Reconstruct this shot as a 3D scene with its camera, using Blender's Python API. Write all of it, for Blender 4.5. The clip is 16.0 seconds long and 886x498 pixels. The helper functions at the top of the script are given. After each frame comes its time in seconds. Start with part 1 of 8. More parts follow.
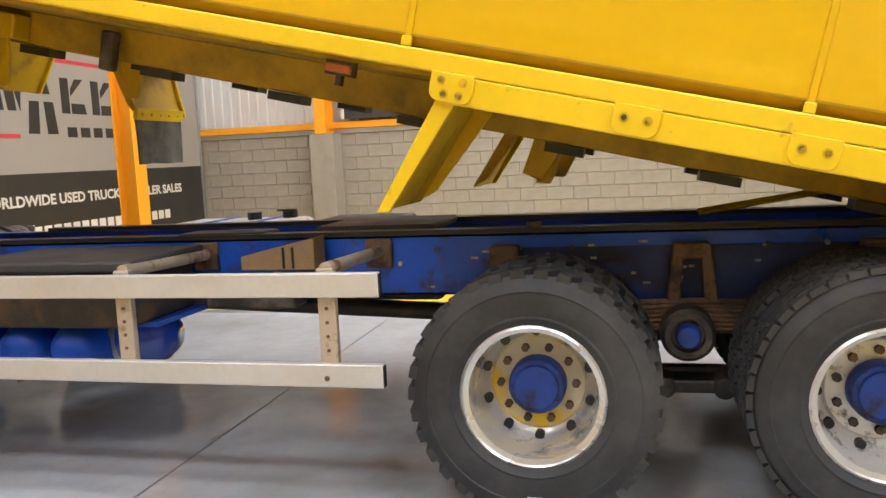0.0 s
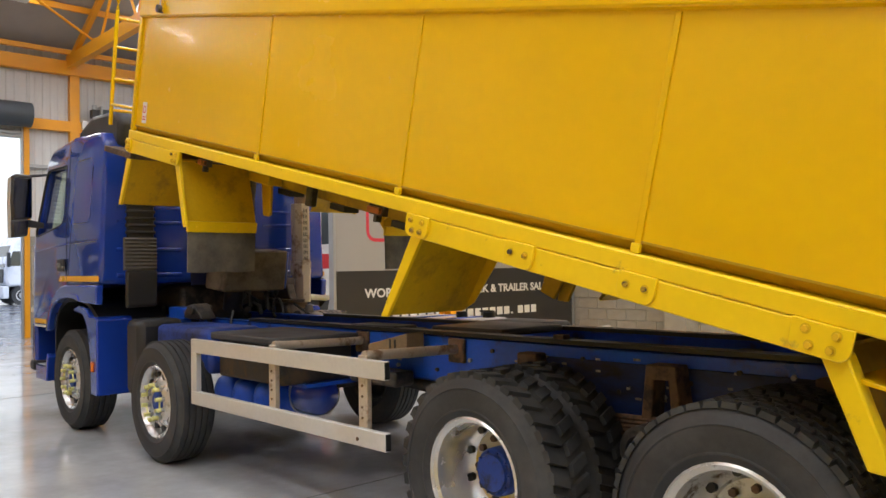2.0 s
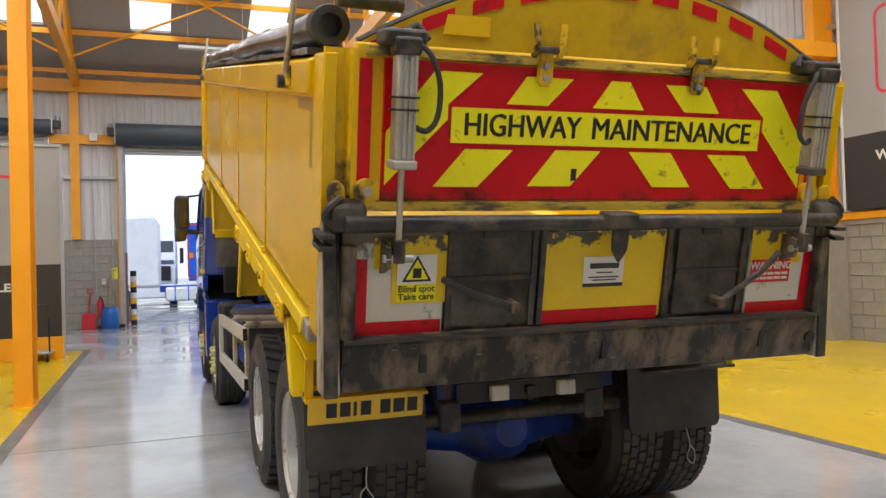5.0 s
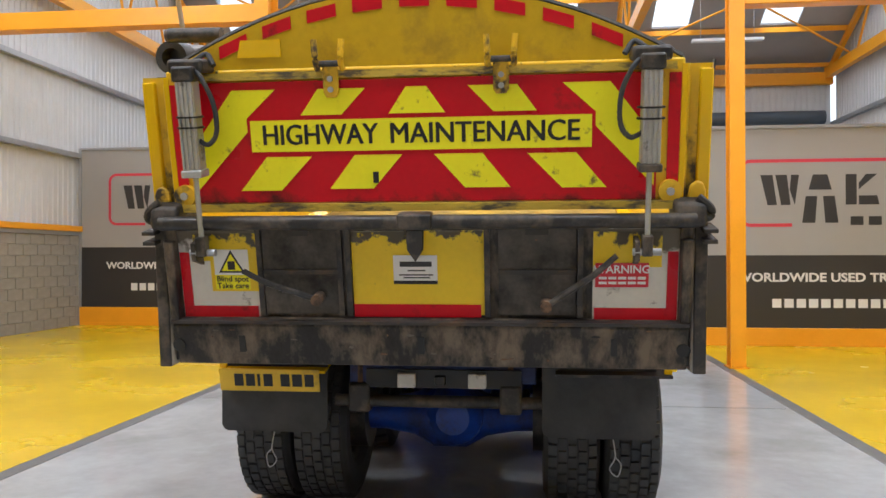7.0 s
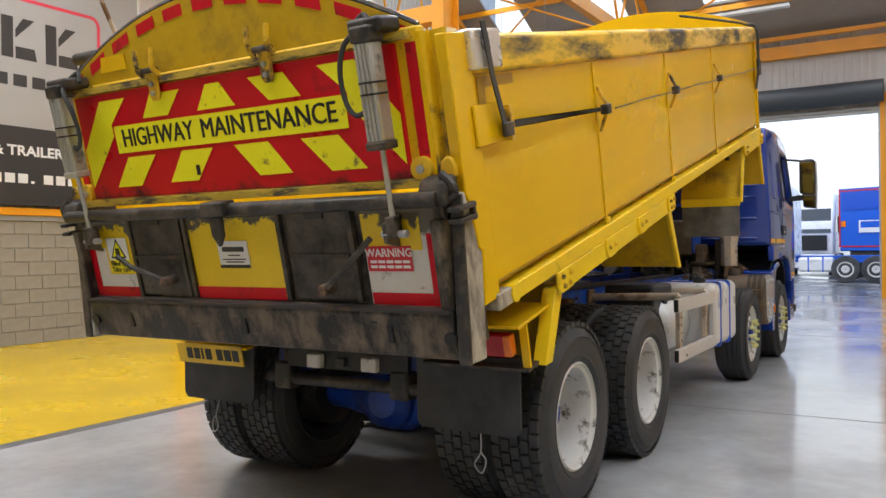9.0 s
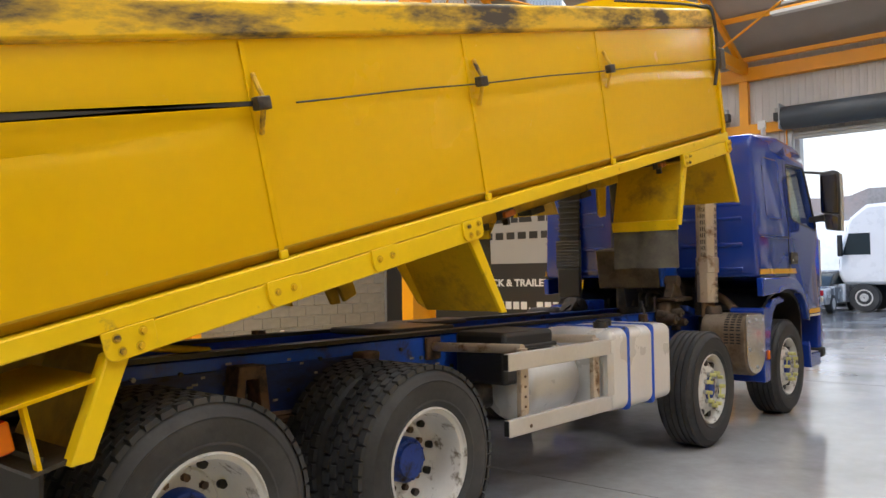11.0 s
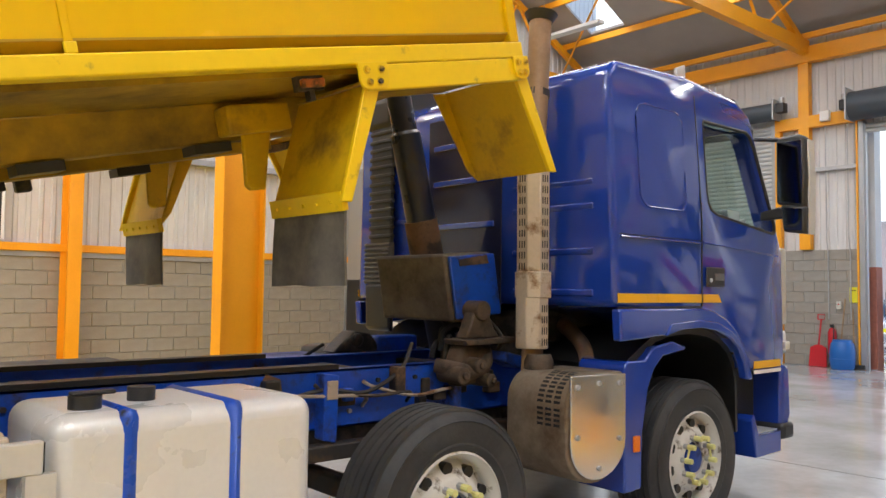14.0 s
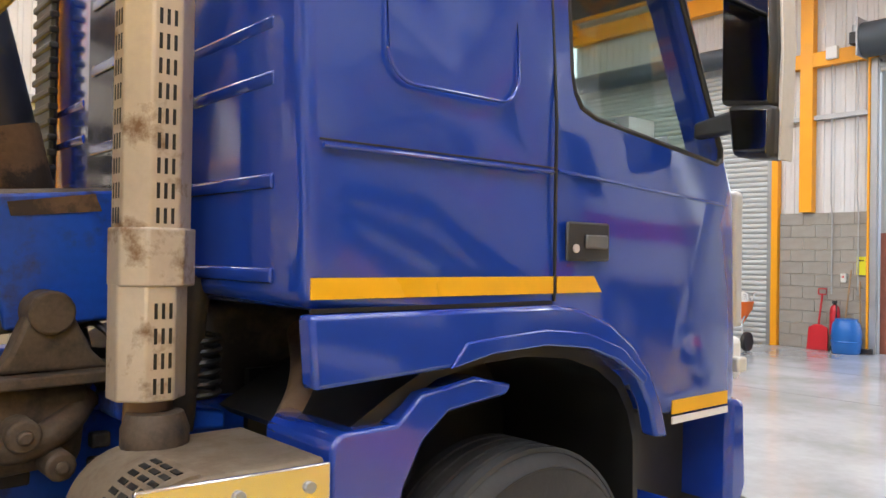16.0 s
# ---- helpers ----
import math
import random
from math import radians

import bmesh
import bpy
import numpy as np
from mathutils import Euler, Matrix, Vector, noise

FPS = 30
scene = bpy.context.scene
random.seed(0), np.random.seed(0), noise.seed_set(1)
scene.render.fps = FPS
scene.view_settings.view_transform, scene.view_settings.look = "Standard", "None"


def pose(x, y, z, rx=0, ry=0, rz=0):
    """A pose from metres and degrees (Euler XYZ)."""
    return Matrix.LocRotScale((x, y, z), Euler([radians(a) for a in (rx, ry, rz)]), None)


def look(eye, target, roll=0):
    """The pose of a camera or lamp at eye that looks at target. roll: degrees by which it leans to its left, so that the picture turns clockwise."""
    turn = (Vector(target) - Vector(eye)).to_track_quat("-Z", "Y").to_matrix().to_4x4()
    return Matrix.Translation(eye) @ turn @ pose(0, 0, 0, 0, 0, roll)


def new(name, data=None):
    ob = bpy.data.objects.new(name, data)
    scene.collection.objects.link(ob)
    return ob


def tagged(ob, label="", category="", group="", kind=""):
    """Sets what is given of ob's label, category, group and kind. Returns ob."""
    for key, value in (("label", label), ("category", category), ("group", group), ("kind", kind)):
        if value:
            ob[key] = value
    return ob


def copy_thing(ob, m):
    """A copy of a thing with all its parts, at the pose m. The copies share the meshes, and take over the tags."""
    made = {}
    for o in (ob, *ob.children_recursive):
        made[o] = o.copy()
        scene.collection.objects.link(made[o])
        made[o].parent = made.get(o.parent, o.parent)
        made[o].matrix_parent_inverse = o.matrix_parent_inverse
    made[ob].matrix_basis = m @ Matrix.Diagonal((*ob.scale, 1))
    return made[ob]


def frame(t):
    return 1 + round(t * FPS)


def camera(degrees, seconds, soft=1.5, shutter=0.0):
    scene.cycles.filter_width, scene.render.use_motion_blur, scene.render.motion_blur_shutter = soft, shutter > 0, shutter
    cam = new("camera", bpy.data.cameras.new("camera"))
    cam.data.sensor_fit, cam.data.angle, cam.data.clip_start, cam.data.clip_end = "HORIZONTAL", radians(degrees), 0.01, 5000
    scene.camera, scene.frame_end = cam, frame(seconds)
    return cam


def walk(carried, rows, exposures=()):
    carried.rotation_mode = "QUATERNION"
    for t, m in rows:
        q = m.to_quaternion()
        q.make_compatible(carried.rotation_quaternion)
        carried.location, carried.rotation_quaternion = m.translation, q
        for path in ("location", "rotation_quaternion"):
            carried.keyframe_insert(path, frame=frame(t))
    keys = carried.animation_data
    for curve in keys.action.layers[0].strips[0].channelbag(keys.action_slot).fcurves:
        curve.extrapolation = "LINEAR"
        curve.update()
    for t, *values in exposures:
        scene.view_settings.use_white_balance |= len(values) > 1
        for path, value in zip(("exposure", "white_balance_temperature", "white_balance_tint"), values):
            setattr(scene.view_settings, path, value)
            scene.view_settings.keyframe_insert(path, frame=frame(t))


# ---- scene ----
cam = camera(58.3, 16.0)
PATH = [
    (0, (0.662, -4.251, 1.397), (0.191, -2.321, 1.161), -2.7),
    (0.5, (1.299, -4.285, 1.429), (0.361, -2.525, 1.279), -2.1),
    (1, (1.831, -4.181, 1.436), (0.606, -2.601, 1.369), -1.7),
    (1.5, (2.451, -4.095, 1.446), (1.073, -2.646, 1.447), -1.2),
    (2, (2.987, -3.894, 1.436), (1.524, -2.53, 1.482), -1.0),
    (2.5, (3.576, -3.724, 1.432), (2.04, -2.444, 1.496), -1.3),
    (3, (4.069, -3.4, 1.404), (2.464, -2.209, 1.468), -1.6),
    (3.4, (4.547, -3.212, 1.395), (2.887, -2.099, 1.462), -1.7),
    (3.5, (4.655, -3.177, 1.395), (2.986, -2.078, 1.463), -1.7),
    (4, (5.122, -2.802, 1.387), (3.388, -1.806, 1.437), -1.9),
    (4.5, (5.561, -2.369, 1.397), (3.754, -1.513, 1.441), -2.0),
    (5, (5.929, -1.874, 1.374), (4.052, -1.183, 1.415), -1.7),
    (5.2, (6.036, -1.653, 1.397), (4.134, -1.038, 1.438), -1.7),
    (7.3, (6.476, 0.869, 1.378), (4.51, 0.503, 1.395), -0.1),
    (7.5, (6.44, 1.117, 1.363), (4.493, 0.658, 1.38), -0.2),
    (8, (6.302, 1.76, 1.368), (4.427, 1.064, 1.379), -0.2),
    (8.2, (6.208, 1.993, 1.343), (4.367, 1.212, 1.35), -0.3),
    (10.3, (4.274, 3.716, 1.372), (2.723, 2.454, 1.396), -1.0),
    (10.5, (4.008, 3.785, 1.396), (2.472, 2.504, 1.43), -1.0),
    (11, (3.349, 3.97, 1.405), (1.839, 2.661, 1.468), -0.8),
    (11.5, (2.663, 4.051, 1.388), (1.178, 2.716, 1.502), -0.7),
    (12, (1.962, 4.136, 1.411), (0.507, 2.774, 1.58), -0.3),
    (12.5, (1.27, 4.138, 1.444), (-0.132, 2.73, 1.673), 0.3),
    (13, (0.576, 4.163, 1.452), (-0.771, 2.7, 1.662), 0.6),
    (13.5, (-0.127, 4.064, 1.42), (-1.443, 2.566, 1.574), 0.7),
    (14, (-0.857, 3.911, 1.419), (-2.176, 2.41, 1.522), 0.7),
    (14.5, (-1.551, 3.652, 1.415), (-2.892, 2.171, 1.495), 0.7),
    (15, (-2.217, 3.415, 1.448), (-3.583, 1.955, 1.508), 0.7),
    (15.5, (-2.874, 3.096, 1.454), (-4.236, 1.631, 1.493), 0.9),
    (16, (-3.503, 2.869, 1.468), (-4.812, 1.357, 1.487), 0.9),
]
walk(cam, [(t, look(eye, target, roll)) for t, eye, target, roll in PATH],
     [(0, 0.60, 6150, 10), (0.5, 0.60, 6250, 10), (1.0, 0.43, 6400, 10), (1.5, 0.26, 6500, 10), (2.2, 0.12, 6500, 10), (3.5, 0.03, 6450, 10), (5.0, 0.0, 6400, 10),
      (7.5, 0.22, 6050, 10), (8.2, 0.02, 6100, 10), (10.5, 0.07, 6500, 10), (12.5, 0.05, 6500, 10), (14.0, 0.42, 6500, 10), (14.5, 0.56, 6400, 10), (15.5, 0.69, 6400, 10), (16.0, 0.88, 6400, 10)])

# ---- world ----
FLOOR = -0.10



# ---------- helpers for building ----------
class Geo:
    """Collects faces in plain lists, then becomes one mesh."""

    def __init__(self):
        self.v, self.f = [], []

    def add(self, verts, faces, m=None):
        k = len(self.v)
        for p in verts:
            self.v.append(tuple(m @ Vector(p)) if m is not None else tuple(p))
        self.f += [tuple(i + k for i in f) for f in faces]
        return self

    def box(self, x0, x1, y0, y1, z0, z1, m=None):
        p = [(x, y, z) for z in (z0, z1) for y in (y0, y1) for x in (x0, x1)]
        return self.add(p, [(0, 2, 3, 1), (4, 5, 7, 6), (0, 1, 5, 4), (2, 6, 7, 3), (0, 4, 6, 2), (1, 3, 7, 5)], m)

    def prism(self, pts, a, b, axis="y", m=None):
        """A flat outline pushed from a to b along an axis."""
        n = len(pts)
        area = sum(pts[i][0] * pts[(i + 1) % n][1] - pts[(i + 1) % n][0] * pts[i][1] for i in range(n))
        if area < 0:
            pts = pts[::-1]

        def at(p, d):
            return {"y": (p[0], d, p[1]), "x": (d, p[0], p[1]), "z": (p[0], p[1], d)}[axis]
        verts = [at(p, a) for p in pts] + [at(p, b) for p in pts]
        flip = (axis == "y") != (b < a)
        faces = [tuple(range(n))[::-1], tuple(range(n, 2 * n))] + [(i, (i + 1) % n, (i + 1) % n + n, i + n) for i in range(n)]
        if flip:
            faces = [f[::-1] for f in faces]
        return self.add(verts, faces, m)

    def lathe(self, prof, n=32, axis="y", m=None, closed=False):
        """A profile of (radius, along) pairs turned round an axis through the origin."""
        k = len(prof)
        verts = []
        for i in range(n):
            c, s = math.cos(2 * math.pi * i / n), math.sin(2 * math.pi * i / n)
            for r, d in prof:
                verts.append({"y": (r * c, d, r * s), "x": (d, r * c, r * s), "z": (r * c, r * s, d)}[axis])
        faces = []
        for i in range(n):
            j = (i + 1) % n
            for q in range(k if closed else k - 1):
                w = (q + 1) % k
                faces.append((i * k + q, i * k + w, j * k + w, j * k + q))
        return self.add(verts, faces, m)

    def cyl(self, a, b, r, n=12, r2=None):
        a, b = Vector(a), Vector(b)
        d = b - a
        m = Matrix.Translation(a) @ d.to_track_quat("Z", "Y").to_matrix().to_4x4()
        r2 = r if r2 is None else r2
        k = d.length
        verts = [(r * math.cos(2 * math.pi * i / n), r * math.sin(2 * math.pi * i / n), 0) for i in range(n)]
        verts += [(r2 * math.cos(2 * math.pi * i / n), r2 * math.sin(2 * math.pi * i / n), k) for i in range(n)]
        faces = [tuple(range(n))[::-1], tuple(range(n, 2 * n))] + [(i, (i + 1) % n, (i + 1) % n + n, i + n) for i in range(n)]
        return self.add(verts, faces, m)

    def tube(self, pts, r, n=8):
        """A round tube along a line of points."""
        pts = [Vector(p) for p in pts]
        rings = []
        for i, p in enumerate(pts):
            d = (pts[min(i + 1, len(pts) - 1)] - pts[max(i - 1, 0)]).normalized()
            q = d.to_track_quat("Z", "Y").to_matrix()
            rad = r[i] if isinstance(r, (list, tuple)) else r
            rings.append([p + q @ Vector((rad * math.cos(2 * math.pi * k / n), rad * math.sin(2 * math.pi * k / n), 0)) for k in range(n)])
        verts = [v for ring in rings for v in ring]
        faces = [tuple(range(n))[::-1], tuple(range(len(verts) - n, len(verts)))]
        for i in range(len(pts) - 1):
            faces += [(i * n + k, i * n + (k + 1) % n, (i + 1) * n + (k + 1) % n, (i + 1) * n + k) for k in range(n)]
        return self.add(verts, faces)

    def hose(self, pts, r, n=8, k=5):
        """A tube along a smooth line through the points."""
        p = [Vector(q) for q in pts]
        p = [2 * p[0] - p[1]] + p + [2 * p[-1] - p[-2]]
        out = []
        for i in range(1, len(p) - 2):
            for j in range(k):
                t = j / k
                out.append(0.5 * ((2 * p[i]) + (p[i + 1] - p[i - 1]) * t + (2 * p[i - 1] - 5 * p[i] + 4 * p[i + 1] - p[i + 2]) * t * t + (3 * p[i] - p[i - 1] - 3 * p[i + 1] + p[i + 2]) * t ** 3))
        return self.tube(out + [p[-2]], r, n)

    def mesh(self, name, smooth=35):
        me = bpy.data.meshes.new(name)
        me.from_pydata(self.v, [], self.f)
        bm = bmesh.new()
        bm.from_mesh(me)
        bmesh.ops.recalc_face_normals(bm, faces=bm.faces)
        bm.to_mesh(me)
        bm.free()
        if smooth:
            me.polygons.foreach_set("use_smooth", [True] * len(me.polygons))
            me.set_sharp_from_angle(angle=radians(smooth))
        me.update()
        return me


def part(name, geo, material, parent=None, label="", bevel=0.0, smooth=35, m=None):
    """Links a Geo as one mesh object under a thing or a part."""
    ob = new(name, geo.mesh(name, smooth) if isinstance(geo, Geo) else geo)
    if material is not None:
        ob.data.materials.append(material)
    if m is not None:
        ob.matrix_basis = m
    if parent is not None:
        ob.parent = parent
    if label:
        tagged(ob, label)
    if bevel:
        mod = ob.modifiers.new("bevel", "BEVEL")
        mod.width, mod.segments, mod.limit_method, mod.angle_limit = bevel, 2, "ANGLE", radians(40)
        mod.harden_normals = False
    return ob


def thing(name, label, category, group="", m=None):
    ob = new(name)
    ob.empty_display_size = 0.2
    if m is not None:
        ob.matrix_basis = m
    return tagged(ob, label, category, group)


def built(name, geo, material, label="", bevel=0.0, smooth=35):
    return tagged(part(name, geo, material, None, label, bevel, smooth), kind="structure")


def words(body, size, material, parent, m, bold=0.0, wide=1.0, name="lettering", depth=0.001, align="CENTER", spacing=1.0):
    cu = bpy.data.curves.new(name, "FONT")
    cu.body, cu.size, cu.offset, cu.extrude, cu.space_character = body, size, bold, depth, spacing
    cu.align_x, cu.align_y, cu.resolution_u = align, "CENTER", 3
    tmp = bpy.data.objects.new("tmp_text", cu)
    me = bpy.data.meshes.new_from_object(tmp)
    bpy.data.objects.remove(tmp)
    me.transform(Matrix.Diagonal((wide, 1, 1, 1)))
    me.materials.clear()
    me.materials.append(material)
    ob = new(name, me)
    ob.parent = parent
    ob.matrix_basis = m
    return ob


# ---------- light ----------
world = bpy.data.worlds.new("world")
scene.world = world
world.use_nodes = True
sky = world.node_tree.nodes.new("ShaderNodeTexSky")
sky.sky_type, sky.sun_disc, sky.sun_elevation, sky.sun_rotation = "NISHITA", False, radians(50), radians(110)
world.node_tree.links.new(sky.outputs[0], world.node_tree.nodes["Background"].inputs[0])
world.node_tree.nodes["Background"].inputs[1].default_value = 0.36
sun = bpy.data.lights.new("sun", "SUN")
sun.energy, sun.angle, sun.color = 1.2, radians(25), (1.0, 0.96, 0.9)
new("sun", sun).matrix_basis = look((10, -14, 45), (-22, 0, 0))

# roof lights: the sky's light in each translucent sheet
SKYLIGHT_Y = (-7.8, -4.82, -1.75, 1.25, 4.35, 7.3)
WX, WL, WR, BACK = -18.1, -9.35, 9.3, 12.0
EAVES, PITCH, RIDGE_X = 6.95, 0.5, -11.3
lean = math.degrees(math.atan(PITCH))
for cx, sgn in ((-14.3, 1), (-7.7, -1), (-1.3, 1), (5.3, -1)):
    for y in SKYLIGHT_Y:
        la = bpy.data.lights.new("roof_light", "AREA")
        la.shape, la.size, la.size_y, la.energy, la.color = "RECTANGLE", 4.6, 1.0, (40 if cx < -10 else 80 if cx < -5 else 108), (0.93, 0.97, 1.0)
        z = EAVES + PITCH * min(abs(cx - WX), abs(cx + 4.5), abs(cx - 8.5))
        new("roof_light", la).matrix_basis = pose(cx, y, z - 0.03, 0, -lean * sgn, 0)
# strip lamps under the trusses
STRIPS = [(-12.5, 5.0), (-12.5, -5.8), (-12.5, -0.4), (-1.0, -6.3), (-1.0, -0.2), (-1.0, 6.0), (5.0, -3.0), (5.0, 3.0), (-7.0, 0.0)]
for x, y in STRIPS:
    la = bpy.data.lights.new("strip_lamp_light", "AREA")
    la.shape, la.size, la.size_y, la.energy, la.color = "RECTANGLE", 0.14, 1.5, (32 if x < -10 else 56 if x < -5 else 80), (1.0, 0.97, 0.92)
    new("strip_lamp_light", la).matrix_basis = pose(x, y, 6.33)


# ---------- materials ----------
def mat(name, color, rough=0.5, metal=0.0, vary=0.12, scale=3.0, bump=0.0, bump_scale=80.0, stain=None, stain_amount=0.0,
        stain_scale=2.0, stain_rough=0.8, coat=0.0, rough_vary=0.1, seed=0.0, stretch=(1, 1, 1), soft=0.05, spec=0.5, wear=None):
    """A surface with two scales of variation, optional stains and fine relief. wear=(axis, from, to, more) adds stain towards one edge."""
    m = bpy.data.materials.new(name)
    m.use_nodes = True
    nt = m.node_tree
    ns, ln = nt.nodes, nt.links
    b = ns["Principled BSDF"]
    b.inputs["Metallic"].default_value = metal
    b.inputs["Coat Weight"].default_value = coat
    b.inputs["Specular IOR Level"].default_value = spec
    b.inputs["Coat Roughness"].default_value = 0.08
    co = ns.new("ShaderNodeTexCoord")
    mp = ns.new("ShaderNodeMapping")
    mp.inputs["Location"].default_value = (seed, seed * 1.7, seed * 0.3)
    mp.inputs["Scale"].default_value = stretch
    ln.new(co.outputs["Object"], mp.inputs["Vector"])
    n1 = ns.new("ShaderNodeTexNoise")
    n1.inputs["Scale"].default_value, n1.inputs["Detail"].default_value = scale, 6
    n2 = ns.new("ShaderNodeTexNoise")
    n2.inputs["Scale"].default_value, n2.inputs["Detail"].default_value = scale * 14, 4
    for n in (n1, n2):
        ln.new(mp.outputs["Vector"], n.inputs["Vector"])
    mixn = ns.new("ShaderNodeMath")
    mixn.operation = "MULTIPLY_ADD"
    mixn.inputs[1].default_value = 0.35
    ln.new(n2.outputs["Fac"], mixn.inputs[0])
    sc = ns.new("ShaderNodeMath")
    sc.operation = "MULTIPLY"
    sc.inputs[1].default_value = 0.65
    ln.new(n1.outputs["Fac"], sc.inputs[0])
    ln.new(sc.outputs[0], mixn.inputs[2])
    ramp = ns.new("ShaderNodeMapRange")
    ramp.inputs["From Min"].default_value, ramp.inputs["From Max"].default_value = 0.3, 0.7
    ramp.inputs["To Min"].default_value, ramp.inputs["To Max"].default_value = 1 - vary, 1 + vary
    ln.new(mixn.outputs[0], ramp.inputs["Value"])
    mul = ns.new("ShaderNodeVectorMath")
    mul.operation = "SCALE"
    mul.inputs[0].default_value = color[:3]
    ln.new(ramp.outputs[0], mul.inputs["Scale"])
    out = mul.outputs[0]
    rr = ns.new("ShaderNodeMapRange")
    rr.inputs["From Min"].default_value, rr.inputs["From Max"].default_value = 0.3, 0.7
    rr.inputs["To Min"].default_value = max(0.02, rough - rough_vary)
    rr.inputs["To Max"].default_value = min(1.0, rough + rough_vary)
    ln.new(n1.outputs["Fac"], rr.inputs["Value"])
    rout = rr.outputs[0]
    if stain is not None:
        n3 = ns.new("ShaderNodeTexNoise")
        n3.inputs["Scale"].default_value, n3.inputs["Detail"].default_value, n3.inputs["Roughness"].default_value = stain_scale, 9, 0.65
        ln.new(mp.outputs["Vector"], n3.inputs["Vector"])
        r3 = ns.new("ShaderNodeMapRange")
        edge = 0.68 - 0.36 * stain_amount
        r3.inputs["From Min"].default_value, r3.inputs["From Max"].default_value = edge - soft, edge + soft
        level = n3.outputs["Fac"]
        if wear:
            sp = ns.new("ShaderNodeSeparateXYZ")
            ln.new(co.outputs["Object"], sp.inputs[0])
            gr = ns.new("ShaderNodeMapRange")
            gr.inputs["From Min"].default_value, gr.inputs["From Max"].default_value, gr.inputs["To Max"].default_value = wear[1], wear[2], wear[3]
            ln.new(sp.outputs[wear[0]], gr.inputs["Value"])
            ad = ns.new("ShaderNodeMath")
            ln.new(level, ad.inputs[0])
            ln.new(gr.outputs[0], ad.inputs[1])
            level = ad.outputs[0]
        ln.new(level, r3.inputs["Value"])
        mx = ns.new("ShaderNodeMix")
        mx.data_type = "RGBA"
        mx.inputs[7].default_value = (*stain[:3], 1)
        ln.new(r3.outputs[0], mx.inputs[0])
        ln.new(out, mx.inputs[6])
        out = mx.outputs[2]
        mr = ns.new("ShaderNodeMix")
        ln.new(r3.outputs[0], mr.inputs[0])
        ln.new(rout, mr.inputs[2])
        mr.inputs[3].default_value = stain_rough
        rout = mr.outputs[0]
    ln.new(out, b.inputs["Base Color"])
    ln.new(rout, b.inputs["Roughness"])
    if bump:
        n4 = ns.new("ShaderNodeTexNoise")
        n4.inputs["Scale"].default_value, n4.inputs["Detail"].default_value = bump_scale, 4
        ln.new(mp.outputs["Vector"], n4.inputs["Vector"])
        bp = ns.new("ShaderNodeBump")
        bp.inputs["Strength"].default_value, bp.inputs["Distance"].default_value = bump, 0.004
        ln.new(n4.outputs["Fac"], bp.inputs["Height"])
        ln.new(bp.outputs[0], b.inputs["Normal"])
    return m


YELLOW = mat("yellow_paint", (0.775, 0.482, 0.002), 0.24, vary=0.04, scale=1.2, coat=0.1, spec=0.28, rough_vary=0.04, stain=(0.55, 0.34, 0.012), stain_amount=-0.15, stain_scale=9, bump=0.07, bump_scale=2.2)
YELLOW_BRIGHT = mat("yellow_rail_paint", (0.86, 0.60, 0.004), 0.4, vary=0.06, scale=2, stain=(0.40, 0.27, 0.04), stain_amount=0.02, stain_scale=7)
YELLOW_DULL = mat("road_soiled_yellow_paint", (0.64, 0.41, 0.005), 0.45, vary=0.12, scale=2.5, stain=(0.26, 0.17, 0.03), stain_amount=0.14, stain_scale=3.5, soft=0.1)
# Deeper base than the side yellow, with brown blotches, for the underside.
YELLOW_UNDER = mat("blotched_underside_yellow", (0.46, 0.285, 0.008), 0.55, vary=0.2, scale=1.5, stain=(0.10, 0.065, 0.02), stain_amount=0.3, stain_scale=1.6, soft=0.14)
YELLOW_SPECK = mat("chipped_yellow_paint", (0.78, 0.50, 0.003), 0.4, vary=0.08, scale=3, stain=(0.10, 0.075, 0.03), stain_amount=0.06, stain_scale=26)
YELLOW_WORN = mat("worn_yellow_paint", (0.72, 0.44, 0.01), 0.5, vary=0.12, stain=(0.06, 0.045, 0.03), stain_amount=0.35, stain_scale=5)
BLUE_CAB = mat("blue_cab_paint", (0.012, 0.048, 0.35), 0.09, vary=0.06, scale=1, coat=0.9, rough_vary=0.03)
BLUE = mat("blue_chassis_paint", (0.010, 0.085, 0.55), 0.36, vary=0.2, stain=(0.045, 0.036, 0.032), stain_amount=0.2, stain_scale=5, soft=0.07)
DARK = mat("dark_grimy_steel", (0.035, 0.03, 0.027), 0.6, vary=0.35, bump=0.3, stain=(0.09, 0.06, 0.035), stain_amount=0.3, stain_scale=6)
BLACK = mat("black_plastic", (0.026, 0.026, 0.027), 0.45, vary=0.2)
RUBBER = mat("tyre_rubber", (0.034, 0.035, 0.037), 0.62, vary=0.25, spec=0.4, bump=0.2, stain=(0.075, 0.074, 0.072), stain_amount=0.3, stain_scale=3, soft=0.14)
RUBBER_FLAP = mat("rubber_flap", (0.085, 0.083, 0.078), 0.7, vary=0.3, stain=(0.19, 0.18, 0.155), stain_amount=0.36, stain_scale=4, soft=0.14)
ALLOY = mat("polished_alloy", (0.74, 0.735, 0.72), 0.27, metal=0.7, vary=0.1, stain=(0.4, 0.36, 0.28), stain_amount=0.06, stain_scale=8)
ALU = mat("dull_aluminium", (0.62, 0.61, 0.58), 0.45, metal=0.35, vary=0.08)
WHITE_WHEEL = mat("white_wheel_paint", (0.66, 0.65, 0.62), 0.45, vary=0.08, stain=(0.12, 0.09, 0.06), stain_amount=0.22, stain_scale=10)
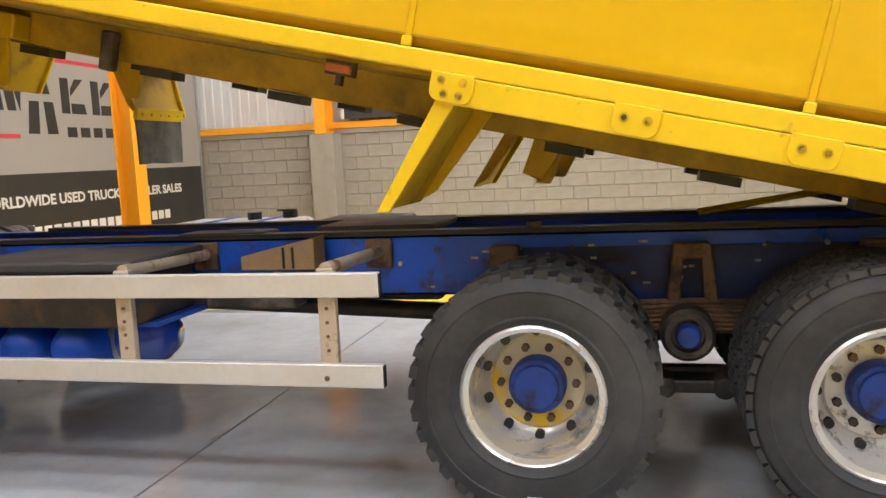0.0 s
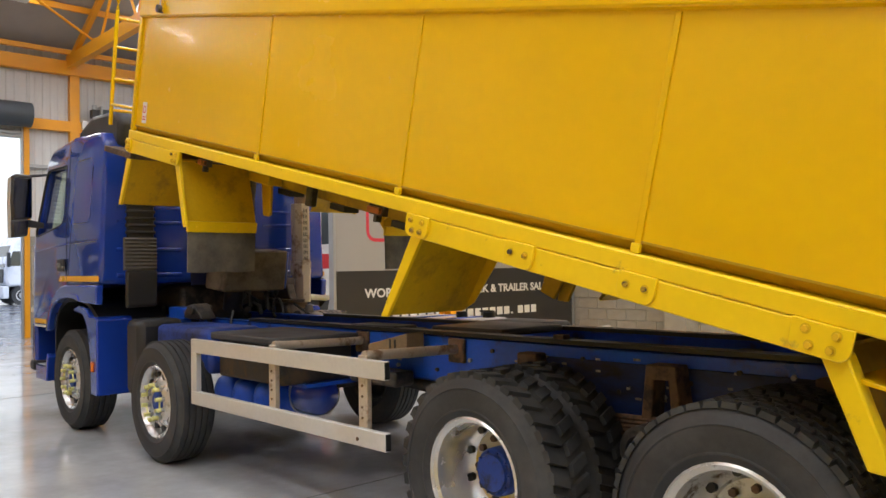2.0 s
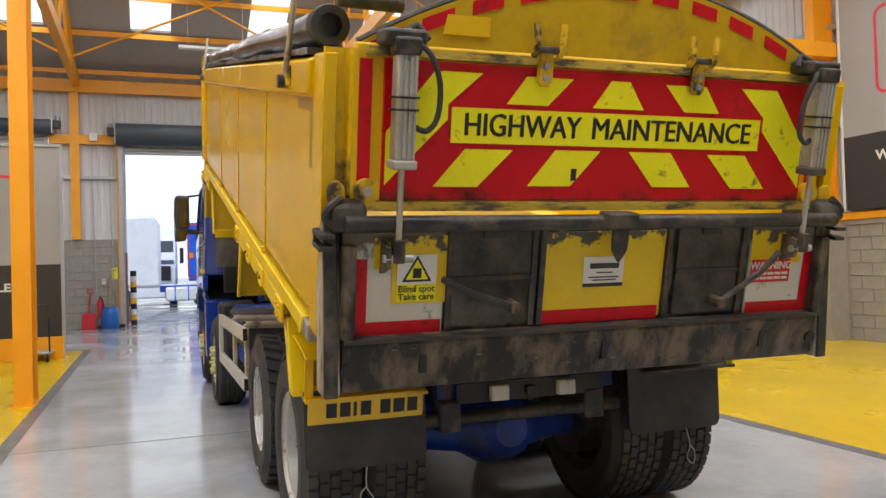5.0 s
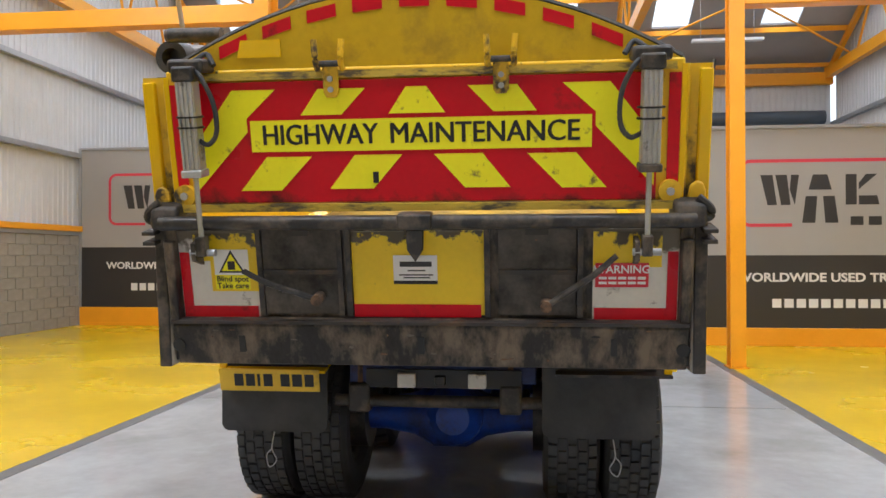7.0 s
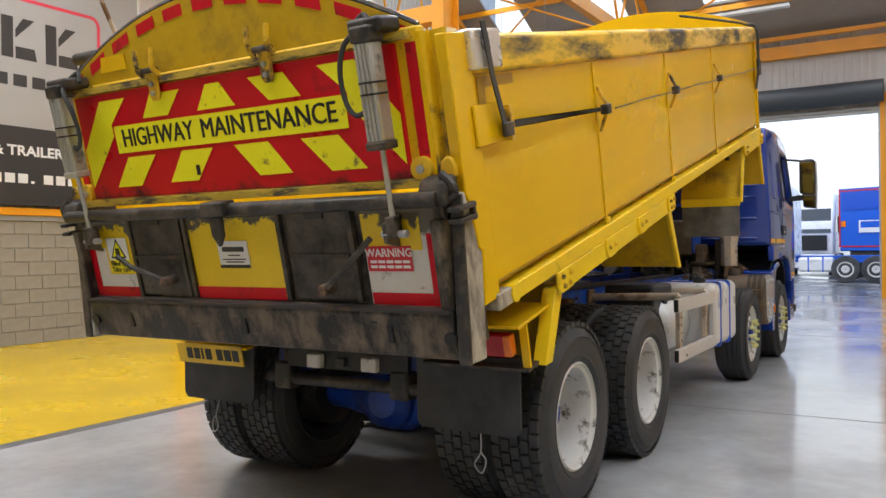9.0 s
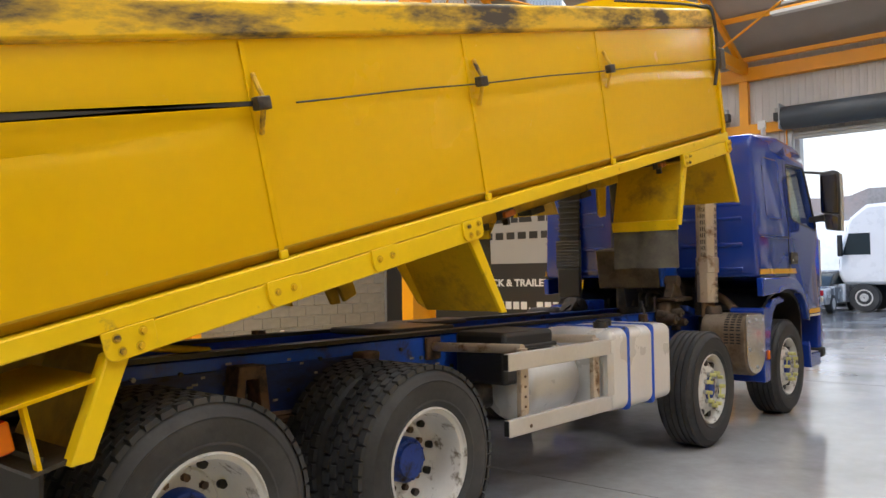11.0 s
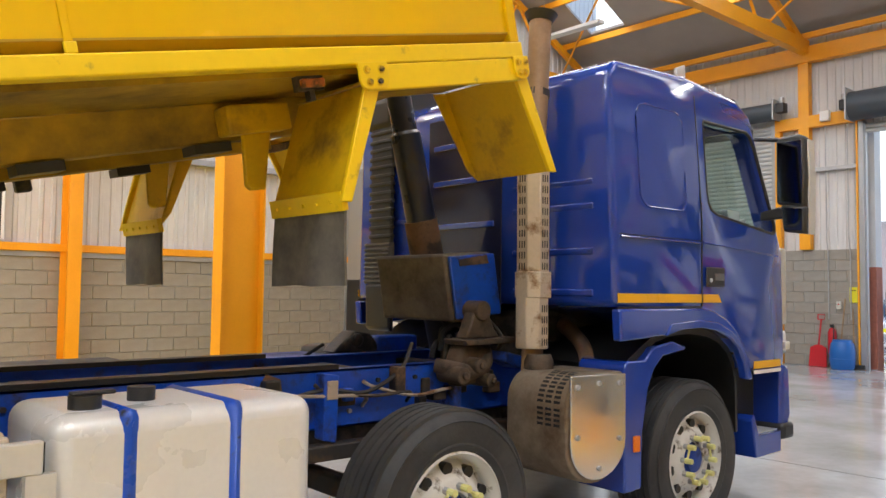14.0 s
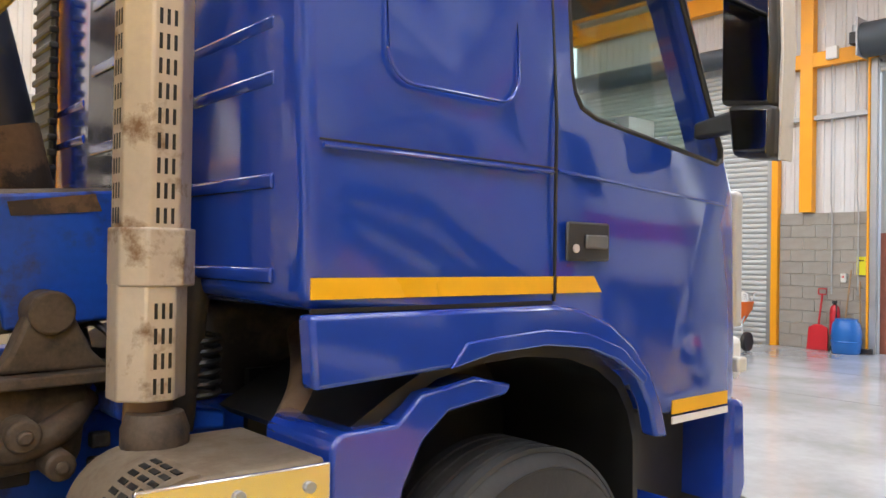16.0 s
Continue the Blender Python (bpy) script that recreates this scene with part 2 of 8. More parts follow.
ORANGE = mat("orange_steel_paint", (0.86, 0.36, 0.008), 0.4, vary=0.06)
CLAD = mat("pale_cladding", (0.62, 0.615, 0.60), 0.5, vary=0.05)
ROOF = mat("roof_lining", (0.37, 0.36, 0.345), 0.6, vary=0.08)
BLOCK = mat("concrete_block", (0.30, 0.275, 0.235), 0.9, vary=0.15, scale=6, bump=0.5, bump_scale=120)
FLOOR_GREY = mat("grey_floor_paint", (0.44, 0.45, 0.465), 0.15, vary=0.1, scale=0.6, rough_vary=0.1, spec=0.42, stain=(0.24, 0.235, 0.225), stain_amount=0.24, stain_scale=0.7, stain_rough=0.12, soft=0.17)
FLOOR_YELLOW = mat("yellow_floor_paint", (0.66, 0.43, 0.005), 0.25, vary=0.07, scale=0.6, rough_vary=0.08, spec=0.4)
FLOOR_LINE = mat("dark_floor_line", (0.13, 0.13, 0.13), 0.4, vary=0.15)
YARD = mat("wet_yard_concrete", (0.20, 0.20, 0.20), 0.22, vary=0.2, scale=0.5, rough_vary=0.18, bump=0.2, bump_scale=30)
GALV = mat("galvanised_steel", (0.42, 0.43, 0.44), 0.4, metal=0.6, vary=0.1)
SHUTTER = mat("shutter_slat_paint", (0.50, 0.51, 0.50), 0.4, metal=0.2, vary=0.05)
DRUM = mat("slate_blue_shutter_drum", (0.055, 0.07, 0.085), 0.45, vary=0.1)
MORTAR = mat("mortar", (0.36, 0.335, 0.29), 0.95, vary=0.1, bump=0.3)
WHITE_INK = mat("white_vinyl", (0.75, 0.75, 0.73), 0.4, vary=0.03)
PINK_RED = mat("logo_red_vinyl", (0.66, 0.05, 0.08), 0.4, vary=0.03)
SIGN_GREY = mat("sign_grey_vinyl", (0.36, 0.35, 0.33), 0.45, vary=0.03)
SIGN_DARK = mat("sign_dark_vinyl", (0.035, 0.033, 0.032), 0.4, vary=0.05)
RED = mat("red_vinyl", (0.55, 0.012, 0.025), 0.4, vary=0.06)

# ---------- the hall ----------
ground = Geo().add([(-900, -900, FLOOR - 0.02), (WX + 0.1, -900, FLOOR - 0.02), (WX + 0.1, 900, FLOOR - 0.02), (-900, 900, FLOOR - 0.02)], [(0, 1, 2, 3)])
ground.add([(WX + 0.1, -900, FLOOR - 0.03), (900, -900, FLOOR - 0.03), (900, 900, FLOOR - 0.03), (WX + 0.1, 900, FLOOR - 0.03)], [(0, 1, 2, 3)])
built("ground", ground, YARD, "wet grey concrete yard")
built("floor", Geo().box(WX - 0.2, BACK, WL - 0.2, WR + 0.2, FLOOR - 0.2, FLOOR), FLOOR_GREY, "glossy grey painted workshop floor")
for k, (y0, y1, edge) in enumerate(((WL, -3.15, -1), (3.12, WR, 1))):
    built("floor_bay_%d" % (k + 1), Geo().box(-11.3, BACK, y0, y1, FLOOR - 0.1, FLOOR + 0.004), FLOOR_YELLOW, "glossy yellow painted floor bay")
    ye = y1 if edge < 0 else y0
    g = Geo().box(-11.42, BACK, min(ye, ye - edge * 0.13), max(ye, ye - edge * 0.13), FLOOR - 0.1, FLOOR + 0.003)
    g.box(-11.42, -11.3, y0, y1, FLOOR - 0.1, FLOOR + 0.003)
    built("floor_line_%d" % (k + 1), g, FLOOR_LINE, "dark grey painted floor line")
joints = Geo()
for x in (-15.2, -12.9, -8.0, -1.6, 4.8):
    joints.box(x, x + 0.012, -3.0, 3.0, FLOOR - 0.05, FLOOR + 0.002)
built("floor_joints", joints, FLOOR_LINE, "thin dark floor joints")

DADO = 1.86


def block_wall(name, horizontal_x, fixed, a0, a1, top, face, prefer, label):
    """A wall of concrete blocks with recessed mortar. face is the direction (+1 or -1) in which the blocks look."""
    back = fixed - face * 0.012
    if horizontal_x:
        core = Geo().box(a0, a1, min(back, back - face * 0.25), max(back, back - face * 0.25), FLOOR, top)
    else:
        core = Geo().box(min(back, back - face * 0.25), max(back, back - face * 0.25), a0, a1, FLOOR, top)
    wall = built(name, core, MORTAR, label)
    full = Geo()
    bw, bh, joint = 0.45, 0.2244, 0.013

    def block_geo(w, h):
        g = Geo()
        e = 0.006
        x0, x1, z0, z1, d = -w / 2, w / 2, -h / 2, h / 2, 0.014
        v = [(x0, 0, z0), (x1, 0, z0), (x1, 0, z1), (x0, 0, z1), (x0 + e, d, z0 + e), (x1 - e, d, z0 + e), (x1 - e, d, z1 - e), (x0 + e, d, z1 - e)]
        return g.add(v, [(4, 5, 6, 7), (0, 1, 5, 4), (1, 2, 6, 5), (2, 3, 7, 6), (3, 0, 4, 7)])
    whole = block_geo(bw - joint, bh - joint)
    shared = whole.mesh("block", 0)
    shared.materials.append(BLOCK)
    rest = Geo()
    spots = []
    rows = int(round((top - FLOOR) / bh))
    bh = (top - FLOOR) / rows
    for r in range(rows):
        x = a0 - (bw / 2 if r % 2 else 0)
        while x < a1 - 0.02:
            l, rr = max(x, a0), min(x + bw, a1)
            if rr - l > 0.05:
                spots.append(((l + rr) / 2, FLOOR + (r + 0.5) * bh, rr - l))
            x += bw
    spots.sort(key=lambda p: abs(p[0] - prefer))
    for k, (c, z, w) in enumerate(spots):
        turn = (180 if face < 0 else 0) if horizontal_x else (-90 if face > 0 else 90)
        off = random.uniform(-0.002, 0.002)
        m = pose(c, back + face * off, z, 0, 0, turn) if horizontal_x else pose(back + face * off, c, z, 0, 0, turn)
        if w > bw - 0.01 and k < 300:
            ob = new("block", shared)
            ob.parent, ob.matrix_basis = wall, m
        else:
            q = block_geo(w - joint, bh - joint)
            rest.add(q.v, q.f, m)
    if rest.v:
        tagged(part("block_courses", rest, BLOCK, wall, smooth=0), kind="stuff")
    return wall


def cladding(name, horizontal_x, fixed, a0, a1, z0, z1, face, label, pitch=0.18, hole=None):
    """Ribbed steel sheet with trapezoid ribs."""
    g = Geo()
    pts = []
    a = a0
    while a < a1 - 1e-6:
        for da, d in ((0, 0), (pitch * 0.55, 0), (pitch * 0.63, 0.02), (pitch * 0.92, 0.02)):
            if a + da < a1:
                pts.append((a + da, fixed + face * d))
        a += pitch
    pts.append((a1, fixed))
    n = len(pts)
    v = []
    for z in (z0, z1):
        for p, d in pts:
            v.append((p, d, z) if horizontal_x else (d, p, z))
    for p, d in ((a0, fixed - face * 0.1), (a1, fixed - face * 0.1)):
        for z in (z0, z1):
            v.append((p, d, z) if horizontal_x else (d, p, z))
    f = [(i, i + 1, i + 1 + n, i + n) for i in range(n - 1)]
    b = 2 * n
    f += [(b, b + 2, b + 3, b + 1), (0, n, b + 1, b), (n - 1, b + 2, b + 3, 2 * n - 1)]
    g.add(v, f)
    return built(name, g, CLAD, label, smooth=0)


CL_LABEL = "pale grey ribbed steel wall cladding"
cladding("wall_left_cladding", True, WL - 0.12, WX, BACK, DADO, 10.6, 1, CL_LABEL)
cladding("wall_right_cladding", True, WR + 0.12, WX, BACK, DADO, 10.6, -1, CL_LABEL)
built("wall_back", Geo().box(BACK, BACK + 0.3, WL, WR, FLOOR, 10.5), CLAD, "plain pale rear wall")
# the front wall: three openings, two of them shut
DOOR_L, DOOR_R, DOOR_TOP = -2.6, 1.82, 4.84
SH_L, SH_R = -4.42, 3.66
cladding("wall_front_cladding_1", False, WX - 0.1, SH_L, DOOR_L, 2.37, 7.1, 1, CL_LABEL)
cladding("wall_front_cladding_2", False, WX - 0.1, DOOR_R, SH_R, 2.37, 7.1, 1, CL_LABEL)
cladding("wall_front_cladding_3", False, WX - 0.1, DOOR_L, DOOR_R, DOOR_TOP, 7.1, 1, CL_LABEL)
cladding("wall_front_cladding_4", False, WX - 0.1, WL, SH_L, 5.2, 7.1, 1, CL_LABEL)
cladding("wall_front_cladding_5", False, WX - 0.1, SH_R, WR, 5.2, 7.1, 1, CL_LABEL)

# steel frame
steel = Geo()


def isection(g, x, y, z0, z1, deep=0.45, wide=0.2, t=0.015):
    g.box(x - deep / 2, x - deep / 2 + t, y - wide / 2, y + wide / 2, z0, z1)
    g.box(x + deep / 2 - t, x + deep / 2, y - wide / 2, y + wide / 2, z0, z1)
    g.box(x - deep / 2 + t, x + deep / 2 - t, y - 0.008, y + 0.008, z0, z1)


POSTS = [(-4.5, -3.27), (-4.5, 3.2), (-4.64, WL + 0.16), (-4.64, WR - 0.16), (8.5, WL + 0.16), (8.5, WR - 0.16)]
for k, (x, y) in enumerate(POSTS):
    g = Geo()
    if k < 2:
        deep, wide = (0.45, 0.2) if k == 0 else (0.22, 0.2)
        isection(g, x, y, FLOOR, 7.1, deep, wide)
    else:
        # wall columns stand with their depth across the wall
        deep, wide = 0.2, 0.42
        foot = FLOOR if y < 0 else DADO
        d = 1 if y < 0 else -1
        for q in (y - 0.13, y + 0.27) if d > 0 else (y - 0.27, y + 0.13):
            g.box(x - 0.1, x + 0.1, q - 0.008, q + 0.008, foot, 7.1)
        g.box(x - 0.007, x + 0.007, min(y - d * 0.122, y + d * 0.262), max(y - d * 0.122, y + d * 0.262), foot, 7.1)
        y += d * 0.07
    if k in (3, 5):
        built("wall_pier_%d" % k, Geo().box(x - 0.22, x + 0.22, WR - 0.42, WR - 0.002, FLOOR, DADO), BLOCK, "concrete block wall pier", 0.006)
        built("column_%d" % (k + 1), g, ORANGE, "orange painted steel column")
        continue
    g.box(x - deep / 2 - 0.05, x + deep / 2 + 0.05, y - wide / 2 - 0.03, y + wide / 2 + 0.03, FLOOR, FLOOR + 0.02)
    for dx in (-deep / 2 - 0.025, deep / 2 + 0.025):
        for dy in (-0.08, 0.08):
            g.cyl((x + dx, y + dy, FLOOR + 0.02), (x + dx, y + dy, FLOOR + 0.05), 0.012, 6)
    built("column_%d" % (k + 1), g, ORANGE, "orange painted steel column")
for k, y in enumerate((-3.78, 3.0)):
    built("front_column_%d" % (k + 1), Geo().box(WX - 0.07, WX + 0.104, y - 0.115, y + 0.115, 2.38, 6.45), ORANGE, "orange painted steel front column")
built("eaves_beam", Geo().box(WX - 0.05, WX + 0.16, WL, WR, 6.45, 6.8), ORANGE, "orange painted eaves beam", 0.01)
built("eaves_purlin", Geo().box(WX + 0.2, WX + 0.3, WL, WR, 6.93, 7.05), ORANGE, "orange painted eaves purlin")
g = Geo()
g.box(WX - 0.06, WX + 0.1, SH_L, DOOR_L, 5.02, 5.28)
g.box(WX - 0.06, WX + 0.1, DOOR_R, SH_R, 5.02, 5.28)
g.box(WX - 0.06, WX + 0.08, DOOR_L - 0.12, DOOR_L - 0.085, FLOOR, 5.02)
for y in (SH_L + 0.05, DOOR_R + 0.06, SH_R - 0.06):
    g.box(WX - 0.06, WX + 0.08, y - 0.06, y + 0.06, FLOOR, 5.02)
built("door_frame_posts", g, ORANGE, "orange painted steel door frame posts")
built("door_jamb", Geo().box(WX - 0.06, WX + 0.06, DOOR_L - 0.083, DOOR_L + 0.03, FLOOR, 5.02), GALV, "grey steel door jamb", 0.006)
g = Geo()
g.box(WX - 0.06, WX + 0.04, SH_L + 0.1, DOOR_L - 0.1, 4.06, 4.14)
g.box(WX - 0.06, WX + 0.04, DOOR_R + 0.1, SH_R - 0.1, 4.06, 4.14)
built("front_wall_rails", g, GALV, "galvanised cladding rails")
for k, (y, f) in enumerate(((WL, 1), (WR, -1))):
    g = Geo()
    y0, y1 = sorted((y - f * 0.05, y + f * 0.07))
    g.box(WX, BACK, y0, y1, DADO + 0.08, DADO + 0.2)
    built("wall_rail_%d" % (k + 1), g, ORANGE, "orange painted rail above the block wall", 0.008)
    g = Geo()
    y0, y1 = sorted((y - f * 0.05, y + f * 0.03))
    g.box(WX, BACK, y0, y1, DADO, DADO + 0.075)
    built("wall_capping_%d" % (k + 1), g, GALV, "grey flashing on the block wall")
    g = Geo()
    for z in (3.55, 5.25):
        y0, y1 = sorted((y - f * 0.1, y + f * 0.04))
        g.box(WX, BACK, y0, y1, z, z + 0.1)
    built("wall_sheeting_rails_%d" % (k + 1), g, GALV, "galvanised sheeting rails")
    g = Geo()
    y0, y1 = sorted((y + f * 0.05, y + f * 6.0))
    g.box(-4.62, -4.38, y0, y1, 4.72, 4.98)
    built("tie_beam_%d" % (k + 1), g, ORANGE, "orange painted tie beam", 0.01)

# roof: two pitched bays on trusses


def roof_z(x):
    return EAVES + PITCH * min(abs(x - WX), abs(x + 4.5)) if x < -4.5 else EAVES + PITCH * min(abs(x + 4.5), abs(x - 8.5))


def roof_strip(g, xa, xb, y0, y1, thick=0.06, up=0.0):
    za, zb = roof_z(xa) + up, roof_z(xb) + up
    g.prism([(xa, za), (xb, zb), (xb, zb + thick), (xa, za + thick)], y0, y1)


g = Geo()
edges = [WL - 0.3] + [e for y in SKYLIGHT_Y for e in (y - 0.5, y + 0.5)] + [WR + 0.3]
for xa, xb in ((WX - 0.3, -16.4), (-16.4, -12.2), (-12.2, RIDGE_X), (RIDGE_X, -9.8), (-9.8, -5.6), (-5.6, -4.5),
               (-4.5, -3.4), (-3.4, 0.8), (0.8, 2.0), (2.0, 3.2), (3.2, 7.4), (7.4, 8.5)):
    lit = (xa, xb) in ((-16.4, -12.2), (-9.8, -5.6), (-3.4, 0.8), (3.2, 7.4))
    for k in range(0, len(edges) - 1):
        if lit and k % 2:
            continue
        roof_strip(g, xa, xb, edges[k], edges[k + 1])
g.prism([(8.5, EAVES), (BACK + 0.3, EAVES), (BACK + 0.3, EAVES + 0.1), (8.5, EAVES + 0.1)], WL - 0.3, WR + 0.3)
built("ceiling", g, ROOF, "grey lined roof sheets", smooth=0)
g = Geo()
for x in (-16.45, -15.2, -13.9, -12.6, -11.3, -10.7, -9.4, -8.1, -6.8, -5.5, -3.5, -2.2, -0.9, 0.4, 1.6, 3.0, 4.4, 5.8, 7.2):
    z = roof_z(x)
    g.box(x - 0.03, x + 0.03, WL, WR, z - 0.17, z - 0.03)
built("purlins", g, ORANGE, "orange painted roof purlins")
for k, y in enumerate((-9.2, -3.72, 2.88, 9.15)):
    g = Geo()
    g.box(WX + 0.1, -4.5, y - 0.09, y + 0.09, 6.62, 6.92)
    g.box(-4.5, 8.5, y - 0.09, y + 0.09, 6.62, 6.92)
    for xa, xb in ((WX, RIDGE_X), (-4.5, RIDGE_X), (-4.5, 2.0), (8.5, 2.0)):
        za, zb = roof_z(xa) - 0.33, roof_z(xb) - 0.33
        a, b = min(xa, xb), max(xa, xb)
        za, zb = (za, zb) if xa < xb else (zb, za)
        g.prism([(a, za), (b, zb), (b, zb + 0.16), (a, za + 0.16)], y - 0.06, y + 0.06)
    for x0 in (WX, -4.5):
        for q, (u, w) in enumerate(((2.2, 3.4), (4.4, 3.4), (4.4, 5.6), (6.5, 5.6), (6.5, 7.4), (8.6, 7.4), (8.6, 9.6), (10.8, 9.6))):
            g.cyl((x0 + u, y, 6.8), (x0 + w, y, roof_z(x0 + w) - 0.25), 0.035, 6)
    built("roof_truss_%d" % (k + 1), g, ORANGE, "orange painted lattice roof truss")
g = Geo()
for ya, yb in ((-3.72, -9.2), (2.88, -3.72), (2.88, 9.15)):
    g.cyl((-16.4, ya, 7.0), (-12.5, yb, 8.9), 0.03, 6)
    g.cyl((-12.5, ya, 8.9), (-16.4, yb, 7.0), 0.03, 6)
built("roof_bracing", g, ORANGE, "orange painted diagonal roof bracing")

# strip lamps
for x, y in STRIPS:
    lamp = thing("strip_lamp", "white strip lamp hanging below the roof", "ceiling lamp", "strip lamps", m=pose(x, y, 6.36))
    part("housing", Geo().box(-0.09, 0.09, -0.8, 0.8, 0.0, 0.06), WHITE_INK, lamp)
    part("hanger", Geo().cyl((0, -0.6, 0.06), (0, -0.6, roof_z(x) - 6.36 - 0.05), 0.006, 6), GALV, lamp)
    part("hanger", Geo().cyl((0, 0.6, 0.06), (0, 0.6, roof_z(x) - 6.36 - 0.05), 0.006, 6), GALV, lamp)


# roller shutters
def shutter(name, y0, y1, z0, z1, x, label):
    frame_g = Geo().box(x - 0.05, x + 0.05, y0 - 0.09, y0, FLOOR, z1).box(x - 0.05, x + 0.05, y1, y1 + 0.09, FLOOR, z1)
    sh = built(name, frame_g, GALV, label)
    slat = Geo()
    w = (y1 - y0) / 2
    slat.prism([(0.0, -0.05), (0.022, -0.035), (0.03, 0.0), (0.022, 0.035), (0.0, 0.05), (-0.012, 0.05), (-0.012, -0.05)], -w, w)
    me = slat.mesh("slat", 50)
    me.materials.append(SHUTTER)
    z = z0 + 0.05
    while z < z1:
        ob = new("slat", me)
        ob.parent, ob.matrix_basis = sh, pose(x, (y0 + y1) / 2, z)
        z += 0.1
    return sh


shutter("door_2", WL + 0.4, SH_L - 0.12, FLOOR, 5.2, WX - 0.03, "closed pale grey roller shutter door")
shutter("door_3", SH_R + 0.12, WR - 0.4, FLOOR, 5.2, WX - 0.03, "closed pale grey roller shutter door")
shutter("door_1", DOOR_L + 0.05, DOOR_R - 0.05, 4.76, 5.0, WX - 0.03, "raised roller shutter above the open doorway")
for k, (y0, y1, zc, r) in enumerate(((DOOR_L - 0.12, DOOR_R + 0.1, 5.3, 0.3), (WL + 0.3, SH_L + 0.1, 5.45, 0.2), (SH_R - 0.1, WR - 0.3, 5.45, 0.2))):
    drum = thing("shutter_drum", "dark slate roller shutter drum with end motor", "shutter drum", "shutter drums", m=pose(WX + 0.25, 0, zc))
    part("drum", Geo().cyl((0, y0, 0), (0, y1, 0), r, 24), DRUM, drum)
    e = y0 if k != 1 else y1
    d = -1 if k != 1 else 1
    part("end_plate", Geo().box(-0.24, r, min(e, e + d * 0.03), max(e, e + d * 0.03), -r, r + 0.05), GALV, drum)
    part("motor", Geo().box(-0.1, 0.1, min(e + d * 0.03, e + d * 0.22), max(e + d * 0.03, e + d * 0.22), -0.05, 0.16), BLACK, drum, bevel=0.01)
    part("motor_cap", Geo().cyl((0.02, e + d * 0.14, 0.16), (0.02, e + d * 0.14, 0.28), 0.06, 12), GALV, drum)

# signs on hoardings and on the side walls
def sign(name, m, w, z0, z1, split, label, rail=True):
    """A two-tone vinyl board: plain grey above, dark below, built facing -y in its own space and x along it."""
    t = thing(name, label, "sign", "signs", m)
    part("upper_board", Geo().box(0, w, 0, 0.05, split, z1), SIGN_GREY, t, "pale grey vinyl")
    part("lower_board", Geo().box(0, w, 0, 0.05, z0, split), SIGN_DARK, t, "dark charcoal vinyl")
    h, k = z1 - split, w / 5.9
    # plain red outline and dark block shapes in place of the emblem
    ring = Geo()
    x0, x1, a, b, r, th = 0.62 * k, 5.2 * k, split + h * 0.224, split + h * 0.757, 0.18, 0.055
    for q in ((x0 + r, 1.46 * k, a, a + th), (x0 + r, x1 - r, b - th, b), (x0, x0 + th, a + r, b - r), (x1 - th, x1, a + h * 0.1, b - r)):
        ring.box(q[0], q[1], -0.004, 0, q[2], q[3])
    for cx, cz, a0 in ((x0 + r, b - r, 90), (x1 - r, b - r, 0), (x0 + r, a + r, 180)):
        for i in range(6):
            a1, a2 = radians(a0 + 15 * i), radians(a0 + 15 * (i + 1))
            pts = [(cx + math.cos(q) * rr, cz + math.sin(q) * rr) for q, rr in ((a1, r), (a2, r), (a2, r - th), (a1, r - th))]
            ring.prism(pts, -0.004, 0)
    part("red_outline", ring, PINK_RED, t, "red outline")
    lw = (4.93 - 0.96) * k / 6
    zb, zt = split + h * 0.395, split + h * 0.633
    for i in range(6):
        xl, u, c = 0.96 * k + i * lw, lw * 0.86, (zb + zt) / 2
        if i == 1:
            shapes = ([(0.3, zt), (0.7, zt), (0.82, c), (0.18, c)], [(0.1, c - h * 0.05), (0.42, c - h * 0.05), (0.36, a + h * 0.03), (0.0, a + h * 0.03)],
                      [(0.58, c - h * 0.05), (0.9, c - h * 0.05), (1.0, a + h * 0.03), (0.64, a + h * 0.03)])
        elif i == 0:
            shapes = ([(0.0, zt), (0.34, zt), (0.46, zb), (0.2, zb)], [(0.42, zt), (0.74, zt), (0.84, zb), (0.58, zb)], [(0.86, zt), (1.08, zt), (0.96, zb), (0.82, c)])
        else:
            shapes = ([(0.04, zb), (0.34, zb), (0.34, zt), (0.04, zt)], [(0.4, zb), (0.96, zb), (0.9, zb + h * 0.07), (0.4, zb + h * 0.07)],
                      [(0.4, c), (0.9, zt), (0.6, zt), (0.4, c + h * 0.05)])
        for pts in shapes:
            part("emblem_shape", Geo().prism([(xl + p * u, z) for p, z in pts], -0.004, 0), SIGN_DARK, t)
    # the small word under the emblem becomes bars
    for i in range(9):
        xl = (2.38 + 0.2833 * i) * k
        part("bar", Geo().box(xl, xl + 0.2 * k, -0.004, 0, split + h * 0.235, split + h * 0.303), SIGN_DARK, t)
    d = split - z0
    tx = words("WORLDWIDE USED TRUCK & TRAILER SALES", 0.2, WHITE_INK, t, pose(2.885 * k, -0.003, split - d * 0.31, 90, 0, 0), bold=0.006)
    wid = max(v.co.x for v in tx.data.vertices) - min(v.co.x for v in tx.data.vertices)
    tx.data.transform(Matrix.Diagonal((4.63 * k / wid, k, 1, 1)))
    for i in range(19):
        xl, dot = (1.14 + 0.1935 * i) * k, i == 15
        part("bar", Geo().box(xl, xl + (0.05 if dot else 0.145) * k, -0.004, 0, split - d * 0.72, split - d * (0.69 if dot else 0.60)), WHITE_INK, t)
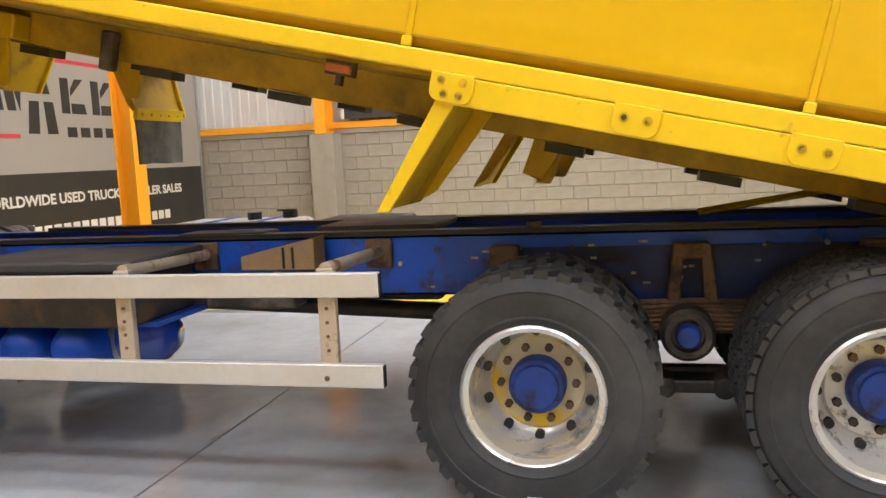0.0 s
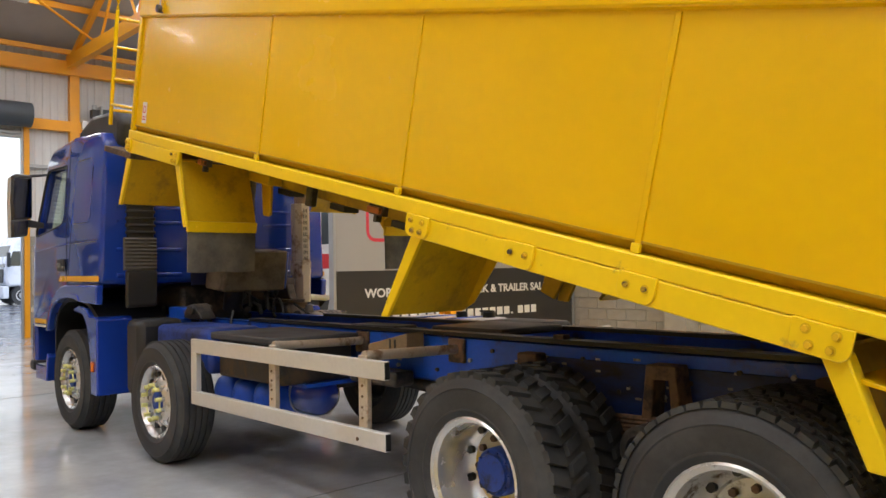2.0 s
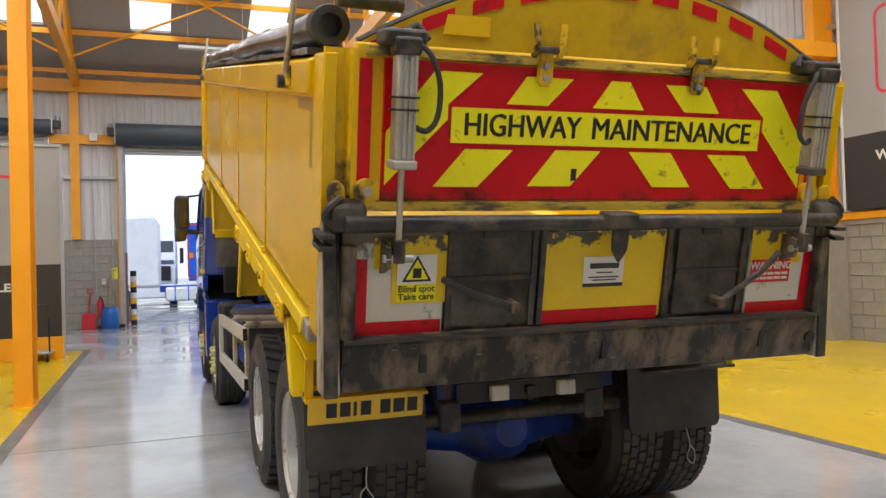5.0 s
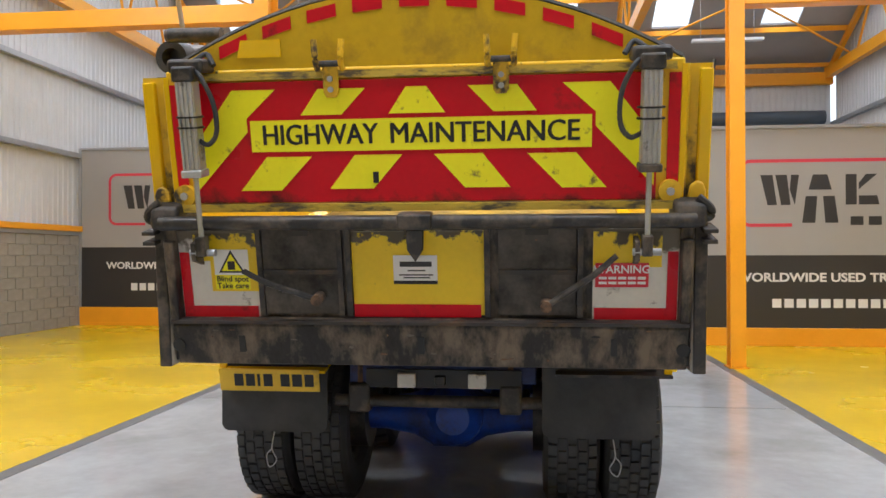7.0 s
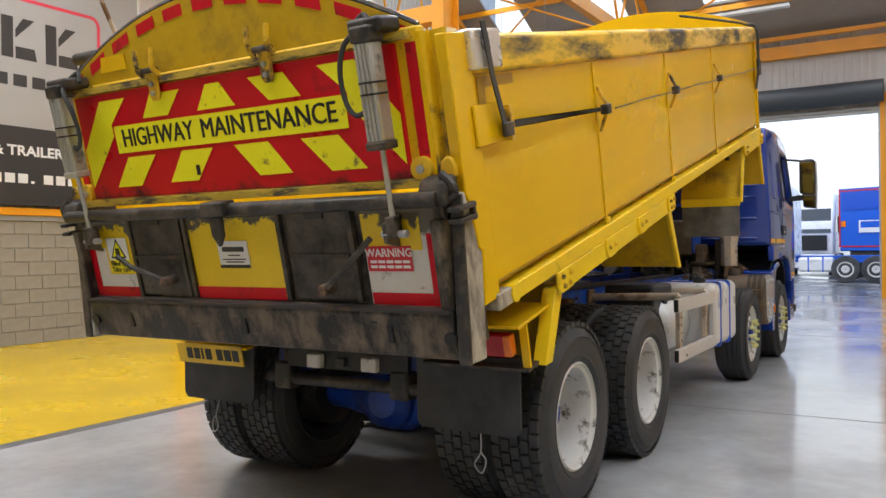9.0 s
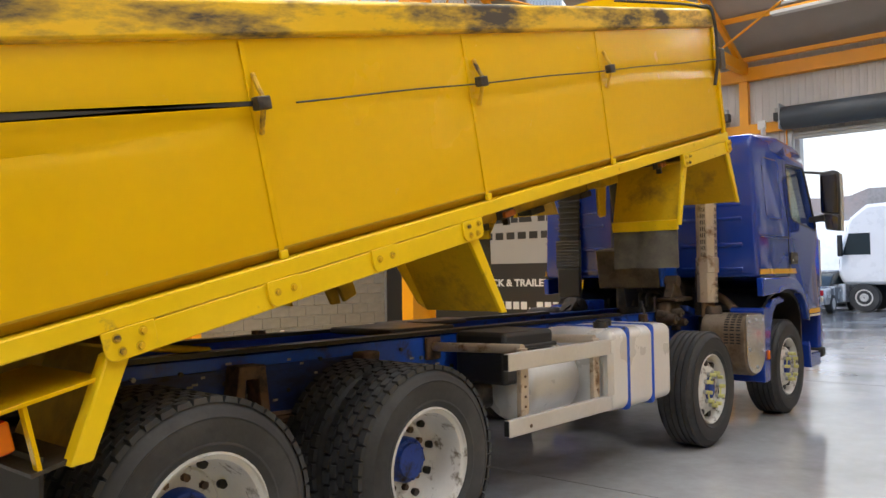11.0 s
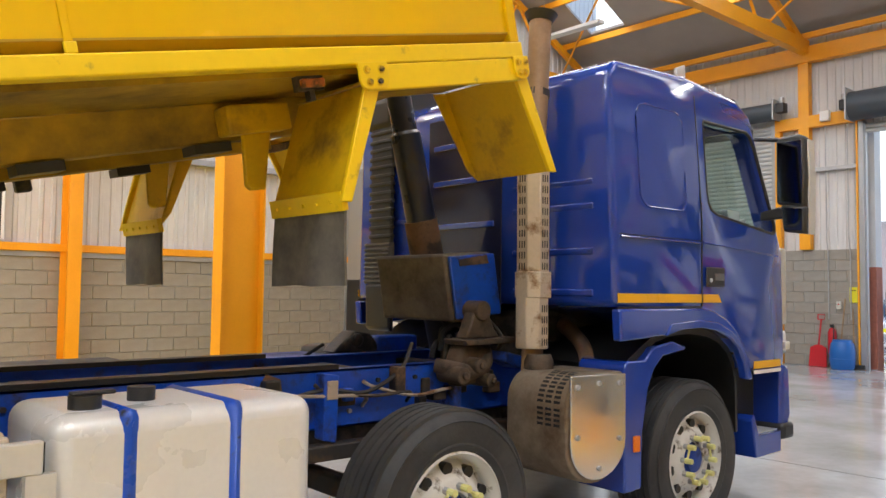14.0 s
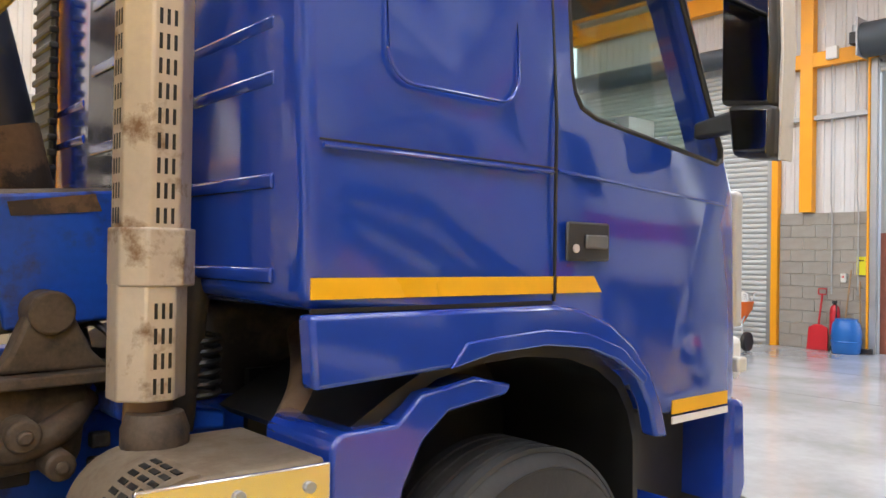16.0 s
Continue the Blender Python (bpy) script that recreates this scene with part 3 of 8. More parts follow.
    if rail:
        part("foot_rail", Geo().box(-0.03, w + 0.03, -0.04, 0.1, FLOOR, z0), ORANGE, t, "orange painted foot rail", bevel=0.008)
        part("frame", Geo().box(-0.05, 0.0, -0.03, 0.09, FLOOR, z1).box(w, w + 0.05, -0.03, 0.09, FLOOR, z1).box(-0.05, w + 0.05, -0.03, 0.09, z1, z1 + 0.05), GALV, t)
        for q in (0.4, w - 0.4):
            part("back_brace", Geo().cyl((q, 0.09, 2.4), (q, 1.1, FLOOR), 0.025, 8), GALV, t)
    else:
        part("edge_trim", Geo().box(-0.04, 0.0, -0.02, 0.08, z0, z1), WHITE_INK, t)
        part("edge_trim", Geo().box(w, w + 0.04, -0.02, 0.08, z0, z1), WHITE_INK, t)
    return t


# x in the sign runs along the reader's right hand
SG = "grey and charcoal sign with red emblem"
sign("sign_hoarding", pose(-7.2, 3.3, 0, 0, 0, 90), 5.9, 0.2, 3.5, 1.4, SG + " on a low rail")
sign("sign_hoarding", pose(-9.92, WL + 0.05, 0, 0, 0, 90), 5.9, 0.3, 3.72, 1.6, SG + " on a low rail")
sign("wall_sign", pose(-4.3, WR - 0.12, 0, 0, 0, 0), 6.4, 2.1, 6.0, 3.32, SG + " on the wall", False)
sign("wall_sign", pose(2.72, WL + 0.12, 0, 0, 0, 180), 6.4, 2.1, 6.0, 3.32, SG + " on the wall", False)

# ---------- the truck ----------
truck = thing("tipper_truck", "blue eight-wheel tipper truck with raised yellow body", "truck")
CHEV_YELLOW = mat("fluorescent_yellow_film", (0.88, 0.83, 0.012), 0.4, vary=0.05, spec=0.3, stain=(0.25, 0.2, 0.05), stain_amount=0.06, stain_scale=14)
CHEV_RED = mat("red_reflective_film", (0.56, 0.004, 0.014), 0.35, vary=0.09, spec=0.25, stain=(0.10, 0.015, 0.015), stain_amount=0.08, stain_scale=7, soft=0.08)
ARCH_YELLOW = mat("dusty_yellow_paint", (0.56, 0.36, 0.004), 0.5, vary=0.12, scale=2, spec=0.3, stain=(0.28, 0.18, 0.02), stain_amount=0.14, stain_scale=4, soft=0.12)
NAVY = mat("grimy_navy_frame", (0.008, 0.032, 0.17), 0.45, vary=0.3, stain=(0.026, 0.021, 0.018), stain_amount=0.42, stain_scale=4, soft=0.12, stretch=(0.6, 1, 1.4))
WORN_DOOR = mat("yellow_door_paint_worn_at_the_top", (0.80, 0.56, 0.006), 0.42, vary=0.08, stain=(0.10, 0.085, 0.06), stain_amount=-0.05, stain_scale=11, soft=0.03, wear=(2, 0.44, 0.55, 0.3))
WORN_WHITE = mat("white_door_paint_worn_at_the_top", (0.66, 0.64, 0.58), 0.5, vary=0.08, stain=(0.15, 0.13, 0.10), stain_amount=0.1, stain_scale=9, soft=0.04, wear=(2, 0.40, 0.55, 0.3))
SOOTY_RED = mat("red_film_sooty_along_the_foot", (0.56, 0.004, 0.014), 0.35, vary=0.09, spec=0.25, stain=(0.09, 0.018, 0.016), stain_amount=-0.12, stain_scale=6, soft=0.1, wear=(2, 0.75, 0.655, 0.24))
LEDGE = mat("scraped_ledge_paint", (0.60, 0.42, 0.05), 0.5, vary=0.15, stain=(0.10, 0.08, 0.05), stain_amount=0.42, stain_scale=9, soft=0.06, stretch=(1, 0.5, 2))
GRIME = mat("oily_black_steel", (0.020, 0.018, 0.017), 0.42, vary=0.4, bump=0.4, bump_scale=40, stain=(0.13, 0.105, 0.08), stain_amount=0.32, stain_scale=7, soft=0.10)
STREAKY = mat("streaked_sooty_steel", (0.026, 0.023, 0.02), 0.45, vary=0.5, scale=6, spec=0.35, bump=0.7, bump_scale=30, stain=(0.19, 0.15, 0.11), stain_amount=0.36, stain_scale=6.0, soft=0.09, stretch=(1, 1.3, 0.7))
WORN_PLATE = mat("bare_worn_steel", (0.44, 0.395, 0.32), 0.65, metal=0.1, vary=0.3, scale=6, bump=0.5, bump_scale=60, stain=(0.12, 0.10, 0.08), stain_amount=0.33, stain_scale=10, soft=0.12, stretch=(1.3, 1, 0.5))
# One dark gradient colours in both soot and the shade of the recess.
SOOT_SHADE_YELLOW = mat("yellow_paint_soot_and_shade_at_the_foot", (0.72, 0.46, 0.004), 0.4, vary=0.08, stain=(0.05, 0.04, 0.03), stain_amount=-0.05, stain_scale=9, soft=0.10, wear=(2, 0.98, 0.60, 0.36))
DULL_ALLOY = mat("dull_cast_alloy", (0.44, 0.44, 0.42), 0.42, metal=0.5, vary=0.15, stain=(0.16, 0.15, 0.13), stain_amount=0.14, stain_scale=9)
SOOT_DOOR = mat("sooty_grey_door", (0.085, 0.073, 0.058), 0.5, vary=0.4, scale=5, bump=0.4, bump_scale=30, stain=(0.018, 0.016, 0.015), stain_amount=0.46, stain_scale=4.5, soft=0.12)
AXLE_BLUE = mat("oily_blue_axle_paint", (0.008, 0.055, 0.36), 0.38, vary=0.25, stain=(0.03, 0.026, 0.022), stain_amount=0.28, stain_scale=5, soft=0.12)
BROWN = mat("oily_brown_casting", (0.105, 0.075, 0.052), 0.7, vary=0.35, scale=6, bump=0.6, bump_scale=30, stain=(0.03, 0.025, 0.022), stain_amount=0.3, stain_scale=8, soft=0.1)
SCUFFED = mat("scuffed_yellow_rail", (0.78, 0.50, 0.005), 0.35, vary=0.06, stain=(0.07, 0.062, 0.055), stain_amount=0.40, stain_scale=3.2, soft=0.07, stretch=(0.35, 1, 1.2))
WHITE_DIRTY = mat("dirty_white_paint", (0.62, 0.60, 0.54), 0.5, vary=0.1, stain=(0.16, 0.14, 0.11), stain_amount=0.25, stain_scale=9)
AMBER = mat("amber_lens", (0.75, 0.17, 0.008), 0.25, vary=0.05)
DULL_AMBER = mat("dirty_amber_lens", (0.42, 0.12, 0.012), 0.35, vary=0.2, stain=(0.12, 0.06, 0.02), stain_amount=0.35, stain_scale=14)
TAIL_RED = mat("red_lens", (0.36, 0.006, 0.010), 0.2, vary=0.1)
TARP = mat("black_tarpaulin", (0.026, 0.026, 0.028), 0.24, vary=0.3, bump=0.6, bump_scale=11, stretch=(0.5, 1, 1))
# Brownish yellow for the dull strips and the shade coloured onto the fold.
YELLOW_STRIP = mat("brownish_strip_yellow", (0.40, 0.235, 0.004), 0.45, vary=0.06)
CHROME = mat("polished_steel", (0.72, 0.70, 0.67), 0.17, metal=0.8, vary=0.06, rough_vary=0.08)
TAN_STEEL = mat("heat_stained_steel", (0.54, 0.46, 0.36), 0.5, metal=0.25, vary=0.12, stain=(0.22, 0.13, 0.07), stain_amount=0.25, stain_scale=5)
RUSTY = mat("rusty_steel", (0.16, 0.095, 0.055), 0.8, vary=0.3, bump=0.4, stain=(0.05, 0.035, 0.028), stain_amount=0.4, stain_scale=6)
INK = mat("black_ink", (0.012, 0.012, 0.012), 0.45, vary=0.1)
SILVER_TANK = mat("silver_tank_paint", (0.72, 0.72, 0.71), 0.32, metal=0.12, vary=0.06)
NUT_YELLOW = mat("pale_yellow_plastic", (0.66, 0.64, 0.25), 0.5, vary=0.08)
STRIPE = mat("amber_stripe_film", (0.80, 0.42, 0.008), 0.35, vary=0.04)
STRAP_BLUE = mat("blue_strap_paint", (0.010, 0.075, 0.48), 0.35, vary=0.12, stain=(0.03, 0.03, 0.03), stain_amount=0.12, stain_scale=14)
HUB_BLUE = mat("blue_hub_paint", (0.008, 0.048, 0.30), 0.4, vary=0.2, stain=(0.025, 0.022, 0.02), stain_amount=0.26, stain_scale=11, soft=0.1)


def glass_material(name, tint, rough=0.02):
    m = bpy.data.materials.new(name)
    m.use_nodes = True
    b = m.node_tree.nodes["Principled BSDF"]
    b.inputs["Base Color"].default_value = (*tint, 1)
    b.inputs["Roughness"].default_value = rough
    b.inputs["Transmission Weight"].default_value = 1.0
    b.inputs["IOR"].default_value = 1.45
    return m


GLASS = glass_material("tinted_glass", (0.72, 0.82, 0.78))

# ----- tipping body; u runs to the rear along the floor, v up from it -----
MB = pose(0, 0, 1.648, 0, 13.3, 0)
U0, U1, SIDE, TOP = -3.76, 2.80, 1.25, 1.20


arch = [(-SIDE + 0.03, 0.1), (SIDE - 0.03, 0.1)]
arch += [(y, TOP + 0.05 + 0.28 * (1 - (y / 1.22) ** 2)) for y in [1.22 - 2.44 * i / 16 for i in range(17)]]
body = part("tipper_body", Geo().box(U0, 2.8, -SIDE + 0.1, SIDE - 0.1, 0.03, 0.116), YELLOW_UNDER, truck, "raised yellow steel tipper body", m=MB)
part("headboard", Geo().prism(arch, U0, U0 + 0.04, "x"), YELLOW, body)


def side_sheet(s):
    """One pressed side: a sheet whose lower edge leans in over the rail, dented a little along its length."""
    rows = [(SIDE - 0.06, 0.118), (SIDE, 0.166)] + [(SIDE, 0.166 + (TOP - 0.166) * i / 36) for i in range(1, 37)]
    n, cols = len(rows), 64
    v, f = [], []
    for d in (0.0, 0.03):
        for k in range(cols + 1):
            u = U0 + (2.78 - U0) * k / cols
            for y, w in rows:
                q = 0.0045 * math.sin(u * 4.3 + 2.1 * w) * math.sin(3.3 * w + 0.4 * u) * (1 if 0.25 < w < 1.0 else 0)
                if s > 0:
                    q -= 0.011 * math.exp(-((w - 0.71 - 0.025 * math.sin(u * 2.1)) / 0.03) ** 2)
                v.append((u, s * (y - d + q), w))
    o = (cols + 1) * n
    for k in range(cols):
        for i in range(n - 1):
            p = k * n + i
            f += [(p, p + n, p + n + 1, p + 1), (o + p, o + p + 1, o + p + n + 1, o + p + n)]
        for i in (0, n - 1):
            p = k * n + i
            f.append((p, p + n, o + p + n, o + p))
    return Geo().add(v, f)


for s in (-1, 1):
    def sy(a, b):
        return sorted((s * a, s * b))
    part("side_sheet", side_sheet(s), YELLOW, body, smooth=25)
    # The leaning fold's shade is coloured in with this brownish strip.
    strip = [(s * 1.206, 0.124), (s * 1.2555, 0.164), (s * 1.2555, 0.172), (s * 1.249, 0.172), (s * 1.19, 0.124)]
    part("edge_strip", Geo().prism(strip, U0 + 0.03, 2.66, "x"), YELLOW_STRIP, body, "brownish strip carrying the shade of the leaning fold")
    y0, y1 = sy(1.19, 1.275)
    part("lower_rail", Geo().box(U0 - 0.04, 2.57, y0, y1, 0.045, 0.122), YELLOW_BRIGHT, body, bevel=0.008)
    part("rail_end", Geo().cyl((2.545, s * 1.19, 0.084), (2.545, s * 1.281, 0.084), 0.042, 20), YELLOW_BRIGHT, body)
    part("bare_rail_end", Geo().box(2.57, 2.70, *sy(1.19, 1.273), 0.045, 0.12), WORN_PLATE, body, "bare end of the lower rail", bevel=0.008)
    y0, y1 = sy(1.22, 1.285)
    part("top_rail", Geo().prism([(y0 if s > 0 else y1, 1.035), (y1 if s > 0 else y0, 1.05), (y1 if s > 0 else y0, 1.19), (y0 if s > 0 else y1, 1.215)], U0, 2.66, "x"),
         YELLOW if s < 0 else SCUFFED, body, "" if s < 0 else "yellow top rail with black scuff marks", bevel=0.012)
    # welded seams between the side sheets
    for u in (-1.68, -0.21, 1.255):
        y0, y1 = sy(1.249, 1.258)
        part("side_seam", Geo().box(u - 0.014, u + 0.014, y0, y1, 0.15, 1.035), YELLOW, body, bevel=0.003)
        y0, y1 = sy(1.25, 1.272)
        part("seam_foot", Geo().box(u - 0.02, u + 0.02, y0, y1, 0.122, 0.16), YELLOW_BRIGHT, body, bevel=0.004)
    y0, y1 = sy(1.235, 1.268)
    part("front_edge", Geo().box(U0 - 0.03, U0 + 0.03, y0, y1, 0.122, 1.2), YELLOW, body, bevel=0.006)
    # broad plate and folded posts at the rear corner
    tear = [(2.80, 0.10), (2.765, 0.335), (2.79, 0.345), (2.797, 0.40), (2.815, 0.47), (2.822, 0.52), (2.848, 0.585)]
    part("rear_plate", Geo().prism([(2.66, 0.10)] + tear + [(2.848, 1.215), (2.66, 1.215)], *sy(1.205, 1.26)), YELLOW, body, bevel=0.007)
    # Recess shade is part of this fold's colour, along with real soot.
    part("rear_fold", Geo().prism([(2.66, s * 1.205), (2.835, s * 1.258), (2.848, s * 1.250), (2.818, s * 1.208), (2.812, s * 1.168), (2.845, s * 1.16), (2.858, s * 1.15), (2.858, s * 1.13), (2.66, s * 1.13)], 0.60, 1.235, "z"),
         SOOT_SHADE_YELLOW, body, "folded yellow corner post, soot and recess shade coloured at the foot", smooth=20)
    # bare post below the torn paint edge, and the mottled strip beside the door
    foot = [(2.835, -0.12), (2.965, -0.10), (2.87, 0.60), (2.852, 0.592)]
    part("wear_plate", Geo().prism(foot + [(p, q) for p, q in tear[:0:-1]], *sy(1.19, 1.258)), WORN_PLATE, body, "bare worn steel corner plate", bevel=0.012)
    part("corner_edge", Geo().prism([(2.955, -0.105), (2.975, -0.10), (2.882, 0.59), (2.862, 0.59)], *sy(1.20, 1.256)), GRIME, body, bevel=0.006)
    part("corner_post", Geo().prism([(2.70, -0.08), (2.93, -0.08), (2.84, 0.60), (2.70, 0.60)], *sy(1.12, 1.20)), GRIME, body)
    part("corner_cover", Geo().prism([(2.962, s * 1.138), (2.962, s * 1.18), (2.94, s * 1.192), (2.86, s * 1.19), (2.86, s * 1.138)], 0.125, 0.50, "z"), STREAKY, body, "mottled steel corner cover", bevel=0.008)
    part("hinge_block", Geo().prism([(2.852, 0.56), (2.955, 0.55), (2.965, 0.60), (2.94, 0.66), (2.855, 0.675)], *sy(1.10, 1.238)), GRIME, body, bevel=0.018)
    part("hinge_flap", Geo().prism([(s * 1.165, 0.655), (s * 1.24, 0.655), (s * 1.243, 0.70), (s * 1.228, 0.735), (s * 1.20, 0.742), (s * 1.175, 0.72)], 2.85, 2.875, "x"), YELLOW_WORN, body, bevel=0.008)
    for v in (0.537, 0.49):
        y0, y1 = sy(1.225, 1.285)
        part("hinge_bar", Geo().box(2.815, 2.955, y0, y1, v - 0.009, v + 0.009), DARK, body, bevel=0.003)
    y0, y1 = sy(1.2, 1.282)
    part("hinge_lug", Geo().box(2.815, 2.835, y0, y1, 0.475, 0.55), DARK, body, bevel=0.004)
    # flat brownish strips beside the rear corner
    y0, y1 = sy(1.249, 1.2535)
    part("dull_strip", Geo().box(2.57, 2.632, y0, y1, 0.76, 1.034), YELLOW_STRIP, body, "flat dull brownish strip")
    part("dull_strip", Geo().box(2.29, 2.57, y0, y1, 0.988, 1.034), YELLOW_STRIP, body, "flat dull brownish strip")
    # underside runners with rubber pads
    y0, y1 = sy(0.40, 0.56)
    part("runner", Geo().prism([(y0, 0.03), (y1, 0.03), (y1 - 0.03 if s > 0 else y1, -0.145), (y0 if s > 0 else y0 + 0.03, -0.145)], -3.3, 2.2, "x"), YELLOW_UNDER, body, "deep yellow floor runner with brown blotches", bevel=0.008)
    for u in (-2.45, -1.72, -1.0, -0.32, 0.4, 1.1, 1.75):
        y0, y1 = sy(0.42, 0.55)
        part("rubber_pad", Geo().box(u - 0.09, u + 0.09, y0, y1, -0.19, -0.147), BLACK, body)
    # side marker lamps under the rail
    for u in (-2.62, -0.5):
        y0, y1 = sy(1.12, 1.16)
        part("marker_bracket", Geo().box(u - 0.062, u + 0.062, y0, y1, -0.03, 0.03).box(u - 0.012, u + 0.012, y0, y1, -0.07, -0.03), GRIME, body)
        y0, y1 = sy(1.16, 1.185)
        part("marker_lamp", Geo().box(u - 0.055, u + 0.055, y0, y1, -0.02, 0.016), DULL_AMBER, body, "dull amber side marker lamp", bevel=0.006)
    # lower angle rail with bolted plates, front and rear
    for a, b in ((-3.80, -2.82), (-0.02, 2.02)):
        y0, y1 = sy(1.235, 1.275)
        part("guard_rail", Geo().box(a, b, y0, y1, -0.065, 0.0435), YELLOW_BRIGHT, body, bevel=0.006)
    for u, w in ((-3.76, 0.05), (-2.85, 0.075), (0.0, 0.085), (0.69, 0.085), (1.30, 0.085), (2.0, 0.10)):
        y0, y1 = sy(1.275, 1.29)
        n = 6
        pts = [(u - w, 0.05), (u + w, 0.05), (u + w, -0.02)] + [(u + w - 0.04 + 0.04 * math.cos(radians(-90 * i / 4)), -0.02 + 0.04 * math.sin(radians(-90 * i / 4))) for i in range(1, 5)]
        pts += [(u - w + 0.04 - 0.04 * math.sin(radians(90 * i / 4)), -0.02 - 0.04 * math.cos(radians(90 * i / 4))) for i in range(0, 4)] + [(u - w, -0.02)]
        pl = part("bolted_plate", Geo().prism(pts, y0, y1), YELLOW_BRIGHT, body, bevel=0.003)
        bolts = ((-0.5, 0.0), (0.5, 0.0)) if abs(u - 1) < 0.4 else ((-0.5, 0.02), (0.5, 0.02), (-0.3, -0.03), (0.4, -0.03))
        for du, dv in bolts:
            part("bolt", Geo().cyl((u + du * w, s * 1.287, dv), (u + du * w, s * 1.291, dv), 0.018, 12), YELLOW_DULL, body)
            part("bolt", Geo().cyl((u + du * w, s * 1.287, dv), (u + du * w, s * 1.303, dv), 0.0115, 6), YELLOW_WORN, body)

    # mudguard panels: a bright outer edge and a sheet that runs inwards
    def guard(ua, va, ub, vb, inner, curl, name):
        d = Vector((ub - ua, vb - va))
        n = Vector((d.y, -d.x)).normalized() * 0.008
        sheet = Geo()
        sheet.prism([(ua - n.x, va - n.y), (ub - n.x, vb - n.y), (ub + n.x, vb + n.y), (ua + n.x, va + n.y)], s * 1.24, s * inner)
        k = Vector((curl, 0))
        sheet.prism([(ua, va), (ua + k.x, va), (ub + k.x * 0.7, vb + 0.06), (ub, vb)], s * (inner), s * (inner - 0.01))
        pnl = part(name, sheet, YELLOW_DULL, body, "grimy yellow mudguard sheet", bevel=0.004)
        e = Geo().prism([(ua - 0.03, va), (ua + 0.05, va), (ub + 0.035, vb), (ub - 0.015, vb - 0.01)], s * 1.238, s * 1.262)
        part("guard_edge", e, YELLOW_BRIGHT, body, bevel=0.004)
        return pnl
    guard(-3.78, -0.03, -3.92, -0.53, 0.70, 0.09, "front_guard")
    guard(-2.87, -0.03, -2.635, -0.49, 0.66, -0.10, "mid_guard")
    guard(-0.02, -0.03, -0.20, -0.52, 0.66, 0.10, "rear_guard")
    y0, y1 = sy(0.66, 1.235)
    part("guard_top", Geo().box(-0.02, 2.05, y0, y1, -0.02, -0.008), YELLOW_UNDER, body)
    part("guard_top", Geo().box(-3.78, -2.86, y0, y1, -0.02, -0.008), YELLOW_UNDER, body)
    # bolted strip and rubber flap below the middle guard
    y0, y1 = sy(0.66, 1.235)
    fl = part("flap_strip", Geo().box(-2.645, -2.615, y0, y1, -0.53, -0.45), YELLOW_BRIGHT, body)
    for i in range(5):
        part("bolt", Geo().cyl((-2.615, s * (0.72 + 0.11 * i), -0.49), (-2.606, s * (0.72 + 0.11 * i), -0.49), 0.009, 8), YELLOW_BRIGHT, body)
    flap, nf = Geo(), 10
    pts = []
    for v, du in ((-0.52, 0.0), (-0.64, 0.03), (-0.74, 0.052), (-0.83, 0.07)):
        for d in (0.0, 0.012):
            pts.append([(-2.64 + du + d + 0.012 * (v + 0.52) / -0.3 * math.sin(i * 1.1 + s), s * (0.665 + 0.0565 * i), v) for i in range(nf + 1)])
    verts = [p for row in pts for p in row]
    m_ = nf + 1
    faces = []
    for r in range(3):
        for i in range(nf):
            for d, flip in ((0, False), (1, True)):
                p, q = (2 * r + d) * m_ + i, (2 * r + 2 + d) * m_ + i
                faces.append((p, q, q + 1, p + 1) if flip else (p, p + 1, q + 1, q))
    for r in (0, 3):
        for i in range(nf):
            p = 2 * r * m_ + i
            faces.append((p, p + 1, p + 1 + m_, p + m_))
    for i in (0, nf):
        for r in range(3):
            p = 2 * r * m_ + i
            faces.append((p, p + m_, p + 3 * m_, p + 2 * m_))
    flap.add(verts, faces)
    part("rubber_flap", flap, RUBBER_FLAP, body, "dusty grey rubber flap", smooth=60)
    # leg, shelf, tail lamp, plate and flap at the back
    part("rear_leg", Geo().prism([(1.98, -0.03), (2.08, -0.03), (2.29, -0.36), (2.21, -0.37)], s * 1.185, s * 1.262), YELLOW_BRIGHT, body, bevel=0.008)
    part("leg_sheet", Geo().prism([(1.98, -0.03), (2.0, -0.03), (2.23, -0.36), (2.21, -0.37)], s * 1.18, s * 0.62), YELLOW_UNDER, body)
    y0, y1 = sy(0.62, 1.235)
    part("shelf", Geo().prism([(2.10, -0.10), (2.48, -0.10), (2.48, -0.115), (2.10, -0.115)], y0, y1), YELLOW, body, bevel=0.003)
    part("shelf_brace", Geo().box(2.36, 2.375, s * 1.2 - 0.02, s * 1.2 + 0.02, -0.34, -0.11), YELLOW, body)
    y0, y1 = sy(0.62, 1.22)
    part("lower_shelf", Geo().box(2.22, 2.40, y0, y1, -0.355, -0.34), YELLOW if s < 0 else GRIME, body)
    part("tail_lamp", Geo().box(2.41, 2.46, *sy(0.82, 1.17), -0.265, -0.15), TAIL_RED, body, "red and amber tail lamp", bevel=0.012)
    part("amber_lens", Geo().box(2.407, 2.464, *sy(1.13, 1.174), -0.261, -0.154), AMBER, body, bevel=0.01)
    part("clear_lens", Geo().box(2.452, 2.465, *sy(0.86, 0.96), -0.25, -0.17), WHITE_DIRTY, body, bevel=0.004)
    # hanging prop brackets
    part("prop_bracket", Geo().box(-2.80, -2.48, *sy(0.55, 0.68), -0.13, 0.0), YELLOW_DULL, body, bevel=0.012)
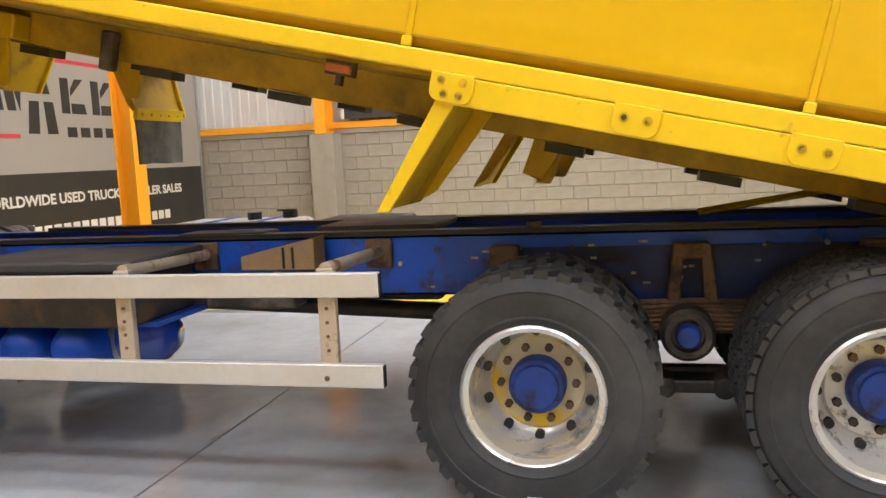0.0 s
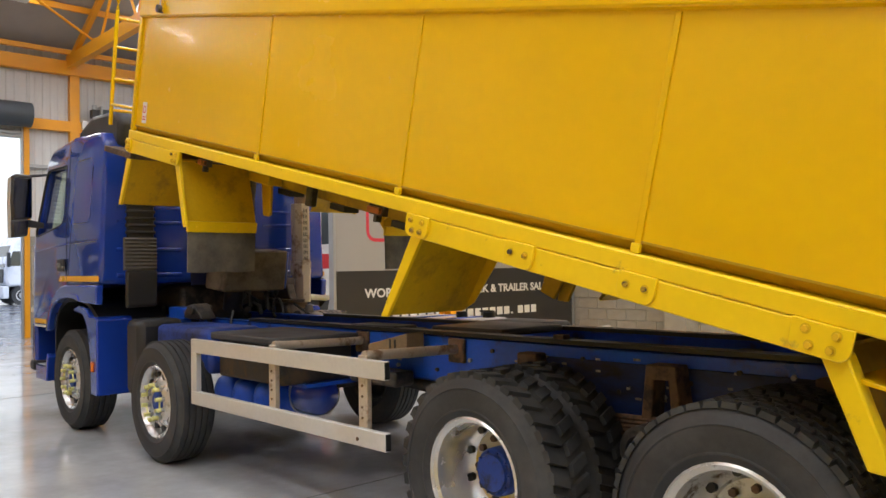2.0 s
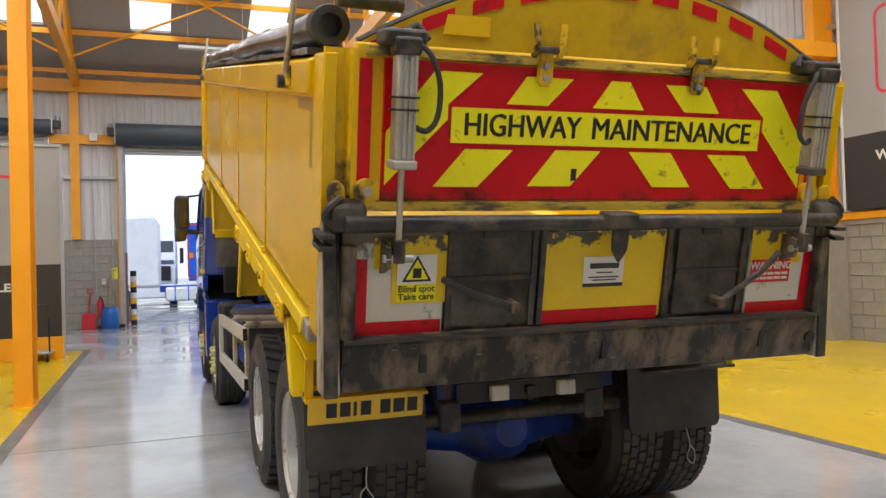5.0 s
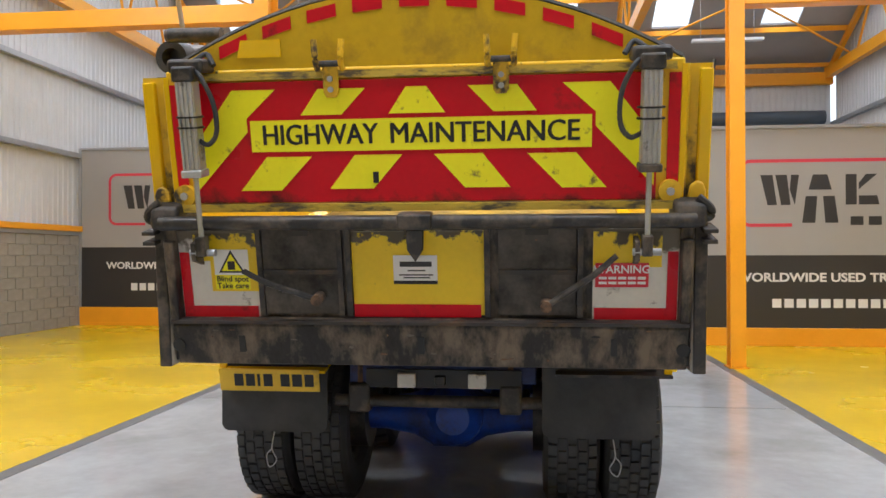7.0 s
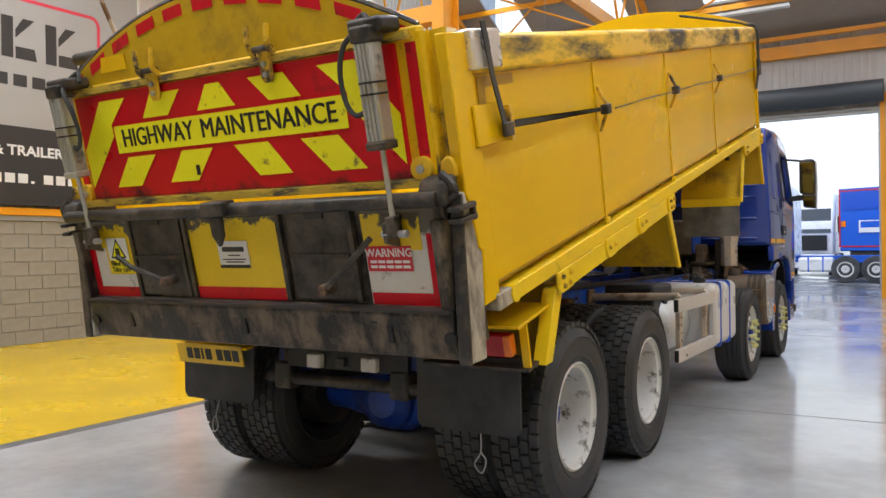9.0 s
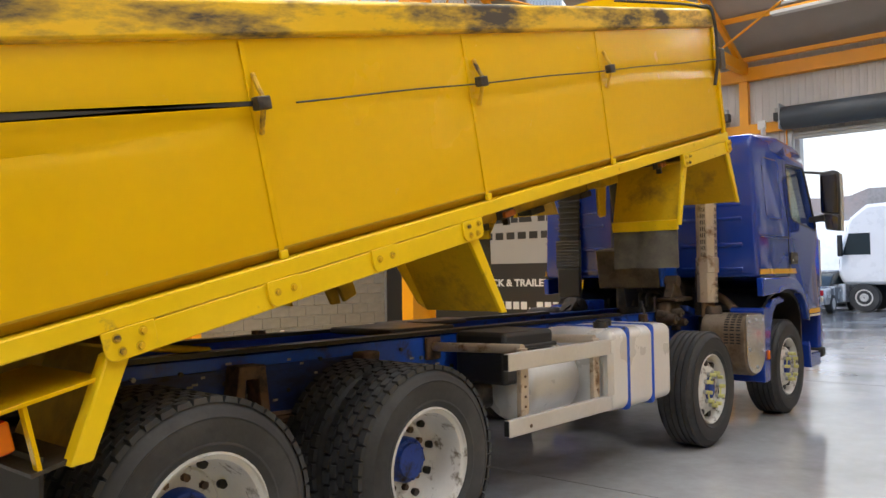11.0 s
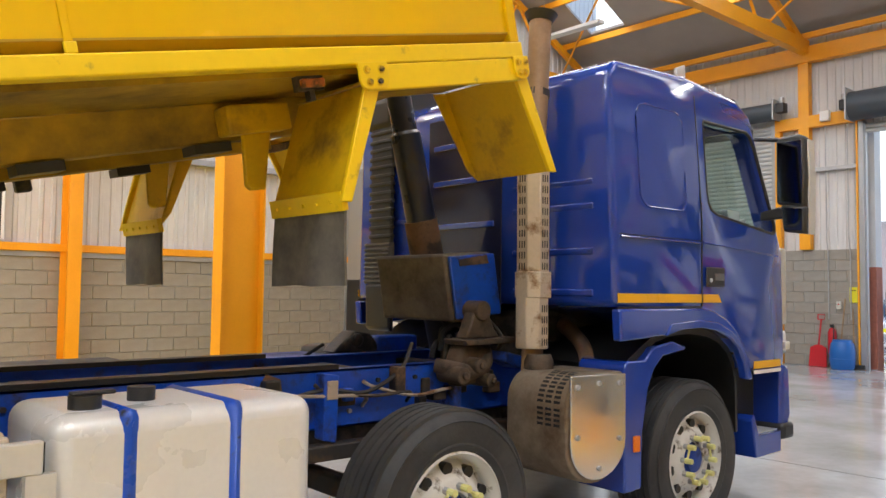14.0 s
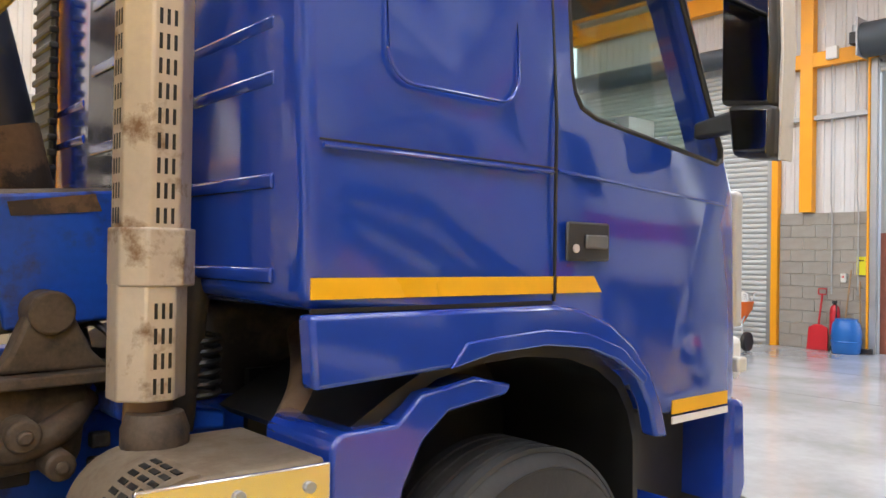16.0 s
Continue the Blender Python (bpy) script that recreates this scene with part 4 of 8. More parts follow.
    part("prop_fin", Geo().prism([(-2.73, -0.12), (-2.58, -0.12), (-2.55, -0.36), (-2.57, -0.385), (-2.65, -0.39)], *sy(0.57, 0.60)), YELLOW_DULL, body, bevel=0.01)
    if s < 0:
        part("prop_block", Geo().box(-1.98, -1.90, *sy(0.60, 0.66), -0.2, 0.0), GRIME, body, bevel=0.012)
    part("guide_plate", Geo().prism([(0.26, -0.10), (0.41, -0.10), (0.33, -0.33), (0.23, -0.31)], *sy(0.50, 0.53)).prism([(0.30, -0.10), (0.43, -0.10), (0.36, -0.34), (0.29, -0.35)], *sy(0.42, 0.445)), YELLOW_UNDER, body, bevel=0.008)
# cross bearers under the floor
for u in (-3.2, -2.6, -1.9, -1.2, -0.5, 0.2, 0.9, 1.6, 2.3):
    part("cross_bearer", Geo().box(u - 0.04, u + 0.04, -0.4, 0.4, -0.06, 0.03), YELLOW_UNDER, body)

# number plate becomes bars
pl = part("number_plate", Geo().box(2.405, 2.415, -1.21, -0.65, -0.455, -0.328), mat("plate_yellow", (0.78, 0.50, 0.02), 0.4, vary=0.08, stain=(0.3, 0.2, 0.05), stain_amount=0.15), body, "yellow rear plate with dark bars", bevel=0.002)
for i, (a, b) in enumerate(((-1.125, -1.075), (-1.06, -1.01), (-0.995, -0.98), (-0.96, -0.91), (-0.865, -0.815), (-0.80, -0.745), (-0.73, -0.68))):
    part("bar", Geo().box(2.414, 2.418, a, b, -0.425, -0.355), INK, body)

# rolled black sheet along the top, with its tube
roll = Geo()
rings, n = 26, 12
prev = None
pts, rad = [], []
for i in range(rings + 1):
    f = i / rings
    u = -3.95 + f * 6.52
    sag = 0.006 * math.sin(f * 19) + 0.004 * math.sin(f * 41 + 1)
    pts.append((u, -1.19 + 0.006 * math.sin(f * 17), 1.30 + sag + 0.02 * f * f))
    rad.append(0.073 + 0.006 * f + 0.004 * math.sin(f * 31) + 0.003 * math.sin(f * 67))
roll.tube(pts, rad, n)
sheet = part("sheet_roll", roll, TARP, body, "rolled black load sheet", smooth=60)
tube_m = Matrix.Translation((2.54, -1.195, 1.325))
part("roll_tube", Geo().lathe([(0.078, 0.0), (0.083, 0.09), (0.078, 0.115), (0.047, 0.115), (0.045, 0.0)], 20, "x", tube_m), RUBBER, body, "open end of the sheet tube")
part("sheet_roller", Geo().cyl((2.70, -1.17, 1.425), (2.70, -0.92, 1.42), 0.034, 16), GRIME, body, "dark roller of the load sheet")
part("roller_end", Geo().cyl((2.70, -1.185, 1.425), (2.70, -1.165, 1.425), 0.030, 14), BROWN, body)
part("roll_core", Geo().lathe([(0.05, 0.0), (0.05, 0.10)], 16, "x", tube_m), TAN_STEEL, body)
flat = Geo()
for i in range(14):
    a, b = -3.8 + i * 0.46, -3.8 + (i + 1) * 0.46
    flat.prism([(a, 1.21), (b, 1.21), (b, 1.232 + 0.006 * math.sin(i * 2.1)), (a, 1.232 + 0.006 * math.sin(i * 2.1 - 1.7))], -1.282, -1.06)
part("sheet_edge", flat, TARP, body)
# rods and hooks of the sheet on the near side
for u, top in ((2.19, 0.75), (-3.3, 0.4)):
    part("sheet_rod", Geo().cyl((u, -1.30, 1.10), (u + (0.33 if u > 0 else -0.2) * top, -1.25, 1.12 + top), 0.013, 10), TAN_STEEL, body)
    part("rod_plate", Geo().box(u - (0.09 if u > 0 else 0.03), u + (0.09 if u > 0 else 0.03), -1.30, -1.285, 1.08, 1.17), YELLOW_WORN, body, bevel=0.004)
    part("rod_hook", Geo().cyl((u, -1.33, 1.1), (u, -1.28, 1.1), 0.03, 10), GRIME, body)
# ladder at the front corner
part("ladder_rail", Geo().hose([(-4.32, -1.24, 0.12), (-4.36, -1.24, 1.12), (-4.33, -1.24, 1.25), (-4.22, -1.24, 1.31), (-4.0, -1.24, 1.32), (-3.82, -1.24, 1.2)], 0.018, 8), YELLOW, body)
part("ladder_rail", Geo().hose([(-4.32, -0.9, 0.12), (-4.36, -0.9, 1.12), (-4.33, -0.9, 1.25), (-4.22, -0.9, 1.31), (-4.0, -0.9, 1.32), (-3.82, -0.9, 1.2)], 0.018, 8), YELLOW, body)
for v in (0.25, 0.52, 0.8, 1.05):
    part("ladder_rung", Geo().cyl((-4.30 - 0.05 * (v + 0.08), -1.24, v), (-4.30 - 0.05 * (v + 0.08), -0.9, v), 0.014, 8), YELLOW, body)
part("ladder_brace", Geo().tube([(-4.31, -1.24, 0.3), (-3.78, -1.24, 0.3)], 0.014, 8), YELLOW, body)
part("ladder_foot", Geo().box(-4.34, -3.74, -1.27, -0.86, -0.12, -0.07), RUSTY, body, "grimy brown ladder platform", bevel=0.006)
# warning label on the side
part("side_label", Geo().box(-3.60, -3.52, -1.2535, -1.2505, 0.2, 0.37), WHITE_INK, body, "white warning label with a red ring")
part("label_ring", Geo().lathe([(0.03, -0.001), (0.022, -0.001), (0.022, 0.0), (0.03, 0.0)], 20, "y", pose(-3.56, -1.2545, 0.31), True), CHEV_RED, body)
part("bar", Geo().box(-3.59, -3.53, -1.2545, -1.2535, 0.225, 0.235).box(-3.59, -3.53, -1.2545, -1.2535, 0.245, 0.255), CHEV_RED, body)
# far-side cord, hooks and strap
cord = [(-3.74 + 0.2 * i, 1.298, 0.765 + 0.003 * math.sin(i)) for i in range(25)]
part("side_cord", Geo().tube(cord, 0.0045, 6), INK, body, "thin black cord")
for u in (-1.74, -0.265, 1.235):
    part("cord_hook", Geo().hose([(u - 0.005, 1.26, 0.9), (u + 0.0, 1.285, 0.84), (u + 0.005, 1.31, 0.79), (u + 0.01, 1.30, 0.74), (u + 0.01, 1.262, 0.65)], 0.011, 8), YELLOW_WORN, body)
    part("cord_clip", Geo().box(u - 0.02, u + 0.05, 1.285, 1.33, 0.745, 0.80), GRIME, body, bevel=0.006)
part("strap", Geo().prism([(1.27, 0.785), (2.50, 0.80), (2.50, 0.835), (1.27, 0.765)], 1.292, 1.296), BLACK, body, "flat black strap")
part("strap_bracket", Geo().box(2.46, 2.72, 1.262, 1.276, 0.75, 0.92), YELLOW, body, bevel=0.004)
part("bracket_side", Geo().box(2.44, 2.475, 1.25, 1.31, 0.75, 0.90), YELLOW_WORN, body)
part("rubber_strap", Geo().prism([(2.60, 1.25), (2.64, 1.25), (2.60, 1.02), (2.53, 0.79), (2.49, 0.79), (2.565, 1.02)], 1.302, 1.309), RUBBER, body, "flat black rubber strap")
part("strap_buckle", Geo().box(2.47, 2.55, 1.30, 1.325, 0.77, 0.83), GRIME, body, bevel=0.006)
part("corner_cap", Geo().box(2.44, 2.70, 1.19, 1.292, 1.06, 1.225), ALLOY, body, "bare metal corner cap", bevel=0.012)
part("front_strap", Geo().hose([(-3.68, 1.2, 1.24), (-3.69, 1.30, 1.18), (-3.70, 1.30, 0.8), (-3.62, 1.28, 0.55)], 0.014, 8), RUBBER, body)
part("front_strap", Geo().hose([(-3.3, 0.6, 1.42), (-3.5, 1.1, 1.28), (-3.72, 1.28, 1.2)], 0.012, 8), RUBBER, body)
part("sheet_motor", Geo().box(-3.88, -3.76, 1.16, 1.30, 0.68, 0.86), GRIME, body, "dark sheet drive at the front corner", bevel=0.015)
part("drive_cap", Geo().cyl((-3.9, 1.23, 0.80), (-3.83, 1.23, 0.80), 0.05, 12), BLACK, body)
part("drive_plate", Geo().box(-3.80, -3.70, 1.255, 1.27, 0.6, 0.9), YELLOW, body, bevel=0.004)

# ----- tailgate, in the same leaning space -----
tail = part("tailgate", Geo().box(2.80, 2.855, -1.14, 1.14, 0.64, 1.26), YELLOW_SPECK, truck, "yellow tailgate with red chevron board and grimy lower doors", bevel=0.01, m=MB)


def panel(name, pts, u, mat_, label="", thick=0.003):
    return part(name, Geo().prism(pts, u, u + thick, "x"), mat_, tail, label)


def rect(name, y0, y1, v0, v1, u, mat_, label="", thick=0.003):
    return panel(name, [(y0, v0), (y1, v0), (y1, v1), (y0, v1)], u, mat_, label, thick)


rect("chevron_board", -1.03, 1.03, 0.665, 1.205, 2.855, SOOTY_RED, "dark red reflective board", 0.02)
US = 2.8765
SHAPES = [
    [(-0.83, 1.17), (-0.63, 1.17), (-0.77, 1.045), (-0.77, 0.985), (-1.02, 0.725), (-1.02, 0.93)],
    [(-0.438, 1.168), (-0.225, 1.168), (-0.335, 1.055), (-0.52, 1.055)],
    [(-0.69, 0.872), (-0.48, 0.872), (-0.63, 0.72), (-0.82, 0.72)],
    [(-0.285, 0.876), (-0.07, 0.876), (-0.205, 0.725), (-0.405, 0.725)],
]
panel("yellow_chevron", [(-0.045, 1.17), (0.045, 1.17), (0.125, 1.055), (-0.125, 1.055)], US, CHEV_YELLOW)
for pts in SHAPES:
    for s in (-1, 1):
        panel("yellow_chevron", [(s * -p, v) for p, v in pts], US, CHEV_YELLOW, thick=0.002)
rect("word_panel", -0.755, 0.755, 0.895, 1.035, US + 0.0015, CHEV_YELLOW, "yellow panel with black lettering", 0.002)
for text, ya, yb in (("HIGHWAY", -0.70, -0.18), ("MAINTENANCE", -0.12, 0.70)):
    for k in (-1, 0, 1):
        ob = words(text, 0.128, INK, tail, pose(US + 0.0045 + 0.0003 * k, (ya + yb) / 2, 0.965, 90, 0, 90))
        wid = max(v.co.x for v in ob.data.vertices) - min(v.co.x for v in ob.data.vertices)
        ob.data.transform(Matrix.Translation((0.0026 * k, 0.0008 * k, 0)) @ Matrix.Diagonal(((yb - ya) / wid, 1.0, 1, 1)))
rect("board_slot", -0.205, -0.18, 0.75, 0.80, US + 0.003, INK, thick=0.002)
# arched upper panel
arch = [(-1.12, 1.255), (1.12, 1.255)] + [(y, 1.255 + 0.325 * (1 - (y / 1.13) ** 2)) for y in [1.12 - 2.24 * i / 20 for i in range(21)]]
panel("arched_panel", arch, 2.81, ARCH_YELLOW, "yellow arched top panel", 0.035)
part("arch_trim", Geo().tube([(2.83, y, 1.262 + 0.325 * (1 - (y / 1.13) ** 2)) for y in [1.13 - 2.26 * i / 20 for i in range(21)]], 0.014, 6), GRIME, tail)
for i in range(11):
    a = -1.02 + i * 0.204
    b0, b1 = a - 0.065, a + 0.065

    def top(y):
        return 1.245 + 0.325 * (1 - (y / 1.13) ** 2)
    pts = [(b0, max(1.262, top(b0) - 0.065)), (b1, max(1.262, top(b1) - 0.065)), (b1, top(b1) - 0.012), (b0, top(b0) - 0.012)]
    panel("red_dash", pts, 2.846, CHEV_RED)
panel("patch_plate", [(-0.80, 1.31), (-0.60, 1.31), (-0.60, 1.385), (-0.78, 1.385)], 2.846, YELLOW, "plain yellow patch plate", 0.006)
rect("top_ledge", -1.10, 1.10, 1.214, 1.246, 2.855, LEDGE, "scraped yellow ledge", 0.035)
rect("bottom_ledge", -1.12, 1.12, 0.625, 0.66, 2.855, LEDGE, "scraped yellow ledge", 0.04)
for s in (-1, 1):
    rect("red_stripe", *sorted((s * 1.125, s * 1.075)), 0.68, 1.20, 2.858, CHEV_RED, "red reflective strip")
    rect("side_post", *sorted((s * 1.15, s * 1.127)), 0.62, 1.235, 2.83, YELLOW, "", 0.032)
    part("pivot_ear", Geo().cyl((2.85, s * 1.09, 0.70), (2.89, s * 1.09, 0.70), 0.05, 16), YELLOW_WORN, tail)
    part("pivot_bolt", Geo().cyl((2.89, s * 1.09, 0.70), (2.90, s * 1.09, 0.70), 0.018, 8), GALV, tail)
    # air cylinder
    c = part("air_cylinder", Geo().box(2.945, 3.025, s * 0.985 - 0.04, s * 0.985 + 0.04, 0.83, 1.22), DULL_ALLOY, tail, "ribbed silver air cylinder", bevel=0.012)
    for k in range(4):
        y = s * 0.985 - 0.03 + 0.02 * k
        part("ridge", Geo().box(2.94, 3.031, y - 0.006, y + 0.006, 0.836, 1.214), DULL_ALLOY, tail, bevel=0.003)
    part("cylinder_band", Geo().cyl((2.985, s * 0.985, 1.015), (2.985, s * 0.985, 1.023), 0.058, 16), INK, tail)
    part("cylinder_band", Geo().cyl((2.985, s * 0.985, 1.06), (2.985, s * 0.985, 1.068), 0.058, 16), INK, tail)
    part("cylinder_cap", Geo().box(2.935, 3.035, s * 0.985 - 0.05, s * 0.985 + 0.05, 1.215, 1.28), GRIME, tail, bevel=0.012)
    part("cylinder_cap", Geo().box(2.937, 3.033, s * 0.985 - 0.048, s * 0.985 + 0.048, 0.80, 0.835), DULL_ALLOY if s < 0 else GRIME, tail, bevel=0.008)
    part("cylinder_mount", Geo().box(2.85, 3.0, s * 0.985 - 0.08, s * 0.985 + 0.08, 1.25, 1.31), GRIME, tail, bevel=0.015)
    part("piston_rod", Geo().cyl((2.985, s * 0.985, 0.50), (2.985, s * 0.985, 0.81), 0.012, 10), DULL_ALLOY, tail)
    part("rod_clevis", Geo().box(2.955, 3.015, s * 0.985 - 0.022, s * 0.985 + 0.022, 0.44, 0.53), STREAKY, tail, bevel=0.006)
    part("clevis_pin", Geo().cyl((2.985, s * 0.985 - 0.06, 0.455), (2.985, s * 0.985 + 0.06, 0.455), 0.016, 10), GALV, tail)
    part("clevis_lug", Geo().prism([(2.86, 0.36), (3.0, 0.42), (3.0, 0.50), (2.86, 0.52)], s * 0.985 - 0.05, s * 0.985 - 0.03), STREAKY, tail)
    part("air_hose", Geo().hose([(2.98, s * 0.95, 1.27), (3.02, s * 0.90, 1.22), (3.02, s * 0.86, 1.12), (3.01, s * 0.86, 1.0), (3.01, s * 0.90, 0.945), (2.99, s * 0.95, 0.96)], 0.011, 8), RUBBER, tail)
    part("air_hose", Geo().hose([(2.93, s * 0.97, 1.30), (2.90, s * 0.92, 1.33), (2.93, s * 0.88, 1.28)], 0.012, 8), RUBBER, tail)
    # swing handles
    a, b = ((-0.80, 0.37), (-0.47, 0.235)) if s < 0 else ((0.86, 0.44), (0.56, 0.21))
    part("swing_handle", Geo().tube([(2.99, a[0], a[1]), (3.0, (a[0] * 2 + b[0]) / 3, (a[1] * 2 + b[1]) / 3 - 0.01), (2.98, b[0], b[1])], 0.014, 8), GRIME, tail)
    part("handle_pivot", Geo().cyl((2.90, b[0], b[1]), (3.0, b[0], b[1]), 0.026, 10), RUSTY, tail)
    # latches that hold the top
    y = s * 0.37
    part("latch_plate", Geo().prism([(y - 0.034, 1.15), (y - 0.02, 1.13), (y + 0.02, 1.13), (y + 0.034, 1.15), (y + 0.034, 1.28), (y - 0.034, 1.28)], 2.89, 2.905, "x"), YELLOW_WORN, tail, bevel=0.005)
    for d in (-0.055, 0.055):
        part("latch_fork", Geo().hose([(2.90, y + d, 1.25), (2.93, y + d, 1.29), (2.92, y + d * 1.1, 1.375)], 0.014, 8), YELLOW_WORN, tail)
    part("latch_pin", Geo().cyl((2.915, y - 0.062, 1.275), (2.915, y + 0.062, 1.275), 0.014, 10), GRIME, tail)
    for dv in (1.165, 1.21):
        part("bolt", Geo().cyl((2.905, y, dv), (2.917, y, dv), 0.013, 8), GALV, tail)
    part("release_lever", Geo().hose([(2.93, s * 1.17, 0.585), (2.93, s * 1.22, 0.585), (2.93, s * 1.255, 0.60), (2.93, s * 1.25, 0.635), (2.92, s * 1.20, 0.68)], 0.018, 8), GRIME, tail)
part("cross_tube", Geo().cyl((2.955, -1.19, 0.585), (2.955, 1.19, 0.585), 0.033, 16), GRIME, tail, "sooty cross tube")
part("centre_clamp", Geo().box(2.93, 3.02, -0.085, 0.065, 0.56, 0.63), GRIME, tail, bevel=0.01)
part("centre_hook", Geo().prism([(-0.05, 0.56), (0.03, 0.56), (0.025, 0.47), (-0.01, 0.415), (-0.045, 0.47)], 2.985, 3.01, "x"), GRIME, tail, bevel=0.006)
# lower spreader frame with doors
low = part("lower_frame", Geo().box(2.80, 2.90, -1.165, 1.165, 0.12, 0.56), STREAKY, tail, "oily black lower frame", bevel=0.008)
UL = 2.905
rect("centre_panel", -0.315, 0.285, 0.145, 0.535, 2.90, WORN_DOOR, "yellow centre door, worn at the top", 0.012)
rect("red_strip", -0.315, 0.27, 0.135, 0.195, 2.913, CHEV_RED)
for y0, y1 in ((-0.73, -0.38), (0.35, 0.69)):
    dr = rect("chute_door", y0, y1, 0.15, 0.545, 2.90, SOOT_DOOR, "sooty grey chute door", 0.02)
    rect("door_bar", y0, y1, 0.34, 0.36, 2.921, DARK, "", 0.01)
    rect("door_catch", (y0 + y1) / 2 - 0.05, (y0 + y1) / 2 + 0.05, 0.52, 0.55, 2.92, DARK, "", 0.012)
for y in (-0.37, 0.30, 0.71, -0.745, -0.33):
    rect("door_post", y - 0.012, y + 0.012, 0.14, 0.55, 2.905, GRIME, "", 0.025)
# panels on the outer doors
for s in (-1, 1):
    def so(a, b):
        return sorted((s * a, s * b))
    rect("outer_panel", *so(0.765, 1.135), 0.13, 0.54, 2.90, WORN_WHITE, "dirty white outer panel", 0.010)
    rect("red_border", *so(1.085, 1.131), 0.132, 0.44, 2.911, CHEV_RED)
    rect("red_strip", *so(0.772, 1.131), 0.13, 0.183, 2.9115, CHEV_RED)
    rect("corner_seal", *so(1.137, 1.188), 0.1, 0.56, 2.90, STREAKY, "", 0.02)
# left: blind spot label
rect("yellow_patch", -1.06, -0.755, 0.40, 0.53, 2.912, WORN_DOOR)
rect("yellow_patch", -0.985, -0.755, 0.255, 0.40, 2.9125, WORN_DOOR)
rect("label", -0.965, -0.80, 0.265, 0.455, 2.916, CHEV_YELLOW, "yellow and white warning label")
rect("label_white", -0.965, -0.80, 0.335, 0.455, 2.9195, WHITE_INK, "", 0.001)
tri = [(-0.945, 0.345), (-0.82, 0.345), (-0.8825, 0.452)]
panel("triangle", tri, 2.9205, INK, "", 0.001)
panel("triangle_face", [(-0.93, 0.354), (-0.835, 0.354), (-0.8825, 0.436)], 2.9216, CHEV_YELLOW, "", 0.001)
rect("pictogram", -0.90, -0.865, 0.36, 0.40, 2.9228, INK, "", 0.001)
words("Blind spot", 0.038, INK, tail, pose(2.9205, -0.8825, 0.315, 90, 0, 90), bold=0.0004)
words("Take care", 0.038, INK, tail, pose(2.9205, -0.8825, 0.282, 90, 0, 90), bold=0.0004)
# middle: white maker's card
rect("card", -0.125, 0.075, 0.292, 0.425, 2.914, WHITE_INK, "white card with grey bars")
rect("card_band", -0.125, 0.075, 0.292, 0.308, 2.9175, INK, "", 0.001)
for a, b, v in ((-0.095, 0.05, 0.385), (-0.06, 0.02, 0.355), (-0.1, 0.055, 0.335), (-0.08, 0.04, 0.322)):
    rect("bar", a, b, v - (0.012 if v > 0.38 else 0.003), v + (0.012 if v > 0.38 else 0.003), 2.9175, SIGN_DARK, "", 0.001)
# right: red warning label
rect("yellow_patch", 0.765, 1.06, 0.37, 0.53, 2.912, WORN_DOOR)
rect("warning_label", 0.775, 1.005, 0.28, 0.39, 2.9165, RED, "red warning label with white lettering")
words("WARNING", 0.05, WHITE_INK, tail, pose(2.9205, 0.89, 0.36, 90, 0, 90), bold=0.0008)
for v in (0.322, 0.30):
    for k in range(5):
        rect("bar", 0.79 + 0.042 * k, 0.825 + 0.042 * k, v - 0.006, v + 0.006, 2.9195, WHITE_INK, "", 0.001)
# sill
sill = Geo().prism([(2.80, -0.10), (2.93, -0.10), (2.955, 0.10), (2.93, 0.13), (2.80, 0.13)], -1.182, 1.182)
part("sill", sill, STREAKY, tail, "sooty black steel sill", bevel=0.008)
part("sill_lip", Geo().box(2.84, 2.97, -1.18, 1.18, 0.112, 0.128), DARK, tail)
for y in (-0.85, -0.005, 0.86):
    part("slot", Geo().box(2.93, 2.953, y - 0.014, y + 0.014, -0.03, 0.05), INK, tail)
for y in (-1.16, 1.16):
    part("drain_hole", Geo().cyl((2.93, y, 0.0), (2.953, y, 0.0), 0.03, 14), INK, tail)
# scrapes, soot and paint remains on the lower doors
rs = random.Random(31)
SCRAPE = mat("pale_scrape", (0.14, 0.12, 0.095), 0.6, vary=0.3, scale=8)
for k in range(38):
    y, v = rs.uniform(-1.1, 1.1), rs.choice((rs.uniform(0.2, 0.54), rs.uniform(-0.06, 0.09)))
    if abs(y) < 0.32 and v > 0.14:
        continue
    if abs(y) > 0.75 and v > 0.14:
        continue
    w, h = rs.uniform(0.003, 0.022), rs.uniform(0.002, 0.007)
    u = 2.9205 if v > 0.14 else 2.93 + 0.125 * (v + 0.10)
    lean_ = rs.uniform(-0.02, 0.02)
    panel("scrape", [(y - w, v - h * 0.4), (y - w * 0.2, v - h), (y + w, v + lean_ * 0.3), (y + w * 0.5, v + h * 0.6), (y - w * 0.6, v + h)], u, rs.choice((SCRAPE, RUSTY, RUSTY, INK)), "", 0.002)
# ----- chassis -----
chassis = part("chassis_frame", Geo().box(-6.2, 2.08, -0.43, -0.42, 0.70, 1.0).box(-6.2, 2.08, 0.42, 0.43, 0.70, 1.0)
               .box(-6.2, 2.08, -0.43, -0.35, 0.99, 1.0).box(-6.2, 2.08, 0.35, 0.43, 0.99, 1.0)
               .box(-6.2, 2.08, -0.43, -0.35, 0.70, 0.71).box(-6.2, 2.08, 0.35, 0.43, 0.70, 0.71), BLUE, truck, "blue painted ladder chassis with grime", smooth=0)
